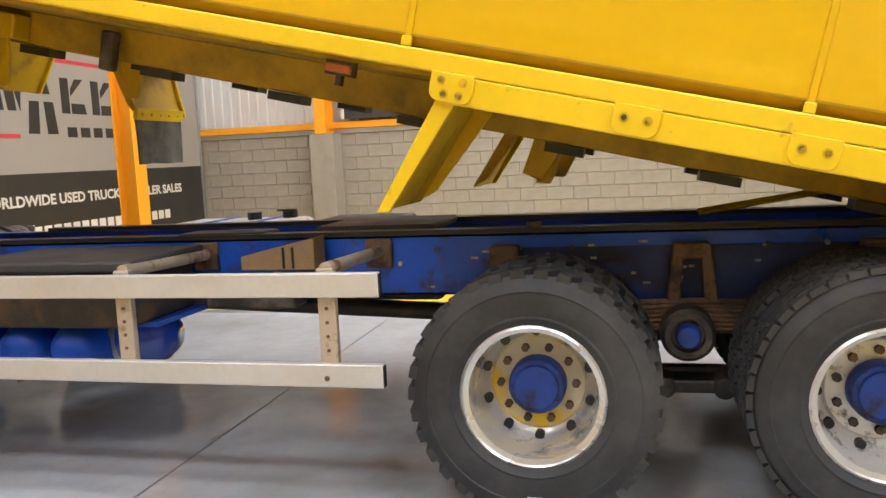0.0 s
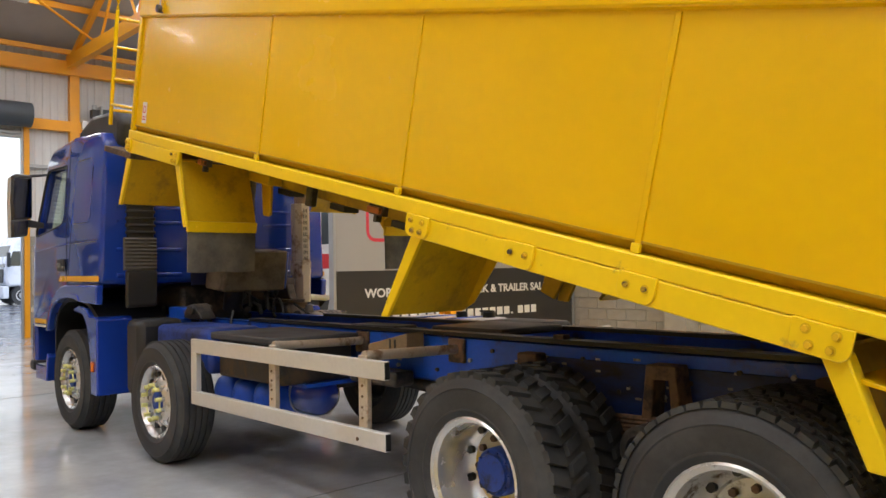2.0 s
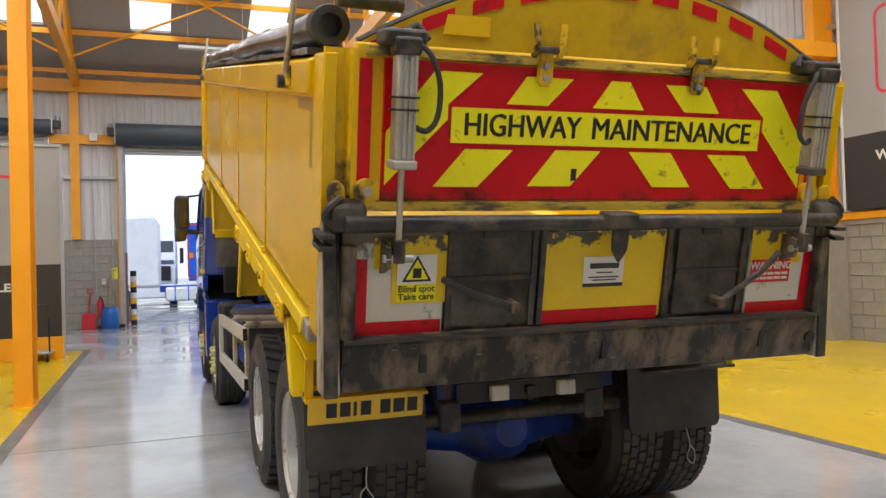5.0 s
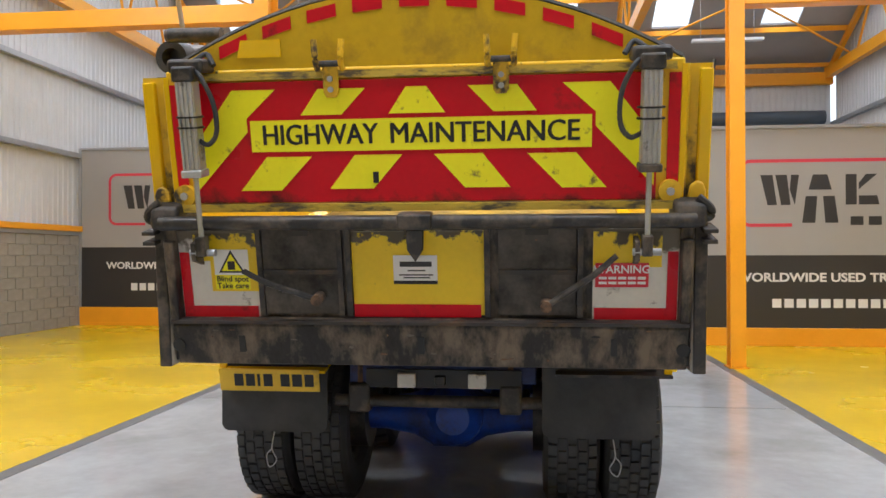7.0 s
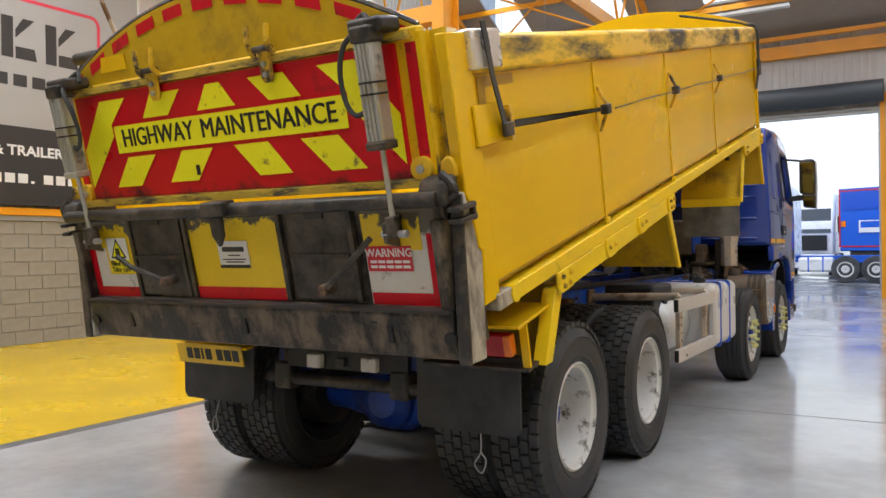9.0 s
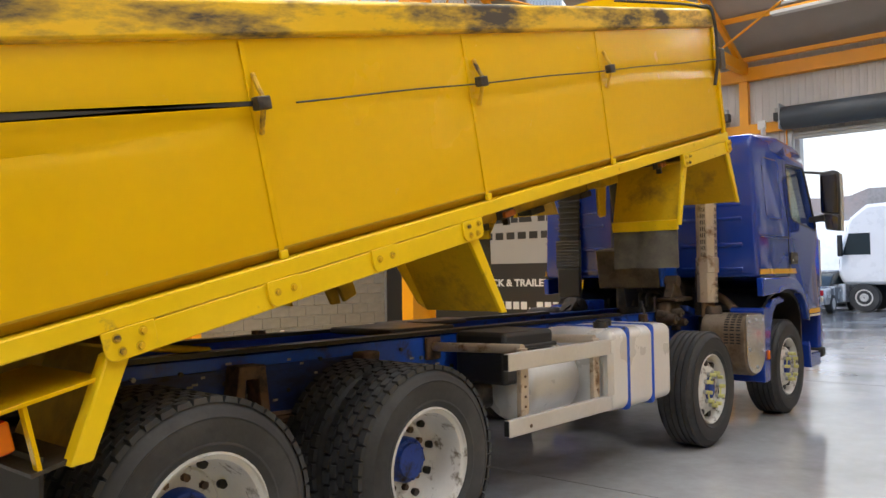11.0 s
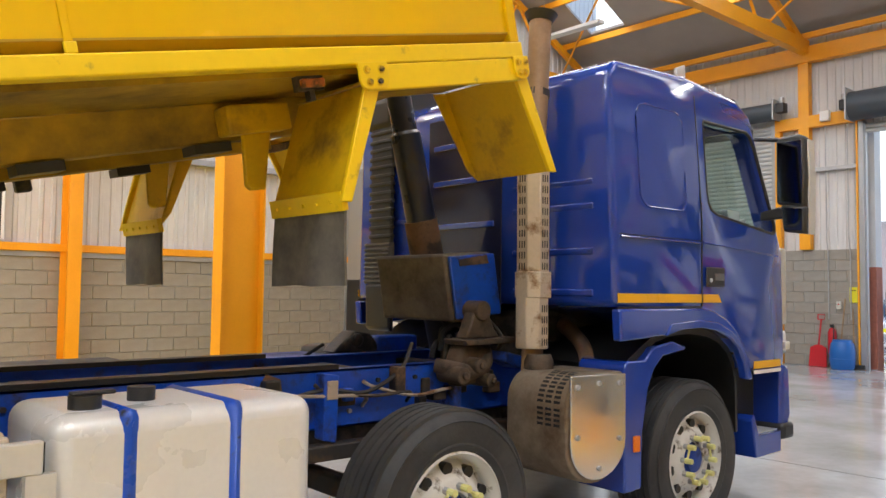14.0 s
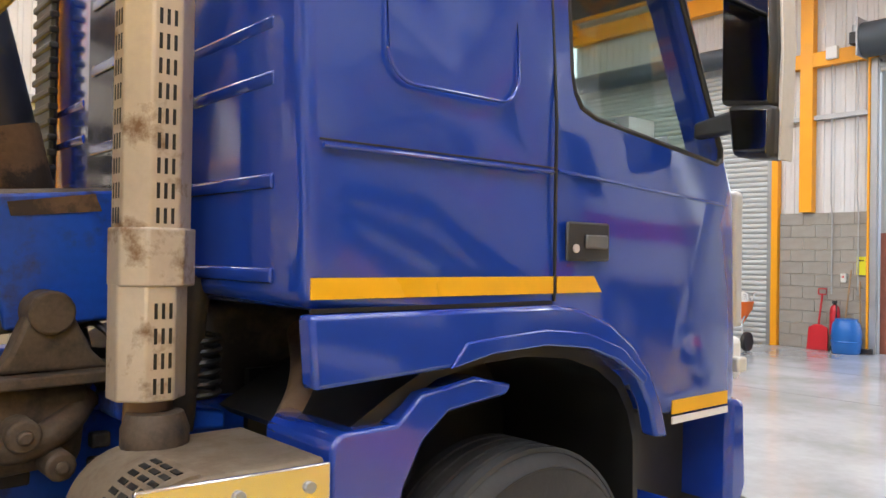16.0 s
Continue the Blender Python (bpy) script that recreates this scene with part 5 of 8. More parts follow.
for x in (-4.3, -3.6, -2.7, -1.9, -1.1, -0.35, 0.9, 1.95):
    part("cross_member", Geo().box(x - 0.06, x + 0.06, -0.42, 0.42, 0.74, 0.95), DARK, chassis, bevel=0.01)
for s in (-1, 1):
    part("frame_liner", Geo().box(-3.2, 2.08, *sorted((s * 0.335, s * 0.435)), 1.001, 1.026), INK, chassis)
    part("flitch_plate", Geo().box(0.0, 2.0, *sorted((s * 0.431, s * 0.443)), 0.60, 0.93), NAVY, chassis, bevel=0.004)
    rnd = random.Random(3)
    for k in range(26):
        x = -3.9 + 0.225 * k + rnd.uniform(-0.05, 0.05)
        z = rnd.choice((0.78, 0.86, 0.93))
        part("rivet", Geo().cyl((x, s * 0.43, z), (x, s * 0.447, z), 0.013, 6), DARK if k % 3 else GALV, chassis)
    # springs and trunnion
    leaf = Geo()
    for i in range(7):
        w = 0.62 - 0.06 * i
        leaf.tube([(0.91 - w, s * 0.55, 0.60 - 0.012 * i + 0.03), (0.91 - w * 0.5, s * 0.55, 0.645 - 0.02 * i + 0.03), (0.91, s * 0.55, 0.655 - 0.02 * i + 0.03),
                   (0.91 + w * 0.5, s * 0.55, 0.645 - 0.02 * i + 0.03), (0.91 + w, s * 0.55, 0.60 - 0.012 * i + 0.03)], 0.017, 4)
    part("leaf_spring", leaf, RUSTY, chassis, "rusty leaf spring pack")
    part("trunnion", Geo().lathe([(0.0, -0.06), (0.07, -0.06), (0.075, -0.085), (0.10, -0.09), (0.118, -0.07), (0.12, 0.05), (0.1, 0.08), (0.0, 0.08)], 24, "y", pose(0.88, s * 0.62, 0.56, 0, 0, 0 if s < 0 else 180)), GRIME, chassis)
    part("trunnion_cap", Geo().lathe([(0.0, -0.125), (0.045, -0.12), (0.055, -0.10), (0.055, -0.06), (0.0, -0.06)], 20, "y", pose(0.88, s * 0.62, 0.56, 0, 0, 0 if s < 0 else 180)), HUB_BLUE, chassis)
    part("spring_hanger", Geo().prism([(0.83, 0.95), (0.99, 0.95), (1.03, 0.62), (0.97, 0.60), (0.95, 0.88), (0.87, 0.88), (0.85, 0.60), (0.79, 0.62)], *sorted((s * 0.44, s * 0.56))), RUSTY, chassis, bevel=0.008)
    part("trunnion_link", Geo().box(0.72, 1.1, *sorted((s * 0.5, s * 0.6)), 0.27, 0.33).cyl((0.78, s * 0.47, 0.30), (0.78, s * 0.63, 0.30), 0.05, 12).cyl((1.04, s * 0.47, 0.30), (1.04, s * 0.63, 0.30), 0.05, 12), GRIME, chassis, bevel=0.01)
    part("torque_rod", Geo().cyl((0.3, s * 0.45, 0.34), (1.5, s * 0.45, 0.34), 0.03, 10), GRIME, chassis)
    part("bump_stop", Geo().box(-0.02, 0.12, *sorted((s * 0.44, s * 0.54)), 0.84, 0.95), RUSTY, chassis, bevel=0.012)
    part("bump_stop", Geo().box(1.62, 1.76, *sorted((s * 0.44, s * 0.54)), 0.84, 0.95), RUSTY, chassis, bevel=0.012)
    part("front_spring", Geo().box(-6.0, -2.6, *sorted((s * 0.45, s * 0.54)), 0.56, 0.64), DARK, chassis, bevel=0.01)
for x in (0.25, 1.57):
    ax = part("rear_axle", Geo().tube([(x, -0.9, 0.415), (x, -0.4, 0.415), (x, -0.22, 0.415), (x, -0.1, 0.415), (x, 0.1, 0.415), (x, 0.22, 0.415), (x, 0.4, 0.415), (x, 0.9, 0.415)],
              [0.09, 0.10, 0.13, 0.2, 0.2, 0.13, 0.10, 0.09], 16), AXLE_BLUE, chassis, "blue drive axle with round housing", smooth=50)
    for s in (-1, 1):
        part("brake_drum", Geo().cyl((x, s * 0.72, 0.415), (x, s * 0.5, 0.415), 0.21, 24), GRIME, chassis)
    part("diff_cover", Geo().lathe([(0.0, 0.24), (0.1, 0.23), (0.17, 0.17), (0.2, 0.05), (0.2, -0.1)], 20, "x", pose(x, 0.03, 0.43)), AXLE_BLUE, chassis)
for x in (-5.33, -3.32):
    part("front_axle", Geo().box(x - 0.05, x + 0.05, -0.85, 0.85, 0.30, 0.42), DARK, chassis, bevel=0.02)
part("prop_shaft", Geo().cyl((-2.6, 0.03, 0.62), (0.05, 0.03, 0.5), 0.05, 14), DARK, chassis)
part("gearbox", Geo().box(-4.6, -3.0, -0.28, 0.28, 0.5, 0.92), GRIME, chassis, bevel=0.05)
part("engine_block", Geo().box(-6.1, -4.6, -0.4, 0.4, 0.5, 1.3), GRIME, chassis, bevel=0.05)
# rear cross beam with lamps and coupling pipes
part("rear_beam", Geo().box(2.0, 2.09, -0.52, 0.52, 0.68, 0.86), NAVY, chassis, bevel=0.008)
part("lamp_bar", Geo().box(2.06, 2.12, -0.42, 0.44, 0.66, 0.76), INK, chassis)
for y in (-0.19, 0.2):
    part("work_lamp", Geo().box(2.11, 2.16, y - 0.05, y + 0.05, 0.665, 0.745), WHITE_DIRTY, chassis, "square pale reversing lamp", bevel=0.008)
part("socket", Geo().box(2.11, 2.15, -0.035, 0.025, 0.68, 0.73), INK, chassis, bevel=0.006)
part("tow_bar", Geo().cyl((2.08, -0.6, 0.58), (2.08, 0.55, 0.58), 0.035, 12), GRIME, chassis)
for y in (-0.46, 0.38):
    part("bar_clamp", Geo().box(2.02, 2.13, y - 0.06, y + 0.06, 0.52, 0.68), GRIME, chassis, bevel=0.015)
    part("bar_hanger", Geo().cyl((2.07, y, 0.62), (2.07, y, 0.8), 0.025, 10), RUSTY, chassis)
part("body_hinge", Geo().cyl((2.02, -0.62, 0.95), (2.02, 0.62, 0.95), 0.05, 14), GRIME, chassis)
for s in (-1, 1):
    part("hinge_ear", Geo().prism([(1.9, 0.8), (2.12, 0.8), (2.14, 1.0), (1.95, 1.12)], *sorted((s * 0.45, s * 0.52))), GRIME, chassis, bevel=0.01)
    fl, lo, cut, ya, yb = Geo(), 0.42, 0.035, 0.62 if s < 0 else 0.55, 1.22 if s < 0 else 1.145
    fl.prism([(s * ya, 0.80), (s * yb, 0.80), (s * yb, lo + cut), (s * (yb - cut * 0.4), lo + cut * 0.3), (s * (yb - cut), lo), (s * (ya + cut), lo), (s * (ya + cut * 0.4), lo + cut * 0.3), (s * ya, lo + cut)], 2.185, 2.2, "x")
    part("mud_flap", fl, RUBBER, chassis, "black rubber mud flap")
    part("flap_wire", Geo().hose([(2.19, s * 0.92, 0.43), (2.21, s * 0.93, 0.33), (2.22, s * 0.90, 0.27), (2.22, s * 0.94, 0.23), (2.21, s * 0.96, 0.29), (2.21, s * 0.93, 0.33)], 0.004, 5), GALV, chassis)
# things lying on the frame
part("deck_pad", Geo().box(-1.0, -0.35, -0.3, 0.3, 1.0, 1.045), BLACK, chassis, bevel=0.015)
part("deck_pad", Geo().box(-1.75, -1.25, -0.42, -0.2, 1.0, 1.035), BLACK, chassis, bevel=0.012)
part("deck_clip", Geo().box(0.15, 0.22, -0.42, -0.36, 1.02, 1.05), RUSTY, chassis)
part("body_prop", Geo().cyl((1.0, 0.3, 1.02), (1.75, 0.42, 1.12), 0.02, 8), YELLOW, chassis)
# hydraulic ram, pump plate and lines behind the cab
ram = part("tipping_ram", Geo().tube([(-4.31, 0, 1.05), (-3.965, 0, 2.4), (-3.96, 0, 2.42), (-3.85, 0, 2.85)], [0.095, 0.095, 0.078, 0.078], 20), mat("dark_ram_paint", (0.016, 0.02, 0.035), 0.3, vary=0.3, stain=(0.05, 0.04, 0.03), stain_amount=0.2, stain_scale=4), chassis, "dark hydraulic tipping ram")
part("ram_collar", Geo().cyl((-4.16, 0, 1.62), (-4.10, 0, 1.86), 0.106, 20), RUSTY, chassis)
TANK_GREY = mat("dusty_tank_steel", (0.15, 0.125, 0.10), 0.6, vary=0.3, stain=(0.05, 0.042, 0.036), stain_amount=0.35, stain_scale=4, soft=0.12)
part("oil_tank", Geo().prism([(-4.40, 1.27), (-4.0, 1.23), (-3.93, 1.63), (-4.32, 1.66)], -0.25, 0.42), TANK_GREY, chassis, "grimy oil tank behind the cab", bevel=0.02)
part("tank_patch", Geo().prism([(-4.27, 1.585), (-4.03, 1.56), (-4.02, 1.60), (-4.25, 1.635)], 0.45, 0.454), RUSTY, chassis, "brown bare patch")
part("tank_cheek", Geo().prism([(-4.39, 1.275), (-4.02, 1.245), (-3.95, 1.615), (-4.32, 1.65)], 0.424, 0.45), BLUE, chassis, bevel=0.01)
part("ram_cradle", Geo().prism([(-4.27, 1.14), (-3.98, 1.14), (-4.01, 1.19), (-4.06, 1.31), (-4.16, 1.31), (-4.22, 1.19)], 0.47, 0.56), BROWN, chassis, bevel=0.012)
part("cradle_boss", Geo().cyl((-4.11, 0.45, 1.30), (-4.11, 0.58, 1.30), 0.06, 18), BROWN, chassis, bevel=0.008)
part("cradle_flange", Geo().prism([(-4.34, 1.11), (-3.95, 1.105), (-3.93, 1.135), (-4.33, 1.145)], 0.42, 0.62), BROWN, chassis, bevel=0.006)
part("mount_casting", Geo().hose([(-3.84, 0.46, 0.99), (-3.92, 0.55, 0.97), (-4.03, 0.58, 0.95), (-4.14, 0.56, 0.99), (-4.22, 0.48, 1.05)], 0.042, 12), BROWN, chassis, "lumpy brown mount casting", smooth=50)
for x, z, q in ((-3.90, 0.94, 0.05), (-4.03, 0.99, 0.045), (-4.12, 0.90, 0.04)):
    part("casting_boss", Geo().cyl((x, 0.45, z), (x, 0.645, z), q, 12).cyl((x, 0.645, z), (x, 0.665, z), q * 0.5, 6), BROWN, chassis, bevel=0.008)
part("mount_web", Geo().prism([(-4.22, 1.10), (-3.97, 1.10), (-3.90, 0.96), (-3.95, 0.86), (-4.2, 0.88)], 0.43, 0.55), BROWN, chassis, bevel=0.03)
part("bracket", Geo().box(-3.985, -3.925, 0.43, 0.53, 0.64, 0.87), BLUE, chassis, bevel=0.008)
part("ram_cradle", Geo().prism([(-4.15, 1.0), (-3.75, 1.0), (-3.82, 1.06), (-3.92, 1.14), (-4.05, 1.12)], -0.60, -0.45).cyl((-3.93, -0.62, 1.08), (-3.93, -0.42, 1.08), 0.045, 14), GRIME, chassis, bevel=0.012)
rnd = random.Random(11)
for k in range(2):
    s = 1 if k % 3 else -1
    x0, z0 = -3.2 - 0.13 * k, 0.82 + 0.04 * (k % 4)
    part("hose", Geo().hose([(x0 + 0.5, s * 0.46, z0), (x0 + 0.25, s * 0.50, z0 + 0.05), (x0, s * 0.5, z0 + 0.02 * k % 0.1), (x0 - 0.25, s * 0.47, z0 + 0.12), (x0 - 0.42, s * 0.36, z0 + 0.25)], 0.012, 6), RUBBER, chassis)
part("cab_mount", Geo().prism([(-4.27, 1.06), (-4.27, 1.0), (-4.40, 0.95), (-4.60, 0.93), (-4.60, 0.985), (-4.40, 1.03)], 0.44, 0.60), BLUE, chassis, bevel=0.012)
part("cab_mount", Geo().box(-4.45, -4.1, -0.60, -0.44, 0.98, 1.10), BLUE, chassis, bevel=0.015)
part("cab_damper", Geo().cyl((-4.45, 0.62, 0.95), (-4.5, 0.62, 1.4), 0.035, 12), DARK, chassis)
part("bracket", Geo().prism([(-3.15, 0.98), (-3.06, 0.99), (-3.06, 0.66), (-3.14, 0.64)], 0.43, 0.52), BLUE, chassis, bevel=0.008)
part("bracket_plate", Geo().box(-3.14, -3.075, 0.519, 0.524, 0.86, 0.955), TAN_STEEL, chassis, "tan bare patch", bevel=0.002)
part("rust_patch", Geo().prism([(-2.88, 0.83), (-2.75, 0.81), (-2.72, 0.9), (-2.78, 1.0), (-2.86, 0.97)], 0.4305, 0.4335), RUSTY, chassis)
part("bracket", Geo().box(-3.60, -3.53, 0.43, 0.5, 0.86, 1.0), RUSTY, chassis, bevel=0.01)


# clutter of lines, fittings and brackets along the frame behind the cab
rnd = random.Random(23)
for k in range(8):
    x0, y0_ = rnd.uniform(-4.35, -3.95), rnd.uniform(0.05, 0.40) * rnd.choice((1, 1, -1))
    z0 = rnd.uniform(1.02, 1.12)
    x1, y1_ = x0 + rnd.uniform(-0.3, 0.3), y0_ + rnd.uniform(-0.2, 0.2)
    part("hose", Geo().hose([(x0, y0_, z0 - 0.04), (x0 + 0.1 * (x1 - x0), y0_, z0 + rnd.uniform(0.02, 0.12)), ((x0 + x1) / 2, (y0_ + y1_) / 2, z0 + rnd.uniform(0.04, 0.16)), (x1, y1_, z0 + 0.02), (x1 + 0.05, y1_, z0 - 0.06)], rnd.choice((0.011, 0.014, 0.019)), 6), RUBBER if k % 3 else GRIME, chassis, smooth=60)
for k in range(20):
    x, z, s = rnd.uniform(-4.3, -2.75), rnd.uniform(0.76, 0.96), rnd.choice((1, 1, -1))
    w, h, d = rnd.uniform(0.02, 0.06), rnd.uniform(0.02, 0.05), rnd.uniform(0.02, 0.07)
    part("fitting", Geo().box(x - w, x + w, *sorted((s * 0.43, s * (0.43 + d))), z - h, z + h), rnd.choice((RUSTY, GRIME, GRIME, BLUE, DARK)), chassis, bevel=0.008)
for k in range(3):
    x = -3.95 + 0.3 * k
    part("frame_pipe", Geo().hose([(x, 0.44, 0.80), (x + 0.03, 0.50, 0.86), (x + 0.3, 0.51, 0.84 + 0.02 * k), (x + 0.55, 0.49, 0.90), (x + 0.6, 0.44, 0.93)], 0.010, 6), GRIME if k % 2 else TAN_STEEL, chassis, smooth=60)
for s in (-1, 1):
    for k in range(26):
        x, z = rnd.uniform(-1.3, 2.0), rnd.uniform(0.72, 0.97)
        part("paint_chip", Geo().box(x - rnd.uniform(0.008, 0.03), x + 0.012, *sorted((s * 0.4305, s * 0.4318 if x < 0 or z > 0.93 else s * 0.4442)), z - 0.006, z + 0.006), WORN_PLATE, chassis)

# ----- wheels -----
def tyre(name, parent, label, r, half, lugs, deep, m=None, fine=False):
    """A tyre with rounded shoulders: cross lugs as a tread of their own, or grooves turned into the one profile."""
    side = [(0.285, -half + 0.025), (0.30, -half + 0.004), (0.322, -half - 0.006), (0.326, -half - 0.011), (0.332, -half - 0.011), (0.336, -half - 0.009), (0.36, -half - 0.015), (0.41, -half - 0.016), (0.430, -half - 0.0125), (0.433, -half - 0.016), (0.438, -half - 0.0155), (0.441, -half - 0.011), (r - 0.055, -half - 0.004), (r - 0.018, -half + 0.022), (r - deep, -half + 0.035)]
    other = [(a, -b) for a, b in side[::-1]]
    if lugs:
        ob = part(name, Geo().lathe(side + other, 48), RUBBER, parent, label, smooth=40, m=m)
        g = Geo()
        for i in range(lugs):
            for s in (() if fine else (-1, 1)):
                a = 2 * math.pi * (i + (0.25 if s > 0 else -0.25)) / lugs
                mm = Matrix.Rotation(-a, 4, "Y") @ Matrix.Translation((r - deep, 0, 0))
                w = math.pi * r / lugs * 0.62
                y0, y1 = sorted((s * 0.012, s * (half - 0.012)))
                sk = s * 0.02
                v = [(-0.01, y0, -w - sk), (-0.01, y1, -w + sk), (-0.01, y1, w + sk), (-0.01, y0, w - sk),
                     (deep, y0, -w * 0.85 - sk), (deep - 0.006, y1, -w * 0.85 + sk), (deep - 0.006, y1, w * 0.85 + sk), (deep, y0, w * 0.85 - sk)]
                g.add(v, [(4, 5, 6, 7), (0, 1, 5, 4), (1, 2, 6, 5), (2, 3, 7, 6), (3, 0, 4, 7)], mm)
            for k in range(5 if fine else 0):
                # five rows of small staggered blocks
                a = 2 * math.pi * (i + 0.5 * (k % 2)) / lugs
                mm = Matrix.Rotation(-a, 4, "Y") @ Matrix.Translation((r - deep, 0, 0))
                w, yc, q = math.pi * r / lugs * 0.84, (k - 2) * half * 0.39, half * 0.165
                v = [(-0.01, yc - q, -w), (-0.01, yc + q, -w), (-0.01, yc + q, w), (-0.01, yc - q, w), (deep, yc - q * 0.9, -w * 0.9), (deep, yc + q * 0.9, -w * 0.9), (deep, yc + q * 0.9, w * 0.9), (deep, yc - q * 0.9, w * 0.9)]
                g.add(v, [(4, 5, 6, 7), (0, 1, 5, 4), (1, 2, 6, 5), (2, 3, 7, 6), (3, 0, 4, 7)], mm)
        tagged(part("tread", g, RUBBER, ob, smooth=0), kind="stuff")
        return ob
    ribs = []
    for y in (-0.1, -0.05, 0.0, 0.05, 0.1):
        ribs += [(r - deep, y - 0.021), (r, y - 0.018), (r, y + 0.018), (r - deep, y + 0.021)]
    return part(name, Geo().lathe(side + ribs + other, 48), RUBBER, parent, label, smooth=40, m=m)


def ring_of(n, r, y0, y1, size, sides=10, phase=0.0):
    out = []
    for i in range(n):
        a = 2 * math.pi * (i + phase) / n
        out.append(Geo().cyl((r * math.cos(a), y0, r * math.sin(a)), (r * math.cos(a), y1, r * math.sin(a)), size, sides))
    return out


def rear_wheel(rim_mat, ring_mat, label, lugs, fine=False):
    w = tyre("wheel", truck, label, 0.515, 0.14, lugs, 0.014 if fine else 0.024, fine=fine)
    part("rim", Geo().lathe([(0.287, -0.14), (0.297, -0.133), (0.285, -0.118), (0.264, -0.112), (0.258, -0.04), (0.262, -0.02), (0.254, 0.05), (0.238, 0.085), (0.208, 0.112), (0.195, 0.116)], 40), rim_mat, w)
    part("disc", Geo().lathe([(0.208, 0.112), (0.195, 0.098), (0.11, 0.098), (0.10, 0.12)], 32), ring_mat, w)
    for g in ring_of(10, 0.228, 0.072, 0.10, 0.021, 12, 0.5):
        part("hand_hole", g, INK, w)
    for g in ring_of(10, 0.160, 0.072, 0.10, 0.018, 6):
        part("wheel_nut", g, RUSTY, w)
    part("hub", Geo().lathe([(0.122, 0.10), (0.120, 0.035), (0.112, 0.022), (0.095, 0.02), (0.09, 0.005), (0.0, 0.0)], 28), HUB_BLUE, w)
    for g in ring_of(10, 0.103, 0.010, 0.024, 0.007, 6):
        part("hub_bolt", g, HUB_BLUE, w)
    part("inner_rim", Geo().lathe([(0.287, 0.45), (0.26, 0.43), (0.25, 0.25), (0.0, 0.25)], 32), GRIME, w)
    return w


def front_wheel(rim_mat, label):
    w = tyre("wheel", truck, label, 0.49, 0.145, 0, 0.014)
    part("rim", Geo().lathe([(0.287, -0.145), (0.297, -0.138), (0.284, -0.12), (0.268, -0.10), (0.262, -0.055), (0.25, -0.045), (0.225, -0.075), (0.18, -0.115), (0.165, -0.122), (0.112, -0.122), (0.105, -0.09)], 40), rim_mat, w)
    for g in ring_of(10, 0.216, -0.102, -0.06, 0.029, 14, 0.5):
        part("hand_hole", g, INK, w)
    for g in ring_of(10, 0.138, -0.15, -0.12, 0.018, 6):
        part("wheel_nut", g, GALV, w)
    for g in ring_of(10, 0.138, -0.195, -0.148, 0.017, 8):
        part("nut_cap", g, NUT_YELLOW, w)
    for i in range(5):
        a, b = 2 * math.pi * (2 * i) / 10, 2 * math.pi * (2 * i + 1) / 10
        part("nut_link", Geo().cyl((0.138 * math.cos(a), -0.16, 0.138 * math.sin(a)), (0.138 * math.cos(b), -0.16, 0.138 * math.sin(b)), 0.008, 6), NUT_YELLOW, w)
    part("hub", Geo().lathe([(0.105, -0.09), (0.098, -0.10), (0.085, -0.105), (0.08, -0.13), (0.05, -0.14), (0.0, -0.14)], 24), HUB_BLUE, w)
    part("inner_rim", Geo().lathe([(0.287, 0.14), (0.25, 0.1), (0.24, -0.02), (0.0, -0.02)], 32), GRIME, w)
    return w


DULL_WHITE_ALLOY = mat("dull_alloy", (0.66, 0.65, 0.62), 0.4, metal=0.5, vary=0.1, stain=(0.2, 0.15, 0.1), stain_amount=0.25, stain_scale=10)
YELLOW_RING = mat("dusty_pale_disc", (0.62, 0.56, 0.40), 0.5, vary=0.1, stain=(0.75, 0.5, 0.03), stain_amount=0.35, stain_scale=4)
w = rear_wheel(ALLOY, YELLOW_RING, "black lugged tyre on polished alloy rim", 34)
w.matrix_basis = pose(0.25, -1.05, 0.415)
part("tyre_tag", Geo().box(-0.03, 0.03, -0.158, -0.154, -0.42, -0.405), WHITE_INK, w, m=pose(0, 0, 0))
w2 = rear_wheel(DULL_WHITE_ALLOY, DULL_WHITE_ALLOY, "black block-tread tyre on dull alloy rim", 44, True)
w2.matrix_basis = pose(1.57, -1.05, 0.415, 0, 17, 0)
w3 = rear_wheel(WHITE_WHEEL, WHITE_WHEEL, "black block-tread tyre on white painted rim", 44, True)
w3.matrix_basis = pose(0.25, 1.05, 0.415, 0, 8, 180)
copy_thing(w3, pose(1.57, 1.05, 0.415, 0, 29, 180))
for x in (0.25, 1.57):
    for s in (-1, 1):
        far = x > 1 or s > 0
        tyre("inner_wheel", truck, "black lugged inner tyre", 0.515, 0.14, 44 if far else 38, 0.014 if far else 0.024, pose(x, s * 0.715, 0.415, 0, 4 + 9 * x, 0), far)
f1 = front_wheel(ALLOY, "black ribbed tyre on alloy rim with pale yellow nut caps")
f1.matrix_basis = pose(-5.33, -1.08, 0.39)
copy_thing(f1, pose(-3.32, -1.08, 0.39, 0, 21, 0))
f2 = front_wheel(WHITE_WHEEL, "black ribbed tyre on white rim with pale yellow nut caps")
f2.matrix_basis = pose(-5.33, 1.08, 0.39, 0, 5, 180)
copy_thing(f2, pose(-3.32, 1.08, 0.39, 0, 31, 180))

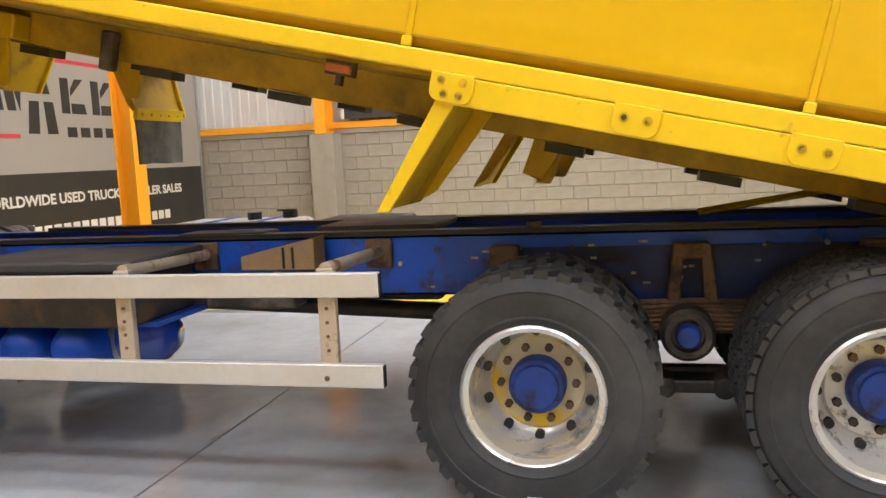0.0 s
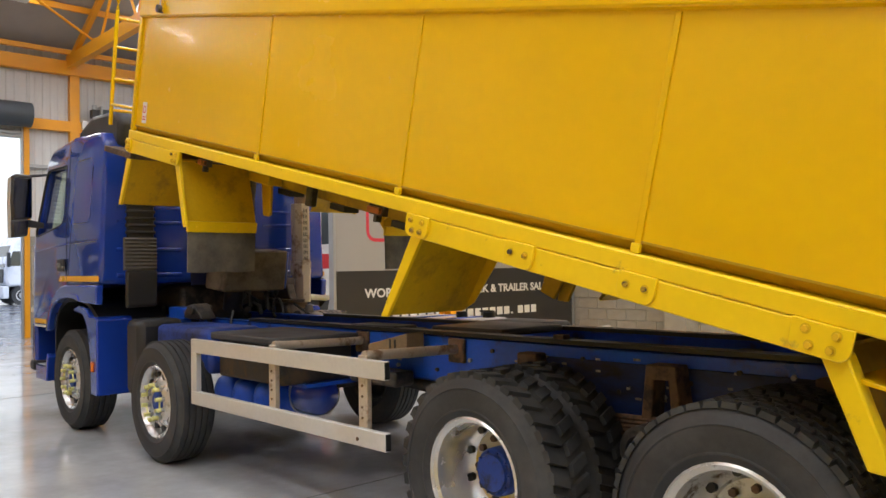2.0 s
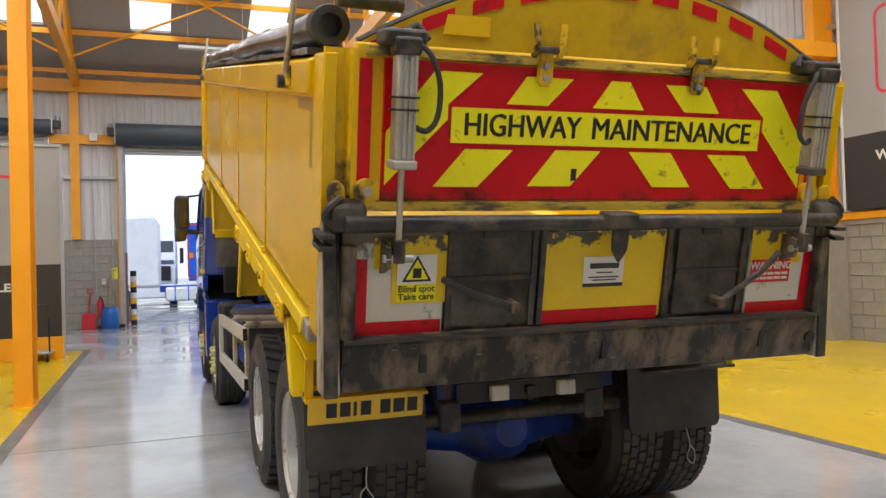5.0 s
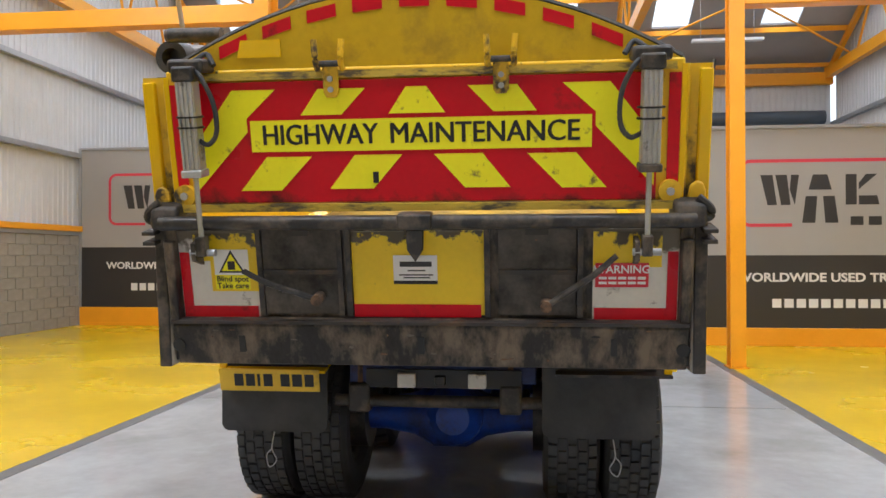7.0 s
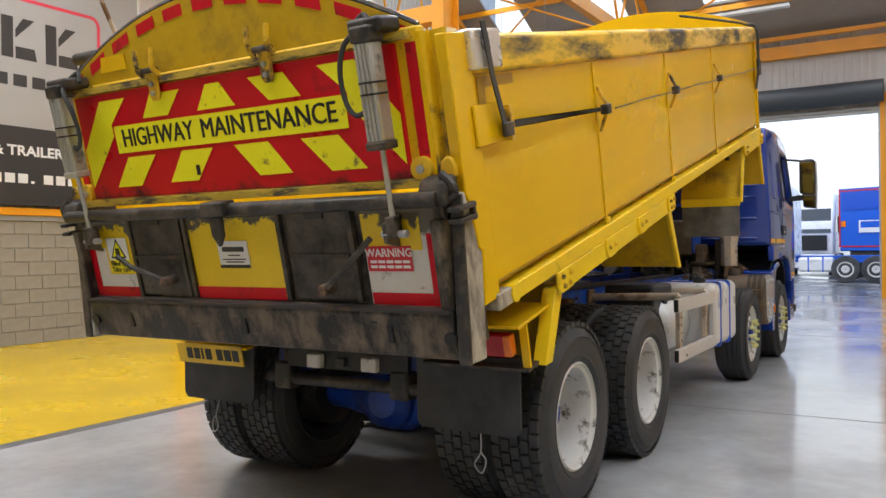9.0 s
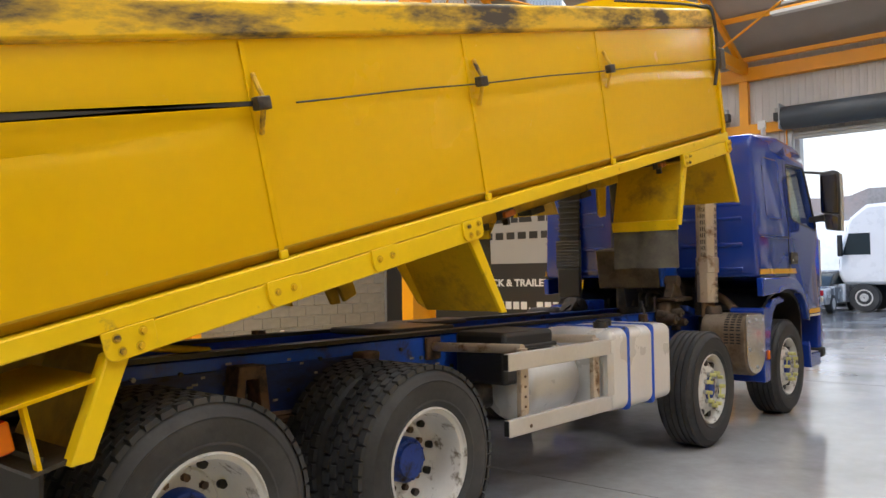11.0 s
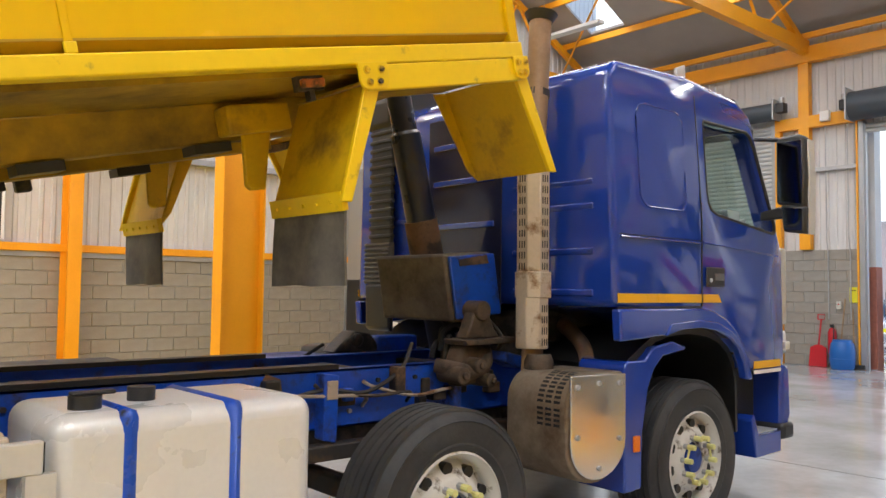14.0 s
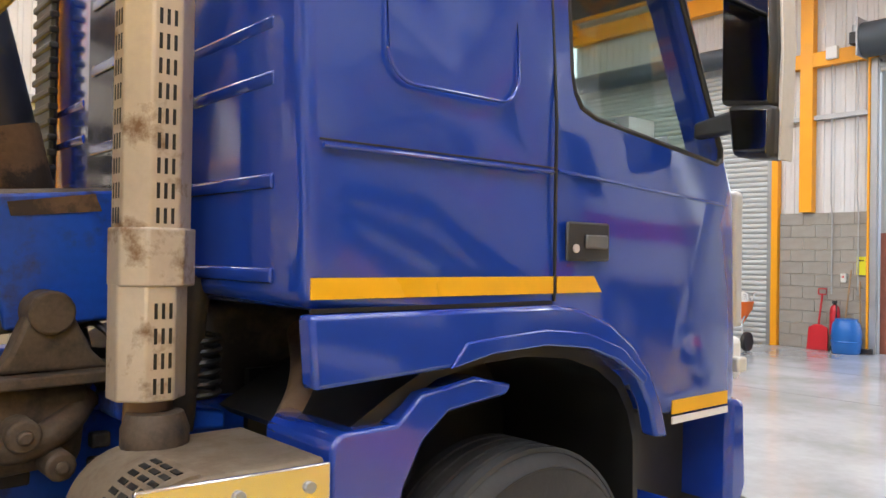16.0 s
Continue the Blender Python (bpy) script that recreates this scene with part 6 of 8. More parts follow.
# ----- near side: rail guard, battery box, air tanks -----
def side_guard(s, x0, x1, posts, front_bar):
    y0, y1 = sorted((s * 1.185, s * 1.225))
    gd = part("side_guard", Geo().box(x0, x1, y0, y1, 0.832, 0.935), ALU, truck, "pale aluminium side guard rail", bevel=0.006)
    part("lower_rail", Geo().box(x0, x1, y0, y1, 0.45, 0.55), ALU, gd, bevel=0.006)
    for x in (x0, x1):
        for za, zb in ((0.838, 0.93), (0.456, 0.545)):
            part("rail_end", Geo().box(x - 0.004, x + 0.004, y0 + 0.004, y1 - 0.004, za, zb), INK, gd)
    if front_bar:
        a, b = sorted((front_bar, front_bar + 0.09))
        part("end_bar", Geo().box(a, b, y0 + 0.002, y1 - 0.002, 0.55, 0.832), ALU, gd)
    for x in posts:
        part("post", Geo().box(x - 0.04, x + 0.04, *sorted((s * 1.15, s * 1.186)), 0.50, 0.95), TAN_STEEL, gd, bevel=0.006)
        part("stay", Geo().cyl((x, s * 1.17, 0.945), (x, s * 0.46, 0.925), 0.03, 12), TAN_STEEL, gd)
        part("stay_foot", Geo().box(x - 0.07, x + 0.07, *sorted((s * 0.43, s * 0.46)), 0.84, 0.99), RUSTY, gd, bevel=0.01)
        for z in (0.6, 0.66, 0.72, 0.78):
            part("bolt", Geo().cyl((x, s * 1.186, z), (x, s * 1.192, z), 0.008, 6), RUSTY, gd)
    part("bolt", Geo().cyl((posts[-1] + 0.0, s * 1.225, 0.49), (posts[-1], s * 1.229, 0.49), 0.012, 8), RUSTY, gd)
    return gd


side_guard(-1, -2.66, -0.355, (-1.57, -0.6), -2.66)
side_guard(1, -1.58, -0.385, (-1.45, -0.6), -1.62)
BLUE_DIRTY = mat("dirty_blue_paint", (0.010, 0.06, 0.42), 0.4, vary=0.25, stain=(0.03, 0.03, 0.04), stain_amount=0.42, stain_scale=2.5, soft=0.14)
bat = part("battery_box", Geo().box(-2.5, -1.62, -1.08, -0.5, 0.66, 0.93), DARK, truck, "dark battery box with grey lid", bevel=0.02)
part("lid", Geo().box(-2.56, -1.56, -1.12, -0.48, 0.93, 0.985), mat("grey_lid_plastic", (0.06, 0.06, 0.062), 0.6, vary=0.15), bat, bevel=0.015)
part("bracket", Geo().box(-2.62, -1.58, -0.92, -0.44, 0.635, 0.66), BLUE, bat)
for x in (-2.33, -2.03, -2.61):
    at = part("air_tank", Geo().lathe([(0.0, -0.04), (0.06, -0.032), (0.105, 0.0), (0.128, 0.05), (0.128, 0.5), (0.0, 0.54)], 24, "y", pose(x, -1.0, 0.53)), STRAP_BLUE, truck, "glossy blue air tank", smooth=60)
    part("drain_valve", Geo().cyl((x, -1.0, 0.37), (x, -1.0, 0.40), 0.012, 8), RUSTY, at)
lt = part("long_air_tank", Geo().lathe([(0.0, -0.36), (0.08, -0.35), (0.135, -0.29), (0.15, -0.24), (0.15, 0.24), (0.135, 0.29), (0.08, 0.35), (0.0, 0.36)], 24, "x", pose(-1.98, -0.70, 0.55)), BLUE_CAB, truck, "blue air tank along the chassis", smooth=60)
part("tank_strap", Geo().lathe([(0.152, -0.02), (0.155, 0.02)], 24, "x", pose(-1.9, -0.70, 0.55)), GALV, lt)
part("valve_block", Geo().box(-1.5, -1.0, -0.62, -0.45, 0.66, 0.76), GRIME, truck, bevel=0.02)
cat = part("wood_chock", Geo().prism([(-1.28, 0.86), (-0.88, 0.86), (-0.88, 1.02), (-1.28, 0.93)], -0.62, -0.47), mat("old_chock_wood", (0.28, 0.19, 0.10), 0.8, vary=0.25, scale=8), truck, "weathered wooden chock block", bevel=0.006)
for x in (-1.05, -1.0):
    part("groove", Geo().box(x, x + 0.012, -0.625, -0.618, 0.87, 0.975), INK, cat)
part("step_tank", Geo().box(-4.2, -3.88, -1.12, -0.7, 0.35, 1.02), BLACK, truck, "black rounded side tank", bevel=0.06)
part("blue_locker", Geo().box(-3.86, -2.85, -0.98, -0.5, 0.62, 0.98), BLUE_DIRTY, truck, "blue locker above the second axle", bevel=0.05)
WING = [(-5.20, 1.095), (-5.05, 1.13), (-4.85, 1.10), (-4.77, 1.03), (-4.60, 1.03), (-4.57, 1.0), (-4.57, 0.30), (-4.73, 0.30), (-4.745, 0.62), (-4.80, 0.86), (-4.86, 0.97), (-4.95, 1.04), (-5.18, 1.065)]
part("front_wing", Geo().prism(WING, -1.235, -0.9), BLUE_CAB, truck, "blue wing behind the front wheel", bevel=0.012)
part("front_wing", Geo().prism(WING, 0.9, 1.235), BLUE_CAB, truck, "blue wing behind the front wheel", bevel=0.012)
for s in (-1, 1):
    part("side_indicator", Geo().box(-4.70, -4.645, *sorted((s * 1.232, s * 1.25)), 0.52, 0.61), AMBER, truck, "amber side indicator", bevel=0.006)

# ----- far side: fuel tanks, toolbox, silencer, exhaust stack -----
tank = part("fuel_tank", Geo().box(-2.57, -1.60, 0.62, 1.215, 0.42, 1.0), SILVER_TANK, truck, "silver fuel tank with two blue straps", bevel=0.07)
tank.modifiers["bevel"].segments = 5
for x in (-2.23, -1.85):
    part("tank_strap", Geo().box(x - 0.035, x + 0.035, 0.60, 1.224, 0.41, 1.01), STRAP_BLUE, tank, "blue painted strap", bevel=0.075)
part("filler_cap", Geo().cyl((-1.98, 0.95, 1.0), (-1.98, 0.95, 1.05), 0.05, 14), BLACK, tank)
part("filler_cap", Geo().cyl((-1.75, 1.05, 0.99), (-1.75, 1.05, 1.045), 0.055, 14), BLACK, tank)
part("cap_lever", Geo().box(-1.85, -1.7, 1.03, 1.07, 1.045, 1.06), BLACK, tank, bevel=0.006)
for i, x in enumerate((-2.2, -1.95)):
    part("tank_bracket", Geo().box(x - 0.03, x + 0.03, 0.43, 0.62, 0.5, 0.95), BLUE, tank)
part("second_tank", Geo().lathe([(0.0, -0.32), (0.2, -0.3), (0.24, -0.24), (0.24, 0.24), (0.2, 0.3), (0.0, 0.32)], 28, "x", pose(-1.22, 0.80, 0.66)), SILVER_TANK, truck, "pale grey round tank", smooth=60)
tb = part("toolbox", Geo().box(-1.33, -0.76, 0.50, 0.92, 0.68, 1.02), BLACK, truck, "black moulded plastic toolbox", bevel=0.03)
part("lid_rim", Geo().box(-1.35, -0.74, 0.49, 0.935, 0.90, 0.93), BLACK, tb, bevel=0.01)
part("latch", Geo().box(-1.09, -0.99, 0.92, 0.945, 0.80, 0.91), INK, tb, bevel=0.008)
part("valve_body", Geo().box(-1.1, -0.5, 0.45, 0.7, 0.5, 0.68), GRIME, truck, bevel=0.04)
SILENCER = mat("browned_silencer_steel", (0.27, 0.215, 0.155), 0.5, metal=0.3, vary=0.2, stain=(0.13, 0.085, 0.05), stain_amount=0.32, stain_scale=3, soft=0.14)
shoulder = [(-4.24 + 0.165 * math.cos(radians(q)), 0.815 + 0.165 * math.sin(radians(q))) for q in range(90, -1, -10)]
belly = [(-4.315 + 0.24 * math.cos(radians(q)), 0.60 - 0.2 * math.sin(radians(q))) for q in range(0, 181, 12)]
sil = part("silencer", Geo().prism([(-4.555, 0.98)] + shoulder + belly, 0.80, 1.232), SILENCER, truck, "heat-stained silencer box with chrome plate", bevel=0.012)
pts = [(-4.56, 0.97), (-4.09, 0.98), (-4.09, 0.62)] + [(-4.325 + 0.235 * math.cos(radians(a)), 0.62 - 0.2 * math.sin(radians(a))) for a in range(15, 180, 15)] + [(-4.56, 0.62)]
part("chrome_plate", Geo().prism(pts, 1.235, 1.25), CHROME, sil, "polished chrome plate", bevel=0.005)
for x, z in ((-4.14, 0.92), (-4.5, 0.92), (-4.14, 0.66), (-4.5, 0.62), (-4.32, 0.93), (-4.32, 0.48)):
    part("bolt", Geo().cyl((x, 1.25, z), (x, 1.26, z), 0.014, 8), GALV, sil)
outer = [(-4.24 + 0.173 * math.cos(radians(q)), 0.815 + 0.173 * math.sin(radians(q))) for q in range(90, -1, -10)] + [(-4.067, 0.69)]
part("vent_shield", Geo().prism(outer + [(-4.077, 0.69)] + shoulder[::-1], 0.99, 1.225), SILENCER, sil, "slotted heat shield over the silencer", smooth=40)
spots = [(-4.24 + 0.175 * math.cos(radians(q)), 0.815 + 0.175 * math.sin(radians(q)), q) for q in range(80, 0, -9)] + [(-4.0655, 0.80 - 0.027 * i, 0) for i in range(4)]
for px, pz, q in spots:
    for k in range(3):
        part("vent_slot", Geo().box(-0.006, 0.0, -0.020, 0.020, -0.007, 0.007), INK, sil, m=pose(px, 1.055 + 0.058 * k, pz, 0, -q, 0))
part("inlet_stub", Geo().lathe([(0.075, 0.95), (0.085, 0.97), (0.085, 1.02), (0.07, 1.06), (0.0, 1.06)], 18, "z", pose(-4.285, 0.85, 0)), BROWN, sil, smooth=50)
stack = part("exhaust_pipe", Geo().tube([(-4.285, 0.8, 0.95), (-4.285, 0.8, 2.2), (-4.31, 0.8, 2.5), (-4.36, 0.78, 3.02)], 0.066, 20), mat("heat_browned_pipe", (0.30, 0.20, 0.125), 0.5, metal=0.3, vary=0.15, stain=(0.16, 0.09, 0.05), stain_amount=0.25, stain_scale=3, soft=0.15), truck, "tan exhaust stack with slotted heat shield", smooth=60)
part("stack_clamp", Geo().cyl((-4.322, 0.79, 2.56), (-4.327, 0.79, 2.60), 0.075, 18), GRIME, stack)
part("stack_tip", Geo().lathe([(0.072, 0.0), (0.1, 0.05), (0.09, 0.055), (0.06, 0.0)], 20, "z", pose(-4.36, 0.78, 3.02, 0, -8, 0)), BLACK, stack)
shield = Geo()
n = 8
ring = [(-4.285 + 0.099 * math.cos(2 * math.pi * (i + 0.5) / n), 0.8 + 0.099 * math.sin(2 * math.pi * (i + 0.5) / n)) for i in range(n)]
shield.prism(ring, 1.52, 2.14, "z")
shield.prism([(p - 0.004 + (0.010 if p > -4.285 else -0.006), q + (0.008 if q > 0.8 else -0.008)) for p, q in ring], 1.38, 1.53, "z")
shield.prism([(p + 0.006, q) for p, q in ring], 1.09, 1.39, "z")
SH = part("heat_shield", shield, TAN_STEEL, stack, "pale slotted heat shield", bevel=0.006)
for z0, rows in ((1.13, 4), (1.56, 9)):
    for r in range(rows):
        z = z0 + 0.063 * r
        for fa in (67.5, -22.5):
            nx, ny = math.cos(radians(fa + 22.5)), math.sin(radians(fa + 22.5))
            for k in (-1, 0, 1):
                m = Matrix.Translation((-4.285, 0.8, z)) @ Matrix.Rotation(radians(fa + 22.5), 4, "Z") @ Matrix.Translation((0.0905, k * 0.019, 0))
                part("slot", Geo().box(-0.006, 0.002, -0.0042, 0.0042, -0.020, 0.020, m), INK, stack)

# ----- cab -----
DARK_MIRROR = mat("mirror_silvering", (0.15, 0.155, 0.16), 0.04, metal=1.0, vary=0.02, rough_vary=0.01)
def carve(geo, cutters, name, bevel_by=0.0):
    """A solid with the cutters taken out of it."""
    me = geo.mesh(name, 0)
    if bevel_by:
        bm = bmesh.new()
        bm.from_mesh(me)
        bmesh.ops.bevel(bm, geom=bm.edges[:], offset=bevel_by, segments=3, affect="EDGES", profile=0.5)
        bm.to_mesh(me)
        bm.free()
    ob = new("tmp_solid", me)
    tmp = []
    for c in cutters:
        k = new("tmp_cutter", c.mesh("cut", 0))
        md = ob.modifiers.new("cut", "BOOLEAN")
        md.operation, md.object, md.solver = "DIFFERENCE", k, "EXACT"
        tmp.append(k)
    bpy.context.view_layer.update()
    out = bpy.data.meshes.new_from_object(ob.evaluated_get(bpy.context.evaluated_depsgraph_get()))
    for o in (ob, *tmp):
        bpy.data.objects.remove(o)
    out.name = name
    out.polygons.foreach_set("use_smooth", [True] * len(out.polygons))
    out.set_sharp_from_angle(angle=radians(32))
    return out


PROFILE = [(-4.49, 1.335), (-4.47, 2.66), (-4.56, 2.76), (-5.3, 2.80), (-5.93, 2.75), (-6.10, 2.66), (-6.46, 1.72), (-6.48, 1.2), (-6.48, 0.9), (-6.0, 0.9), (-5.9, 1.0), (-4.95, 1.29)]
INNER = [(-4.56, 1.41), (-4.54, 2.62), (-5.93, 2.65), (-6.37, 1.70), (-6.40, 1.25)]
SIDE_WINDOW = [(-5.47, 2.53), (-6.02, 2.535), (-6.08, 2.51), (-6.13, 2.43), (-6.345, 1.90), (-6.345, 1.86), (-6.31, 1.84), (-5.57, 1.925), (-5.50, 1.95), (-5.465, 2.0), (-5.455, 2.06), (-5.455, 2.51)]
ARCH = [(-4.92, 1.165), (-5.08, 1.195), (-5.3, 1.205), (-5.5, 1.185), (-5.66, 1.135), (-5.78, 1.06), (-5.85, 0.96), (-5.885, 0.85)]
cutters = [Geo().prism(INNER, -1.15, 1.15), Geo().prism(SIDE_WINDOW, -1.4, 1.4),
           Geo().prism([(-5.96, 2.62), (-6.30, 2.62), (-6.6, 1.80), (-6.36, 1.80)], -1.08, 1.08),
           Geo().prism([(-4.3, 0.3), (-4.3, 1.155)] + ARCH + [(-5.88, 0.3)], -1.4, 1.4)]
shell = carve(Geo().prism(PROFILE, -1.24, 1.24), cutters, "cab", 0.045)


def lean_in(me):
    for v in me.vertices:
        if v.co.z > 1.9:
            v.co.y *= 1 - 0.055 * (v.co.z - 1.9)


lean_in(shell)
cab = part("cab", shell, BLUE_CAB, truck, "glossy dark blue sleeper cab")


def cab_part(name, geo, mat_, label="", bevel=0.0, parent=None):
    ob = part(name, geo, mat_, parent or cab, label, bevel)
    lean_in(ob.data)
    return ob


for s in (-1, 1):
    def so(a, b):
        return sorted((s * a, s * b))
    g = cab_part("side_window", Geo().prism(SIDE_WINDOW, *so(1.19, 1.195)), GLASS, "green-tinted side glass")
    g.visible_shadow = False
    rim = Geo()
    for a, b in zip(SIDE_WINDOW, SIDE_WINDOW[1:] + SIDE_WINDOW[:1]):
        rim.cyl((a[0], s * 1.232, a[1]), (b[0], s * 1.232, b[1]), 0.012, 8)
    cab_part("window_seal", rim, INK)
    # door shut lines, waist crease, pressed panel
    for z0, z1 in ((1.335, 1.9), (1.9, 2.68)):
        cab_part("door_gap", Geo().box(-5.376, -5.367, *so(1.236, 1.2425), z0, z1), INK)
    cab_part("waist_gap", Geo().box(-5.367, -4.52, *so(1.236, 1.2415), 1.744, 1.749), INK)
    cab_part("waist_bead", Geo().cyl((-5.36, s * 1.239, 1.733), (-4.53, s * 1.239, 1.733), 0.0065, 8), BLUE_CAB)
    cab_part("waist_crease", Geo().prism([(-6.38, 1.68), (-5.38, 1.735), (-5.38, 1.745), (-6.38, 1.69)], *so(1.236, 1.244)), BLUE_CAB, bevel=0.002)
    pan = [(cx_ + 0.085 * math.cos(radians(a0 + 15 * i)), cz_ + 0.085 * math.sin(radians(a0 + 15 * i))) for cx_, cz_, a0 in ((-4.81, 2.45, 0), (-5.125, 2.45, 90), (-5.125, 2.005, 180), (-4.81, 2.005, 270)) for i in range(7)]
    cab_part("panel_bead", Geo().tube([(p, s * 1.2375, q) for p, q in pan + pan[:2]], 0.0055, 8), BLUE_CAB, "pressed panel outline")
    cab_part("amber_stripe", Geo().prism([(-4.50, 1.36), (-5.362, 1.36), (-5.362, 1.412), (-4.50, 1.412)], *so(1.238, 1.2435)), STRIPE)
    cab_part("amber_stripe", Geo().prism([(-5.38, 1.36), (-5.60, 1.36), (-5.56, 1.412), (-5.38, 1.412)], *so(1.238, 1.2435)), STRIPE)
    cab_part("amber_stripe", Geo().prism([(-6.02, 0.91), (-6.40, 0.91), (-6.40, 0.96), (-6.02, 0.96)], *so(1.238, 1.2435)), STRIPE)
    cab_part("sill_strip", Geo().box(-6.40, -6.02, *so(1.238, 1.245), 0.875, 0.90), WHITE_INK)
    hd = cab_part("door_handle", Geo().box(-5.63, -5.42, *so(1.235, 1.252), 1.46, 1.585), BLACK, "black door handle", 0.012)
    part("handle_grip", Geo().box(-5.61, -5.50, *so(1.25, 1.262), 1.50, 1.545), mat("grey_grip", (0.12, 0.12, 0.12), 0.35) if s < 0 else bpy.data.materials["grey_grip"], cab, bevel=0.01)
    part("door_lock", Geo().cyl((-5.455, s * 1.25, 1.50), (-5.455, s * 1.258, 1.50), 0.014, 10), ALLOY, cab)
    # wheel-arch flare and dark liner
    band = [(-4.485, 1.325), (-5.34, 1.325), (-5.47, 1.31), (-5.62, 1.26), (-5.75, 1.18), (-5.85, 1.08), (-5.92, 0.96), (-5.96, 0.84)]
    cab_part("arch_flare", Geo().prism(band + [(-5.885, 0.85)] + ARCH[-2::-1] + [(-4.50, 1.145)], *so(1.20, 1.268)), BLUE_CAB, "blue flared wheel-arch band", bevel=0.014)
    lip = [(-4.98, 1.235), (-5.3, 1.255), (-5.5, 1.235), (-5.68, 1.175), (-5.82, 1.07)]
    cab_part("arch_lip", Geo().prism(lip + [(-5.80, 1.045)] + ARCH[4::-1], *so(1.262, 1.276)), BLUE_CAB, bevel=0.006)
    cab_part("band_gap", Geo().box(-5.36, -4.50, *so(1.236, 1.2425), 1.327, 1.338), INK)
    full = [(-4.6, 1.0), (-4.78, 1.10)] + ARCH + [(-5.89, 0.5)]
    inner = [(-5.33 + (p + 5.33) * 0.95, 0.4 + (q - 0.4) * 0.95) for p, q in full]
    part("arch_liner", Geo().prism(full + inner[::-1], *so(0.55, 1.19)), INK, cab, "black wheel-arch liner")
    part("arch_wall", Geo().box(-6.0, -4.7, *so(0.52, 0.55), 0.35, 1.1), INK, cab)
    # steps and bumper corner
    part("step_box", Geo().prism([(-6.50, 0.88), (-6.04, 0.88), (-6.0, 0.62), (-6.06, 0.28), (-6.50, 0.28)], *so(0.86, 1.0)), BLACK, cab, bevel=0.02)
    part("step_tread", Geo().prism([(-6.44, 0.30), (-6.08, 0.30), (-6.03, 0.56), (-6.06, 0.60), (-6.12, 0.46), (-6.44, 0.46)], *so(0.98, 1.225)), BLUE_CAB, cab, bevel=0.012)
    part("step_plate", Geo().box(-6.40, -6.13, *so(1.05, 1.215), 0.461, 0.468), ALU, cab)
    part("bumper_end", Geo().prism([(-6.60, 0.9), (-6.48, 0.92), (-6.47, 0.46), (-6.56, 0.44), (-6.62, 0.55)], *so(0.85, 1.215)), BLUE_CAB, cab, bevel=0.03)
    part("bumper_foot", Geo().box(-6.63, -6.46, *so(0.9, 1.235), 0.38, 0.50), BLACK, cab, bevel=0.03)
    part("headlamp", Geo().box(-6.60, -6.48, *so(0.85, 1.2), 0.98, 1.16), WHITE_INK, cab, "clear headlamp", bevel=0.03)
    part("corner_lamp", Geo().box(-6.56, -6.49, *so(1.19, 1.24), 1.02, 1.08), WHITE_DIRTY, cab, bevel=0.01)
    part("corner_trim", Geo().box(-6.53, -6.455, *so(1.19, 1.235), 1.2, 1.75), ALU, cab, bevel=0.02)
    # mirrors
    mi = 0.0 if s < 0 else -0.015
    ma, mb = 1.335 - mi, 1.53 - mi
    part("mirror", Geo().prism([(s * ma, 2.03), (s * mb, 2.0), (s * (mb + 0.012), 2.2), (s * mb, 2.47), (s * (mb - 0.04), 2.50), (s * (ma + 0.02), 2.49), (s * ma, 2.46)], -6.24, -6.13, "x"), BLACK, cab, "large black door mirror", bevel=0.02)
    part("lower_mirror", Geo().prism([(s * (ma + 0.05), 1.84), (s * (mb + 0.005), 1.82), (s * (mb + 0.01), 2.01), (s * (ma + 0.03), 2.025)], -6.25, -6.12, "x"), BLACK, cab, "small black wide-angle mirror", bevel=0.022)
    part("mirror_edge", Geo().prism([(s * (mb + 0.004), 1.82), (s * (mb + 0.014), 1.82), (s * (mb + 0.022), 2.2), (s * (mb + 0.012), 2.46), (s * (mb + 0.004), 2.46)], -6.26, -6.17, "x"), ALU, cab, "pale outer mirror shell", bevel=0.003)
    part("mirror_glass", Geo().prism([(s * (ma + 0.012), 2.045), (s * (mb - 0.012), 2.02), (s * (mb - 0.008), 2.2), (s * (mb - 0.016), 2.455), (s * (ma + 0.014), 2.45)], -6.131, -6.125, "x"), DARK_MIRROR, cab, "mirror glass", bevel=0.002)
    part("mirror_glass", Geo().prism([(s * (ma + 0.065), 1.855), (s * (mb - 0.012), 1.84), (s * (mb - 0.008), 1.99), (s * (ma + 0.048), 2.005)], -6.121, -6.115, "x"), DARK_MIRROR, cab, "mirror glass", bevel=0.002)
    part("mirror_arm", Geo().prism([(s * 1.17, 2.52), (s * 1.17, 2.495), (s * 1.36, 2.465), (s * 1.40, 2.48), (s * 1.34, 2.50)], -6.21, -6.17, "x"), BLACK, cab, bevel=0.012)
    part("mirror_arm", Geo().prism([(s * 1.20, 1.99), (s * 1.20, 1.93), (s * 1.38, 1.94), (s * 1.40, 2.0), (s * 1.34, 2.02)], -6.25, -6.20, "x"), BLACK, cab, bevel=0.012)
    # seats
    seat = part("seat", Geo().box(-5.55, -5.05, *so(0.28, 0.82), 1.4, 1.55), BLACK, cab, bevel=0.05)
    part("seat_back", Geo().prism([(-5.1, 1.5), (-4.95, 1.5), (-4.78, 2.2), (-4.92, 2.22)], *so(0.3, 0.8)), BLACK, cab, bevel=0.04)
part("down_pipe", Geo().hose([(-4.64, 0.92, 1.0), (-4.72, 0.84, 1.05), (-4.82, 0.70, 1.12), (-4.92, 0.5, 1.2)], 0.05, 12), bpy.data.materials["heat_browned_pipe"], cab, "brown exhaust pipe under the cab", smooth=60)
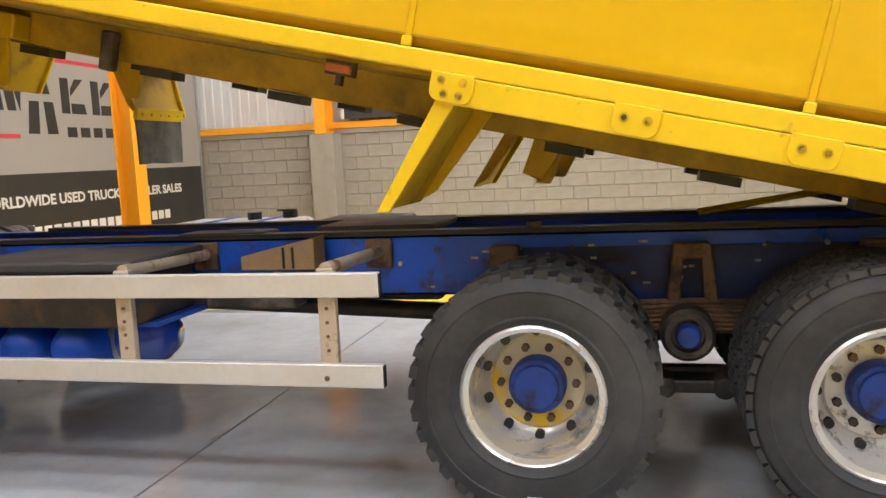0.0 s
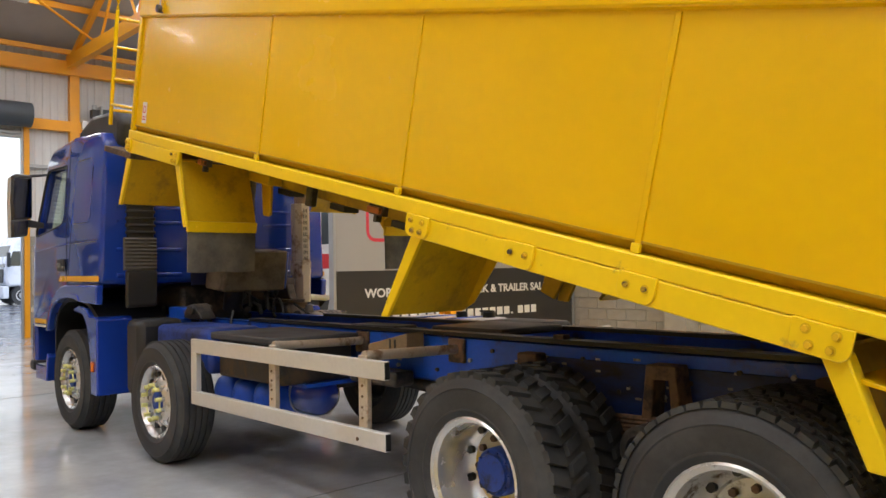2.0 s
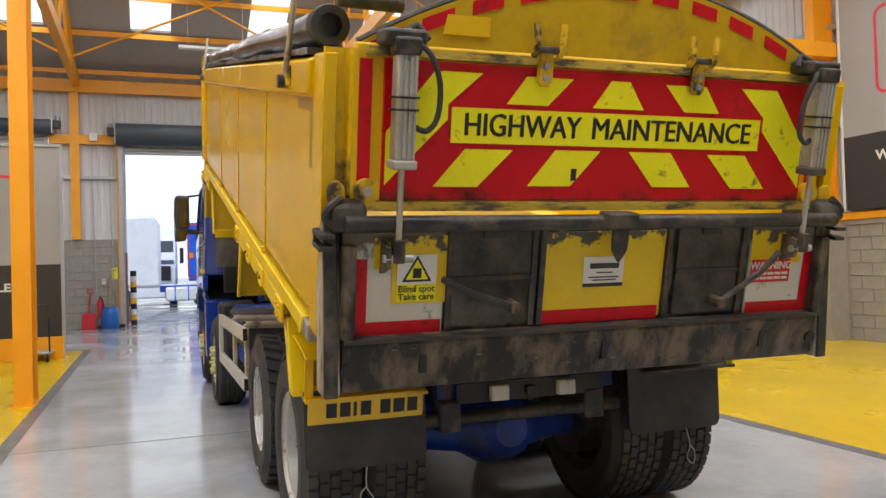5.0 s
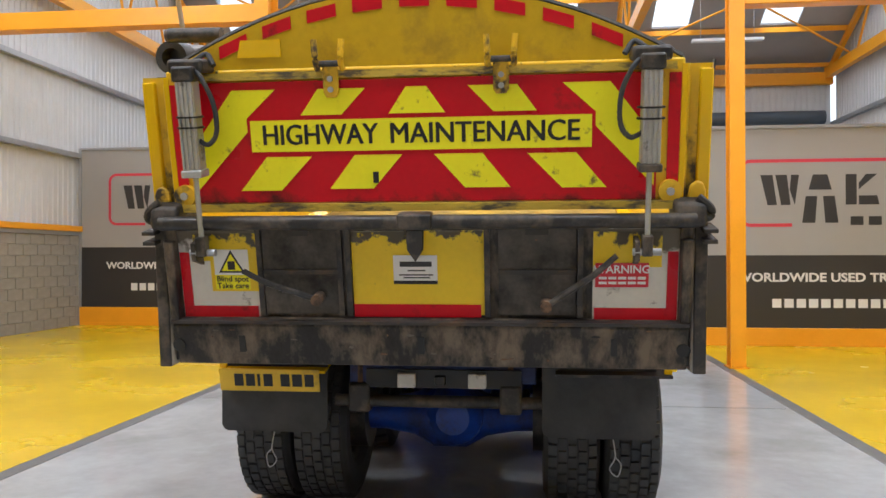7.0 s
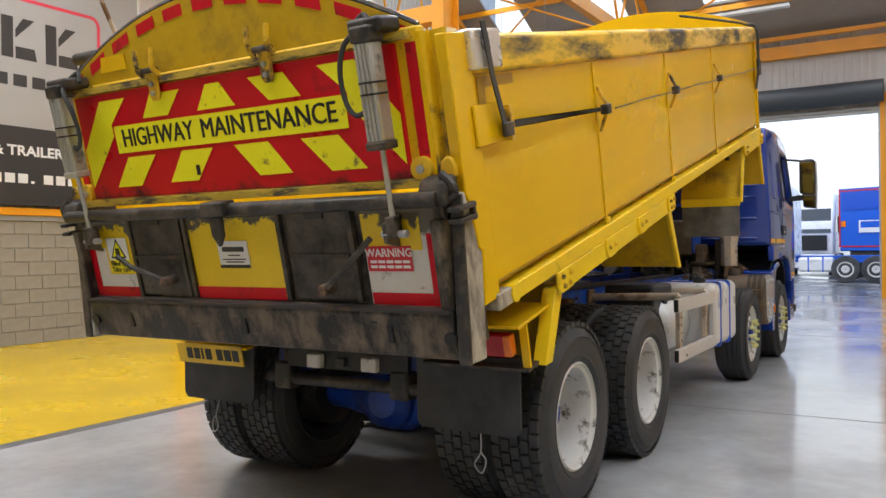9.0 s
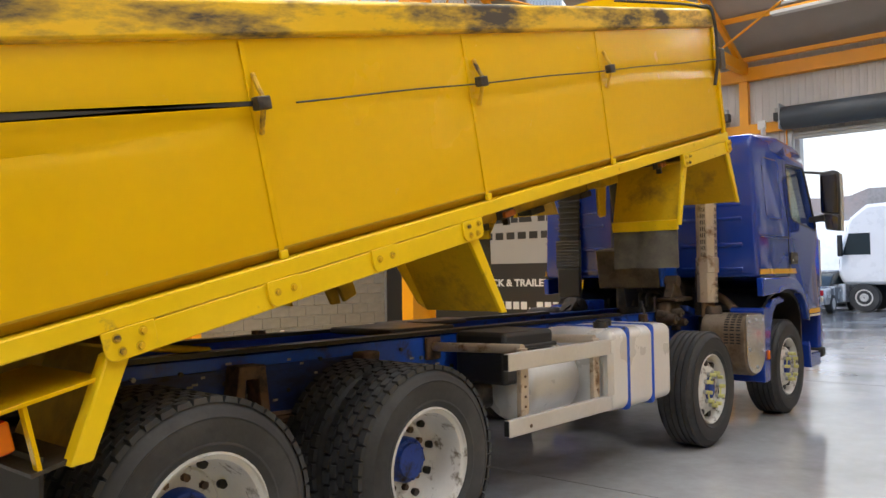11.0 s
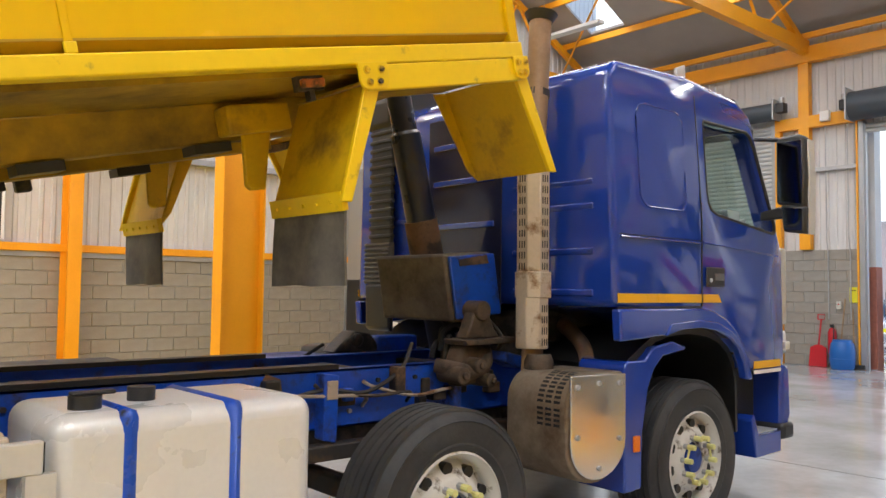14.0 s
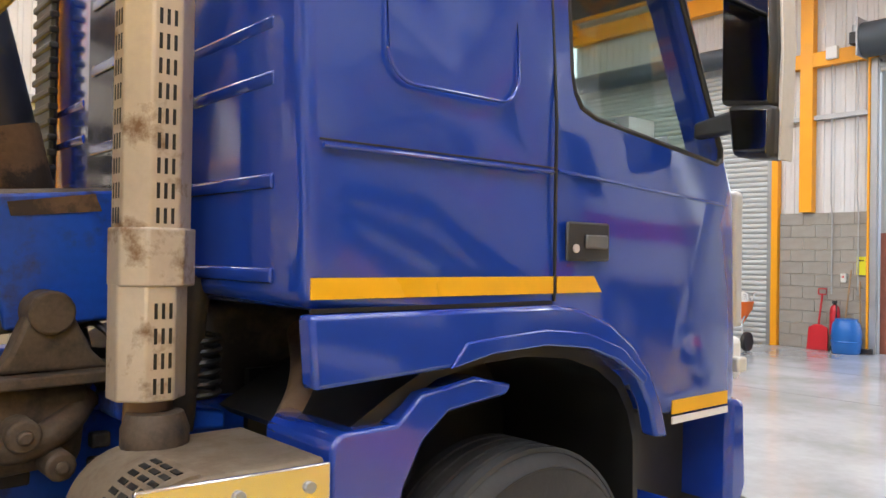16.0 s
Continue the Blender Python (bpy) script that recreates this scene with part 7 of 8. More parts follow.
for i in range(6):
    part("spring_coil", Geo().tube([(-4.52 + 0.05 * math.cos(radians(30 * k)), 0.60 + 0.05 * math.sin(radians(30 * k)), 1.04 + 0.032 * (i + k / 12)) for k in range(13)], 0.010, 6), INK, cab)
part("windscreen", Geo().prism([(-6.085, 2.63), (-6.09, 2.63), (-6.43, 1.79), (-6.425, 1.79)], -1.06, 1.06), GLASS, cab, "tinted windscreen").visible_shadow = False
part("dashboard", Geo().prism([(-6.33, 1.3), (-5.85, 1.3), (-5.85, 1.75), (-6.0, 1.86), (-6.33, 1.80)], -1.1, 1.1), BLACK, cab, bevel=0.03)
part("steering_wheel", Geo().tube([(-5.72 + 0.1 * math.cos(a), 0.62 + 0.22 * math.sin(a), 1.97 - 0.17 * math.cos(a)) for a in [2 * math.pi * i / 20 for i in range(21)]], 0.016, 6), BLACK, cab, "black steering wheel")
part("steering_column", Geo().cyl((-5.74, 0.55, 1.92), (-5.95, 0.55, 1.7), 0.03, 8), BLACK, cab)
part("papers", Geo().box(-6.06, -5.9, 1.06, 1.12, 1.84, 1.99).prism([(-6.2, 1.84), (-6.08, 1.84), (-6.1, 1.93), (-6.18, 1.95)], 1.05, 1.10), WHITE_INK, cab)
part("front_panel", Geo().box(-6.52, -6.46, -1.1, 1.1, 0.95, 1.7), BLACK, cab, bevel=0.02)
part("bumper", Geo().box(-6.66, -6.44, -1.0, 1.0, 0.32, 0.92), BLUE_CAB, cab, bevel=0.04)
part("sun_visor", Geo().prism([(-6.03, 2.79), (-6.08, 2.77), (-6.32, 2.60), (-6.31, 2.55), (-6.08, 2.68)], -1.1, 1.1), BLACK, cab, "smoked sun visor", bevel=0.008)
part("roof_beacon_bar", Geo().box(-5.85, -5.72, 0.55, 0.95, 2.80, 2.88), GALV, cab, bevel=0.01)
part("beacon_plate", Geo().prism([(-5.72, 2.78), (-5.62, 2.78), (-5.60, 2.96), (-5.70, 3.0)], 0.9, 0.92), ALU, cab)
part("roof_horn", Geo().cyl((-5.95, 0.4, 2.83), (-5.5, 0.4, 2.83), 0.04, 12), ALLOY, cab)
# pressed ribs on the cab's back wall
for s in (-1, 1):
    for z in (2.56, 2.42, 2.28, 2.06, 1.92, 1.66, 1.42):
        part("back_rib", Geo().prism([(-4.49, z - 0.03), (-4.480, z - 0.024), (-4.476, z - 0.014), (-4.476, z + 0.008), (-4.49, z + 0.016)], *sorted((s * 0.45, s * 1.08))), BLUE_CAB, cab, bevel=0.008)
part("back_panel", Geo().box(-4.478, -4.468, -0.36, 0.36, 1.3, 2.6), mat("dark_glossy_panel", (0.015, 0.018, 0.05), 0.12, vary=0.1), cab, "dark glossy centre panel", bevel=0.006)
for z in (1.55, 1.85, 2.15, 2.4):
    part("back_rib", Geo().box(-4.47, -4.458, -0.30, 0.30, z - 0.02, z + 0.02), BLUE_CAB, cab, bevel=0.006)
# black air intake on the near side
DUSTY = mat("dusty_rubber", (0.13, 0.12, 0.105), 0.75, vary=0.2)
intake = part("air_intake", Geo().prism([(-5.55, 2.72), (-4.41, 2.62), (-4.40, 2.86), (-4.5, 2.97), (-5.1, 3.0), (-5.45, 2.9)], -1.08, -0.72), BLACK, truck, "black air intake with ribbed duct behind the cab", bevel=0.05)
part("duct", Geo().box(-4.462, -4.43, -1.0, -0.74, 1.74, 2.7), BLACK, intake, bevel=0.04)
for i in range(9):
    z = 1.46 + 0.034 * i
    part("bellows_fold", Geo().prism([(-4.455, z), (-4.415, z), (-4.395, z + 0.017), (-4.415, z + 0.033), (-4.455, z + 0.033)], -1.03, -0.73), DUSTY, intake)
for i in range(14):
    z = 1.80 + 0.065 * i
    part("duct_rib", Geo().box(-4.46, -4.42, -1.01, -0.73, z, z + 0.03), BLACK, intake, bevel=0.008)
part("lower_duct", Geo().prism([(-4.455, 1.46), (-4.40, 1.46), (-4.41, 1.12), (-4.455, 1.10)], -1.02, -0.72), BLACK, intake, bevel=0.03)

# ---------- things in the hall ----------
def barrel(m):
    b = thing("plastic_barrel", "blue plastic barrel standing by the block pier", "barrel", m=m)
    blue = mat("blue_plastic", (0.012, 0.12, 0.42), 0.4, vary=0.08)
    part("drum", Geo().lathe([(0.0, 0.0), (0.2, 0.0), (0.225, 0.03), (0.24, 0.2), (0.235, 0.26), (0.245, 0.3), (0.24, 0.4), (0.225, 0.5), (0.19, 0.56), (0.0, 0.57)], 24, "z"), blue, b, smooth=50)
    part("lid", Geo().lathe([(0.0, 0.60), (0.18, 0.60), (0.185, 0.56), (0.0, 0.55)], 20, "z"), blue, b)
    part("hoop", Geo().lathe([(0.243, 0.195), (0.25, 0.21), (0.243, 0.225)], 24, "z"), blue, b)


barrel(pose(WX + 0.3, -2.95, FLOOR))
TOOL_RED = mat("red_plastic", (0.50, 0.012, 0.02), 0.45, vary=0.08)
WOOD = mat("tool_wood", (0.32, 0.2, 0.1), 0.7, vary=0.2, scale=8)
sv = thing("snow_shovel", "red plastic shovel leaning on the block pier", "shovel", m=pose(WX + 0.17, -3.5, FLOOR, 0, -6, 0))
part("blade", Geo().prism([(-0.19, 0.0), (0.19, 0.0), (0.17, 0.4), (0.06, 0.46), (-0.06, 0.46), (-0.17, 0.4)], 0.0, 0.03, "x"), TOOL_RED, sv, bevel=0.01)
part("shaft", Geo().cyl((0.015, 0, 0.42), (0.015, 0.04, 1.0), 0.018, 8), TOOL_RED, sv)
part("grip", Geo().tube([(0.015, -0.03, 1.0), (0.015, -0.03, 1.1), (0.015, 0.11, 1.1), (0.015, 0.11, 1.0), (0.015, -0.03, 1.0)], 0.014, 6), TOOL_RED, sv)
fe = thing("fire_extinguisher", "red fire extinguisher by the block pier", "fire extinguisher", m=pose(WX + 0.17, -3.2, FLOOR))
part("cylinder", Geo().lathe([(0.0, 0.3), (0.08, 0.3), (0.085, 0.34), (0.085, 0.72), (0.06, 0.8), (0.02, 0.84), (0.0, 0.84)], 16, "z"), TOOL_RED, fe, smooth=60)
part("bracket", Geo().box(-0.12, -0.08, -0.05, 0.05, 0.0, 0.6), GALV, fe)
part("valve", Geo().box(-0.02, 0.05, -0.03, 0.03, 0.84, 0.9), INK, fe)
part("hose", Geo().hose([(0.02, 0.02, 0.86), (0.1, 0.07, 0.75), (0.1, 0.06, 0.5)], 0.012, 6), INK, fe)
for k, (x, y, t, lean_by) in enumerate(((WX + 0.15, -2.77, 1.25, 3), (WX + 0.2, -3.07, 1.45, -4), (WX + 0.15, 2.85, 1.35, 4))):
    br = thing("broom", "wooden broom leaning on the block pier", "broom", "brooms", pose(x, y, FLOOR, lean_by, -5, 0))
    part("handle", Geo().cyl((0, 0, 0.08), (0, 0, t), 0.014, 8), WOOD, br)
    part("head", Geo().box(-0.03, 0.03, -0.2, 0.2, 0.0, 0.09), INK, br, bevel=0.01)
for y in (-2.83, 3.22):
    nb = thing("notice", "small yellow notice on the block pier", "notice", "yellow notices", pose(WX + 0.004, y, 1.42))
    part("card", Geo().box(0.0, 0.008, -0.075, 0.075, -0.16, 0.16), mat("notice_yellow", (0.75, 0.72, 0.02), 0.5, vary=0.04), nb)
    part("bar", Geo().box(0.008, 0.010, -0.05, 0.05, 0.08, 0.1), SIGN_DARK, nb)
    sw = thing("switch_box", "small white switch box on the block pier", "switch", "switch boxes", pose(WX + 0.004, y - 0.28, 1.2))
    part("box", Geo().box(0.0, 0.06, -0.05, 0.05, -0.08, 0.08), WHITE_DIRTY, sw, bevel=0.008)
    part("button", Geo().cyl((0.06, 0, 0.02), (0.07, 0, 0.02), 0.018, 10), TOOL_RED, sw)
for y in (-3.35, -2.9, 3.3):
    tk = thing("cable_conduit", "grey cable conduit on the front wall", "conduit", "conduits", pose(WX, y, 0))
    part("pipe", Geo().tube([(0.03, 0, 5.3), (0.03, 0.0, 2.6), (0.06, 0.04, 2.3), (0.06, 0.04, 0.9)], 0.014, 6), GALV, tk)
ctl = thing("motor_isolator", "small white isolator box on the orange rail", "switch", m=pose(WX + 0.1, -3.3, 5.16))
part("box", Geo().box(0.0, 0.1, -0.1, 0.1, -0.06, 0.16), WHITE_INK, ctl, bevel=0.01)
ctl2 = thing("motor_isolator", "small white isolator box on the orange rail", "switch", m=pose(WX + 0.1, 3.25, 5.16))
part("box", Geo().box(0.0, 0.1, -0.1, 0.1, -0.06, 0.16), WHITE_INK, ctl2, bevel=0.01)
# orange spreader cart and a low trolley
ct = thing("salt_spreader", "orange hopper cart with small black wheels", "hand cart", m=pose(-16.7, -4.4, FLOOR))
ORPL = mat("orange_plastic", (0.75, 0.14, 0.01), 0.45, vary=0.06)
part("hopper", Geo().lathe([(0.0, 0.42), (0.12, 0.45), (0.28, 0.72), (0.31, 0.86), (0.3, 0.86), (0.1, 0.5)], 20, "z"), ORPL, ct)
part("frame", Geo().tube([(0.2, -0.25, 0.16), (0.15, -0.2, 0.5), (-0.3, -0.2, 1.0), (-0.3, 0.2, 1.0), (0.15, 0.2, 0.5), (0.2, 0.25, 0.16)], 0.015, 6), GALV, ct)
for y in (-0.27, 0.27):
    part("wheel", Geo().lathe([(0.0, -0.04), (0.16, -0.04), (0.17, 0.0), (0.16, 0.04), (0.0, 0.04)], 20, "y", pose(0.1, y, 0.17)), INK, ct)
part("load_bag", Geo().lathe([(0.0, 0.8), (0.24, 0.82), (0.22, 0.98), (0.1, 1.05), (0.0, 1.05)], 14, "z"), WHITE_DIRTY, ct, smooth=60)
for px, py, tn in ((-10.2, 3.05, 0), (-9.7, -3.75, 0)):
    tr = thing("flat_trolley", "low steel trolley with a tall push handle", "trolley", "trolleys", pose(px, py, FLOOR))
    part("deck", Geo().box(-0.35, 0.35, -0.22, 0.22, 0.14, 0.18), GALV, tr, bevel=0.01)
    part("push_handle", Geo().tube([(0.33, -0.2, 0.18), (0.36, -0.2, 1.0), (0.36, 0.2, 1.0), (0.33, 0.2, 0.18)], 0.016, 8), GRIME, tr)
    for a in (-0.28, 0.28):
        for b in (-0.16, 0.16):
            part("castor", Geo().lathe([(0.0, -0.02), (0.065, -0.02), (0.07, 0.0), (0.065, 0.02), (0.0, 0.02)], 14, "y", pose(a, b, 0.07)), INK, tr)
            part("castor_fork", Geo().box(a - 0.02, a + 0.02, b - 0.03, b + 0.03, 0.08, 0.145), GALV, tr)
bx = thing("cleaning_machine", "white and red floor cleaning bundle on the trolley side", "cleaning machine", m=pose(-11.0, 3.75, FLOOR + 0.004))
part("body", Geo().box(-0.4, 0.4, -0.45, 0.35, 0.02, 0.22), INK, bx, bevel=0.05)
part("cover", Geo().lathe([(0.0, 0.42), (0.25, 0.40), (0.42, 0.3), (0.45, 0.2), (0.0, 0.2)], 18, "z"), WHITE_DIRTY, bx, smooth=60)
part("bag", Geo().lathe([(0.0, 0.38), (0.16, 0.36), (0.22, 0.28), (0.0, 0.25)], 14, "z", pose(0.1, -0.3, 0.05)), TOOL_RED, bx, smooth=60)

# ---------- the yard ----------
GY = FLOOR - 0.02
YBLUE = mat("trailer_blue", (0.01, 0.10, 0.55), 0.4, vary=0.06)
YWHITE = mat("lorry_white", (0.75, 0.76, 0.78), 0.3, vary=0.03)
TYRE = RUBBER


def yard_wheel(parent, x, y, r, w, outward=-1):
    ob = part("wheel", Geo().lathe([(0.0, -w), (r * 0.55, -w), (r * 0.6, -w * 0.8), (r * 0.95, -w), (r, -w * 0.7), (r, w * 0.7), (r * 0.95, w), (0.0, w)], 24, "x", pose(x, y, r)), TYRE, parent, smooth=40)
    part("rim", Geo().lathe([(0.0, 0.0), (r * 0.25, 0.02), (r * 0.3, -0.03), (r * 0.55, 0.0), (r * 0.55, -0.02)], 20, "x", pose(x + w + 0.01, y, r)), ALU, ob)


# blue curtain trailer seen from behind, standing across the doorway
tr = thing("curtain_trailer", "blue curtain-sided trailer with closed rear doors", "trailer", m=pose(-31.1, 0.87, GY, 0, 0, -24))
part("box_body", Geo().box(-10.0, 0.0, -1.27, 1.27, 1.15, 3.75), YBLUE, tr, bevel=0.02)
for s in (-1, 1):
    part("curtain_hem", Geo().box(-9.95, -0.05, *sorted((s * 1.27, s * 1.29)), 1.12, 1.24), GALV, tr)
    part("curtain_track", Geo().box(-9.95, -0.05, *sorted((s * 1.27, s * 1.285)), 3.66, 3.74), mat("track_blue", (0.008, 0.06, 0.36), 0.4, vary=0.06), tr)
    for k in range(9):
        part("curtain_strap", Geo().box(-9.4 + 1.08 * k, -9.36 + 1.08 * k, *sorted((s * 1.27, s * 1.283)), 1.24, 3.66), YBLUE, tr, bevel=0.004)
for y in (-1.27, 0.0, 1.27):
    part("red_trim", Geo().box(0.0, 0.02, y - 0.03 - (0.0 if y < 1 else 0.05), y + 0.03, 1.3, 3.75), TOOL_RED, tr) if y else None
part("red_trim", Geo().box(0.0, 0.02, -1.2, 1.2, 1.3, 1.36), TOOL_RED, tr)
part("red_trim", Geo().box(0.0, 0.02, -1.2, 1.2, 3.62, 3.68), TOOL_RED, tr)
part("door_panel", Geo().box(0.0, 0.025, -1.15, 1.15, 2.85, 3.58), mat("darker_blue", (0.008, 0.07, 0.45), 0.4, vary=0.05), tr)
part("rear_card", Geo().box(0.025, 0.04, -0.45, 0.5, 1.9, 2.4), WHITE_INK, tr)
part("card_block", Geo().box(0.04, 0.045, -0.38, 0.43, 2.1, 2.36), YBLUE, tr)
for y in (-1.1, 1.0):
    part("tail_panel", Geo().box(0.02, 0.035, y - 0.1, y + 0.1, 2.15, 2.4), AMBER, tr)
part("under_frame", Geo().box(-9.0, -0.1, -0.9, 0.9, 0.95, 1.25), DARK, tr)
for x in (-1.2, -2.5, -3.8):
    for s in (-1, 1):
        part("wheel", Geo().lathe([(0.0, -0.14), (0.3, -0.12), (0.32, -0.16), (0.49, -0.15), (0.51, -0.1), (0.51, 0.15), (0.0, 0.15)], 24, "y", pose(x, s * 1.05, 0.51, 0, 0, 0 if s < 0 else 180)), RUBBER, tr, smooth=40)
        part("rim", Geo().lathe([(0.0, -0.13), (0.1, -0.17), (0.14, -0.135), (0.29, -0.145), (0.3, -0.165)], 20, "y", pose(x, s * 1.055, 0.51, 0, 0, 0 if s < 0 else 180)), ALU, tr)
    part("axle", Geo().cyl((x, -1.0, 0.51), (x, 1.0, 0.51), 0.06, 10), DARK, tr)
    part("axle_hanger", Geo().box(x - 0.1, x + 0.1, -0.6, 0.6, 0.51, 0.96), DARK, tr)
for s in (-1, 1):
    part("landing_leg", Geo().box(-7.2, -7.05, s * 0.75 - 0.07, s * 0.75 + 0.07, 0.0, 0.96), GALV, tr)

def white_truck(m, label, frame_mat=DARK, axles=(0.35, -3.2)):
    t = thing("white_tractor_unit", label, "truck", "white trucks", m)
    part("cab", Geo().prism([(-1.25, 0.95), (1.0, 0.95), (1.15, 1.3), (1.1, 2.2), (0.75, 3.3), (0.2, 3.75), (-1.0, 3.8), (-1.25, 3.4)], -1.22, 1.22), YWHITE, t, bevel=0.12)
    part("windscreen", Geo().prism([(1.13, 1.95), (1.15, 1.95), (0.86, 3.05), (0.84, 3.05)], -1.05, 1.05), mat("dark_glass", (0.02, 0.03, 0.035), 0.08, vary=0.05), t)
    for s in (-1, 1):
        part("door_glass", Geo().prism([(0.1, 2.0), (1.0, 2.0), (0.78, 2.75), (0.1, 2.75)], *sorted((s * 1.215, s * 1.228))), bpy.data.materials["dark_glass"], t)
        part("mirror", Geo().box(0.95, 1.1, *sorted((s * 1.32, s * 1.5)), 1.95, 2.7), INK, t, bevel=0.03)
        part("tank", Geo().box(-2.6, -1.4, *sorted((s * 0.6, s * 1.2)), 0.4, 0.95), SILVER_TANK, t, bevel=0.08)
        for x in axles:
            part("wheel", Geo().lathe([(0.0, -0.15), (0.3, -0.13), (0.32, -0.16), (0.48, -0.15), (0.5, -0.1), (0.5, 0.15), (0.0, 0.15)], 24, "y", pose(x, s * 1.05, 0.5, 0, 0, 0 if s < 0 else 180)), TYRE, t, smooth=40)
            part("rim", Geo().lathe([(0.0, -0.14), (0.12, -0.16), (0.16, -0.12), (0.29, -0.135)], 20, "y", pose(x, s * 1.055, 0.5, 0, 0, 0 if s < 0 else 180)), ALU, t)
        for x in (-2.25, -1.75):
            part("tank_strap", Geo().box(x - 0.04, x + 0.04, *sorted((s * 0.59, s * 1.21)), 0.39, 0.96), YBLUE, t, bevel=0.085)
    part("bumper", Geo().box(0.95, 1.25, -1.2, 1.2, 0.35, 0.98), YWHITE, t, bevel=0.06)
    part("grille", Geo().box(1.16, 1.19, -0.9, 0.9, 1.15, 1.85), INK, t)
    part("chassis", Geo().box(-4.2, -1.2, -0.42, 0.42, 0.75, 1.0), frame_mat, t)
    return t


white_truck(pose(-28.3, -2.75, GY, 0, 0, -90), "white tractor unit with blue frame parked across the yard", YBLUE, (0.35, -3.0, -4.0))
white_truck(pose(-35.0, -1.9, GY, 0, 0, 0), "white tractor unit parked in the yard facing the hall")
white_truck(pose(-41.0, -8.2, GY, 0, 0, 180), "white tractor unit seen from behind in the yard")
white_truck(pose(-38.5, -6.9, GY, 0, 0, 180), "white tractor unit in the yard beside parked cars")
white_truck(pose(-42.6, 8.4, GY, 0, 0, -90), "white tractor unit parked beyond the blue trailer")
wt = white_truck(pose(-9.45, 5.75, FLOOR), "white tractor unit with red band parked behind the hoarding")
for s in (-1, 1):
    part("red_band", Geo().box(-1.2, 1.05, *sorted((s * 1.22, s * 1.232)), 1.55, 1.82), TOOL_RED, wt, "red painted band")


def car(m, paint, label):
    c = thing("car", label, "car", "parked cars", m)
    low = [(-2.1, 0.3), (2.1, 0.3), (2.2, 0.55), (2.1, 0.8), (1.2, 0.92), (-1.6, 0.95), (-2.15, 0.85), (-2.2, 0.5)]
    part("body", Geo().prism(low, -0.87, 0.87), paint, c, bevel=0.06)
    top = [(-1.75, 0.92), (1.2, 0.9), (0.45, 1.4), (-1.0, 1.43)]
    part("cabin", Geo().prism(top, -0.74, 0.74), bpy.data.materials["dark_glass"], c, bevel=0.05)
    part("roof", Geo().box(-1.0, 0.42, -0.70, 0.70, 1.40, 1.45), paint, c, bevel=0.02)
    for s in (-1, 1):
        part("tail_light", Geo().box(2.12, 2.2, *sorted((s * 0.45, s * 0.8)), 0.62, 0.8), TAIL_RED, c, bevel=0.02)
        for x in (-1.35, 1.35):
            part("wheel", Geo().lathe([(0.0, -0.1), (0.31, -0.1), (0.32, 0.0), (0.31, 0.1), (0.0, 0.1)], 20, "y", pose(x, s * 0.80, 0.32)), TYRE, c)
            part("rim", Geo().lathe([(0.0, -0.105), (0.2, -0.105)], 16, "y", pose(x, s * 0.80, 0.32, 0, 0, 0 if s < 0 else 180)), ALU, c)
    part("rear_plate", Geo().box(2.19, 2.21, -0.26, 0.26, 0.5, 0.6), CHEV_YELLOW, c)
    part("bumper", Geo().box(2.1, 2.24, -0.8, 0.8, 0.3, 0.5), paint, c, bevel=0.04)


car(pose(-33.2, -5.5, GY), mat("dark_blue_car_paint", (0.05, 0.06, 0.085), 0.2, vary=0.04, coat=0.6), "dark saloon car parked outside the doorway")
car(pose(-27.2, -4.65, GY), mat("silver_car_paint", (0.45, 0.47, 0.5), 0.25, metal=0.4, vary=0.04, coat=0.6), "silver saloon car parked outside the doorway")
bo = thing("bollard", "black, yellow and white striped bollard outside the doorway", "bollard", m=pose(-18.75, -2.36, FLOOR))
for i in range(10):
    part("band", Geo().lathe([(0.0 if i == 0 else 0.085, 0.158 * i), (0.085, 0.158 * i), (0.085, 0.158 * (i + 1)), (0.0, 0.158 * (i + 1))], 16, "z"), (INK, STRIPE, WHITE_INK)[i % 3], bo)
BRICK = mat("red_brick", (0.36, 0.13, 0.09), 0.85, vary=0.25, scale=12, bump=0.4)
pier = built("door_pier", Geo().box(-18.74, -18.42, -2.95, -2.50, FLOOR - 0.05, 2.0), BRICK, "red brick outer door pier")
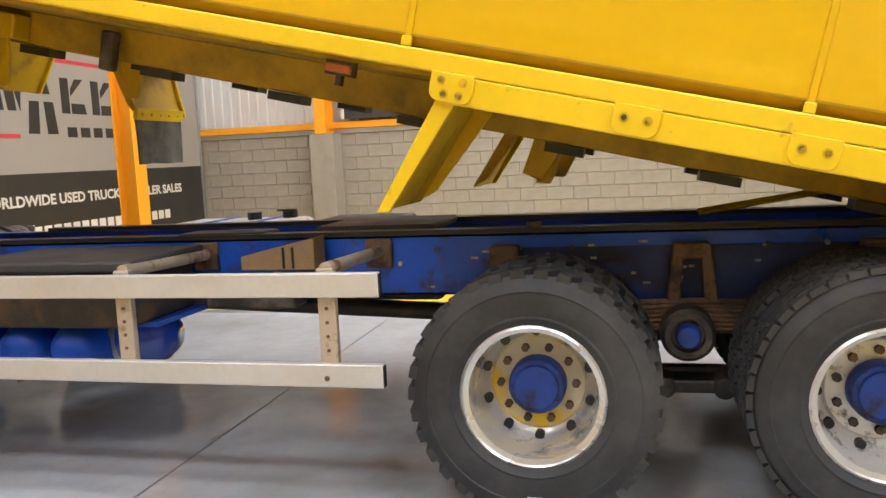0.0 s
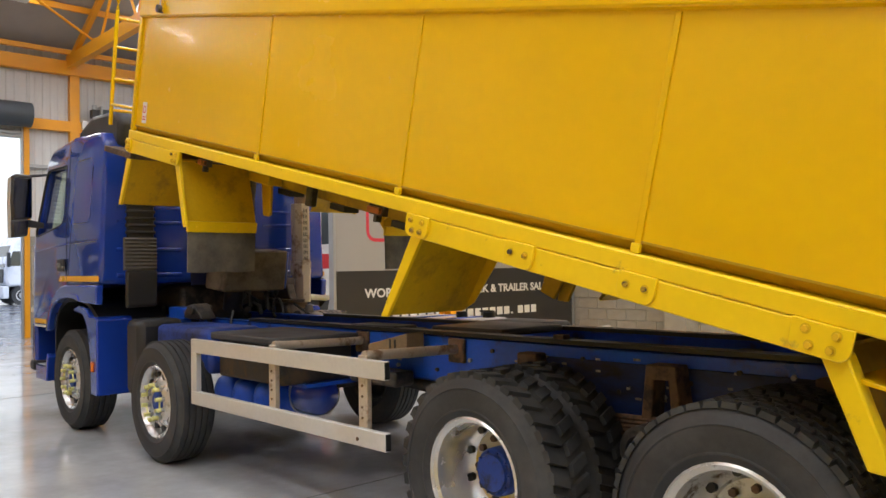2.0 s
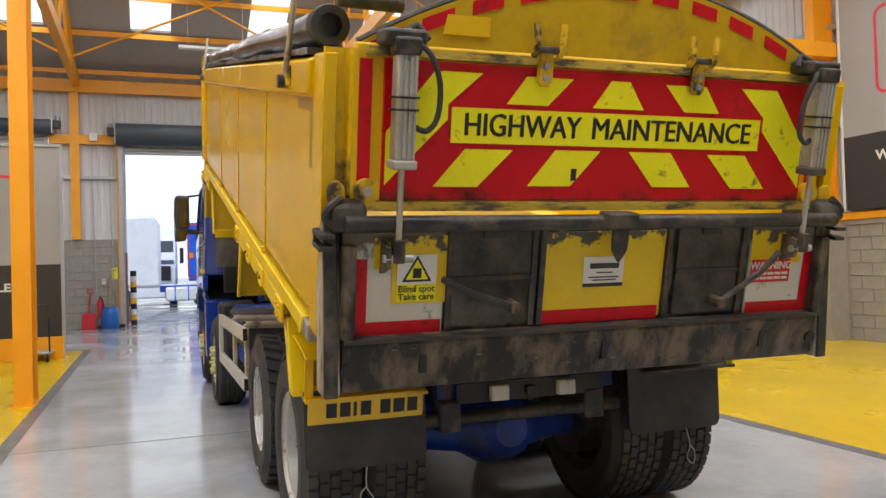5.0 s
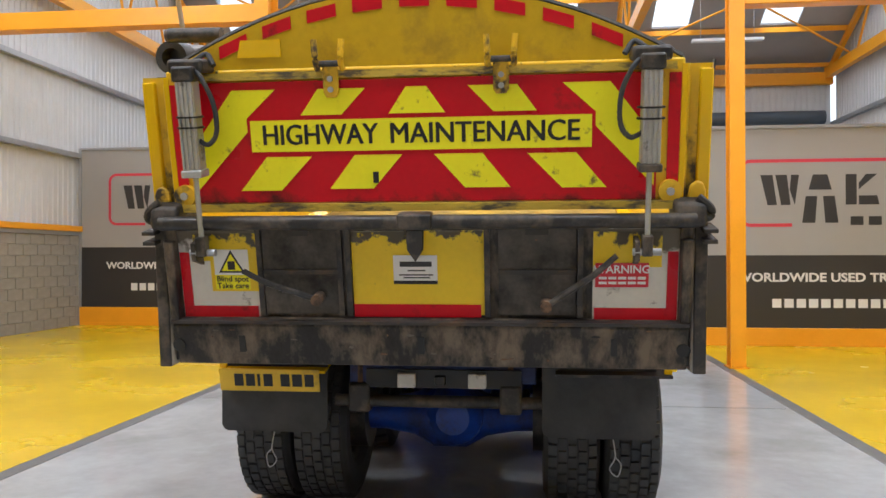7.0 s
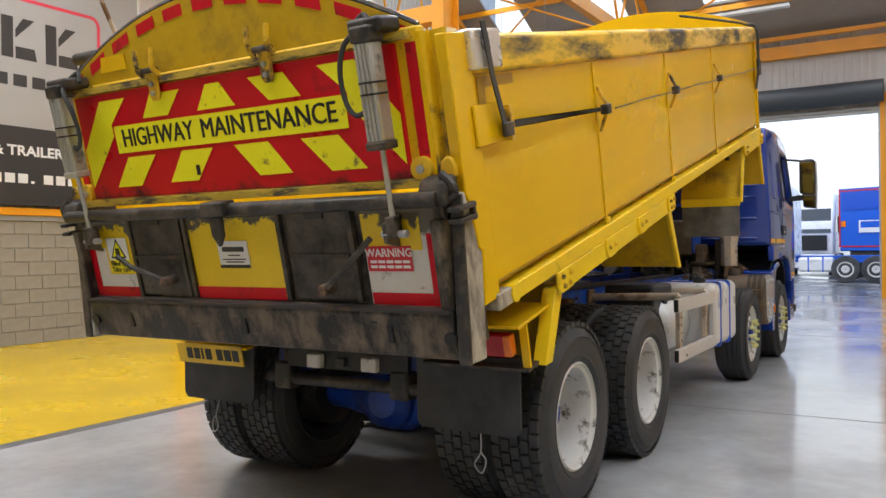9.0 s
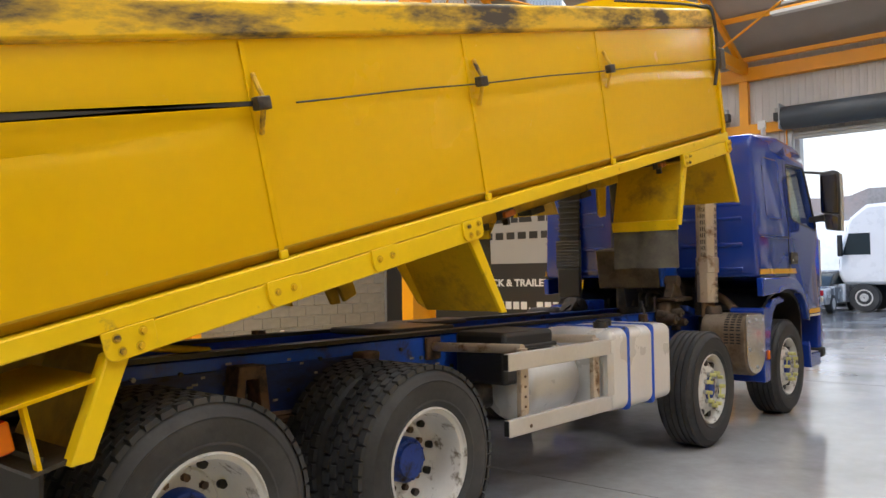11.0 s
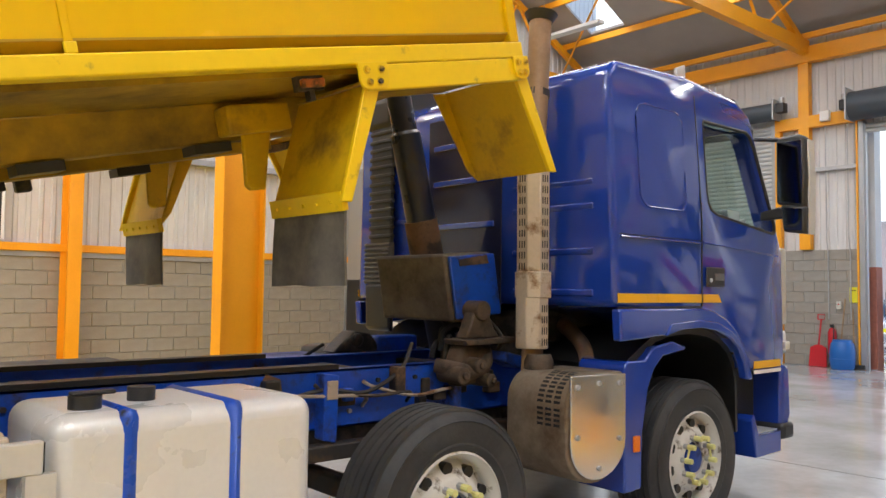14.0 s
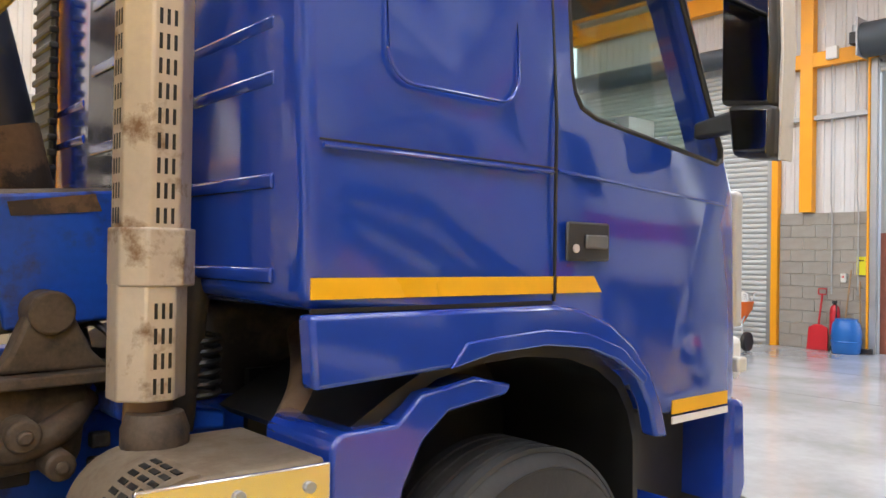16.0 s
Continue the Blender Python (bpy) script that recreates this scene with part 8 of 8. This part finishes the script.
built("door_reveal", Geo().box(-18.74, -18.42, -2.95, -2.505, 2.0, 5.0), CLAD, "pale outer door reveal")
# low wooded bank far beyond the yard, distance haze mixed into its colour
WOODS = mat("hazed_winter_woods", (0.26, 0.24, 0.235), 0.9, vary=0.35, scale=0.25, stain=(0.32, 0.245, 0.23), stain_amount=0.45, stain_scale=0.08)
rb = random.Random(8)
g = Geo()
tops = [(-90 + 2.0 * i, 10.1 + 0.6 * math.sin(i * 0.35) + rb.uniform(-0.3, 0.3)) for i in range(39)]
g.prism([(-90, GY - 0.2), (-14, GY - 0.2)] + tops[::-1], -112, -95, "x")
built("far_bank", g, WOODS, "hazy wooded bank beyond the yard", smooth=0)
for y, h in ((-14, 9), (-30, 9.5)):
    lp = thing("yard_lamp", "tall grey lamp post in the yard", "street lamp", "yard lamps", pose(-55, y, GY))
    part("post", Geo().cyl((0, 0, 0), (0, 0, h), 0.08, 8, 0.05), GALV, lp)
    part("head", Geo().box(-0.1, 0.7, -0.12, 0.12, h, h + 0.1), GALV, lp)
# overcast sky beyond everything
m = bpy.data.materials.new("overcast_sky")
m.use_nodes = True
nt = m.node_tree
nt.nodes.remove(nt.nodes["Principled BSDF"])
em = nt.nodes.new("ShaderNodeEmission")
em.inputs["Color"].default_value, em.inputs["Strength"].default_value = (0.90, 0.95, 1.0, 1), 1.25
nt.links.new(em.outputs[0], nt.nodes["Material Output"].inputs[0])
built("backdrop", Geo().add([(-250, -400, -20), (-250, 400, -20), (-250, 400, 220), (-250, -400, 220)], [(0, 1, 2, 3)]), m, "pale overcast sky")

# ---------- block walls ----------
block_wall("wall_left", True, WL, WX, BACK, DADO, 1, -4.5, "grey concrete block lower wall")
block_wall("wall_right", True, WR, WX, BACK, DADO, -1, -4.0, "grey concrete block lower wall")
block_wall("wall_front_1", False, WX, SH_L + 0.12, DOOR_L - 0.12, 2.37, 1, -3.5, "grey concrete block pier beside the doorway")
block_wall("wall_front_2", False, WX, DOOR_R + 0.12, SH_R - 0.12, 2.37, 1, 2.6, "grey concrete block pier beside the doorway")
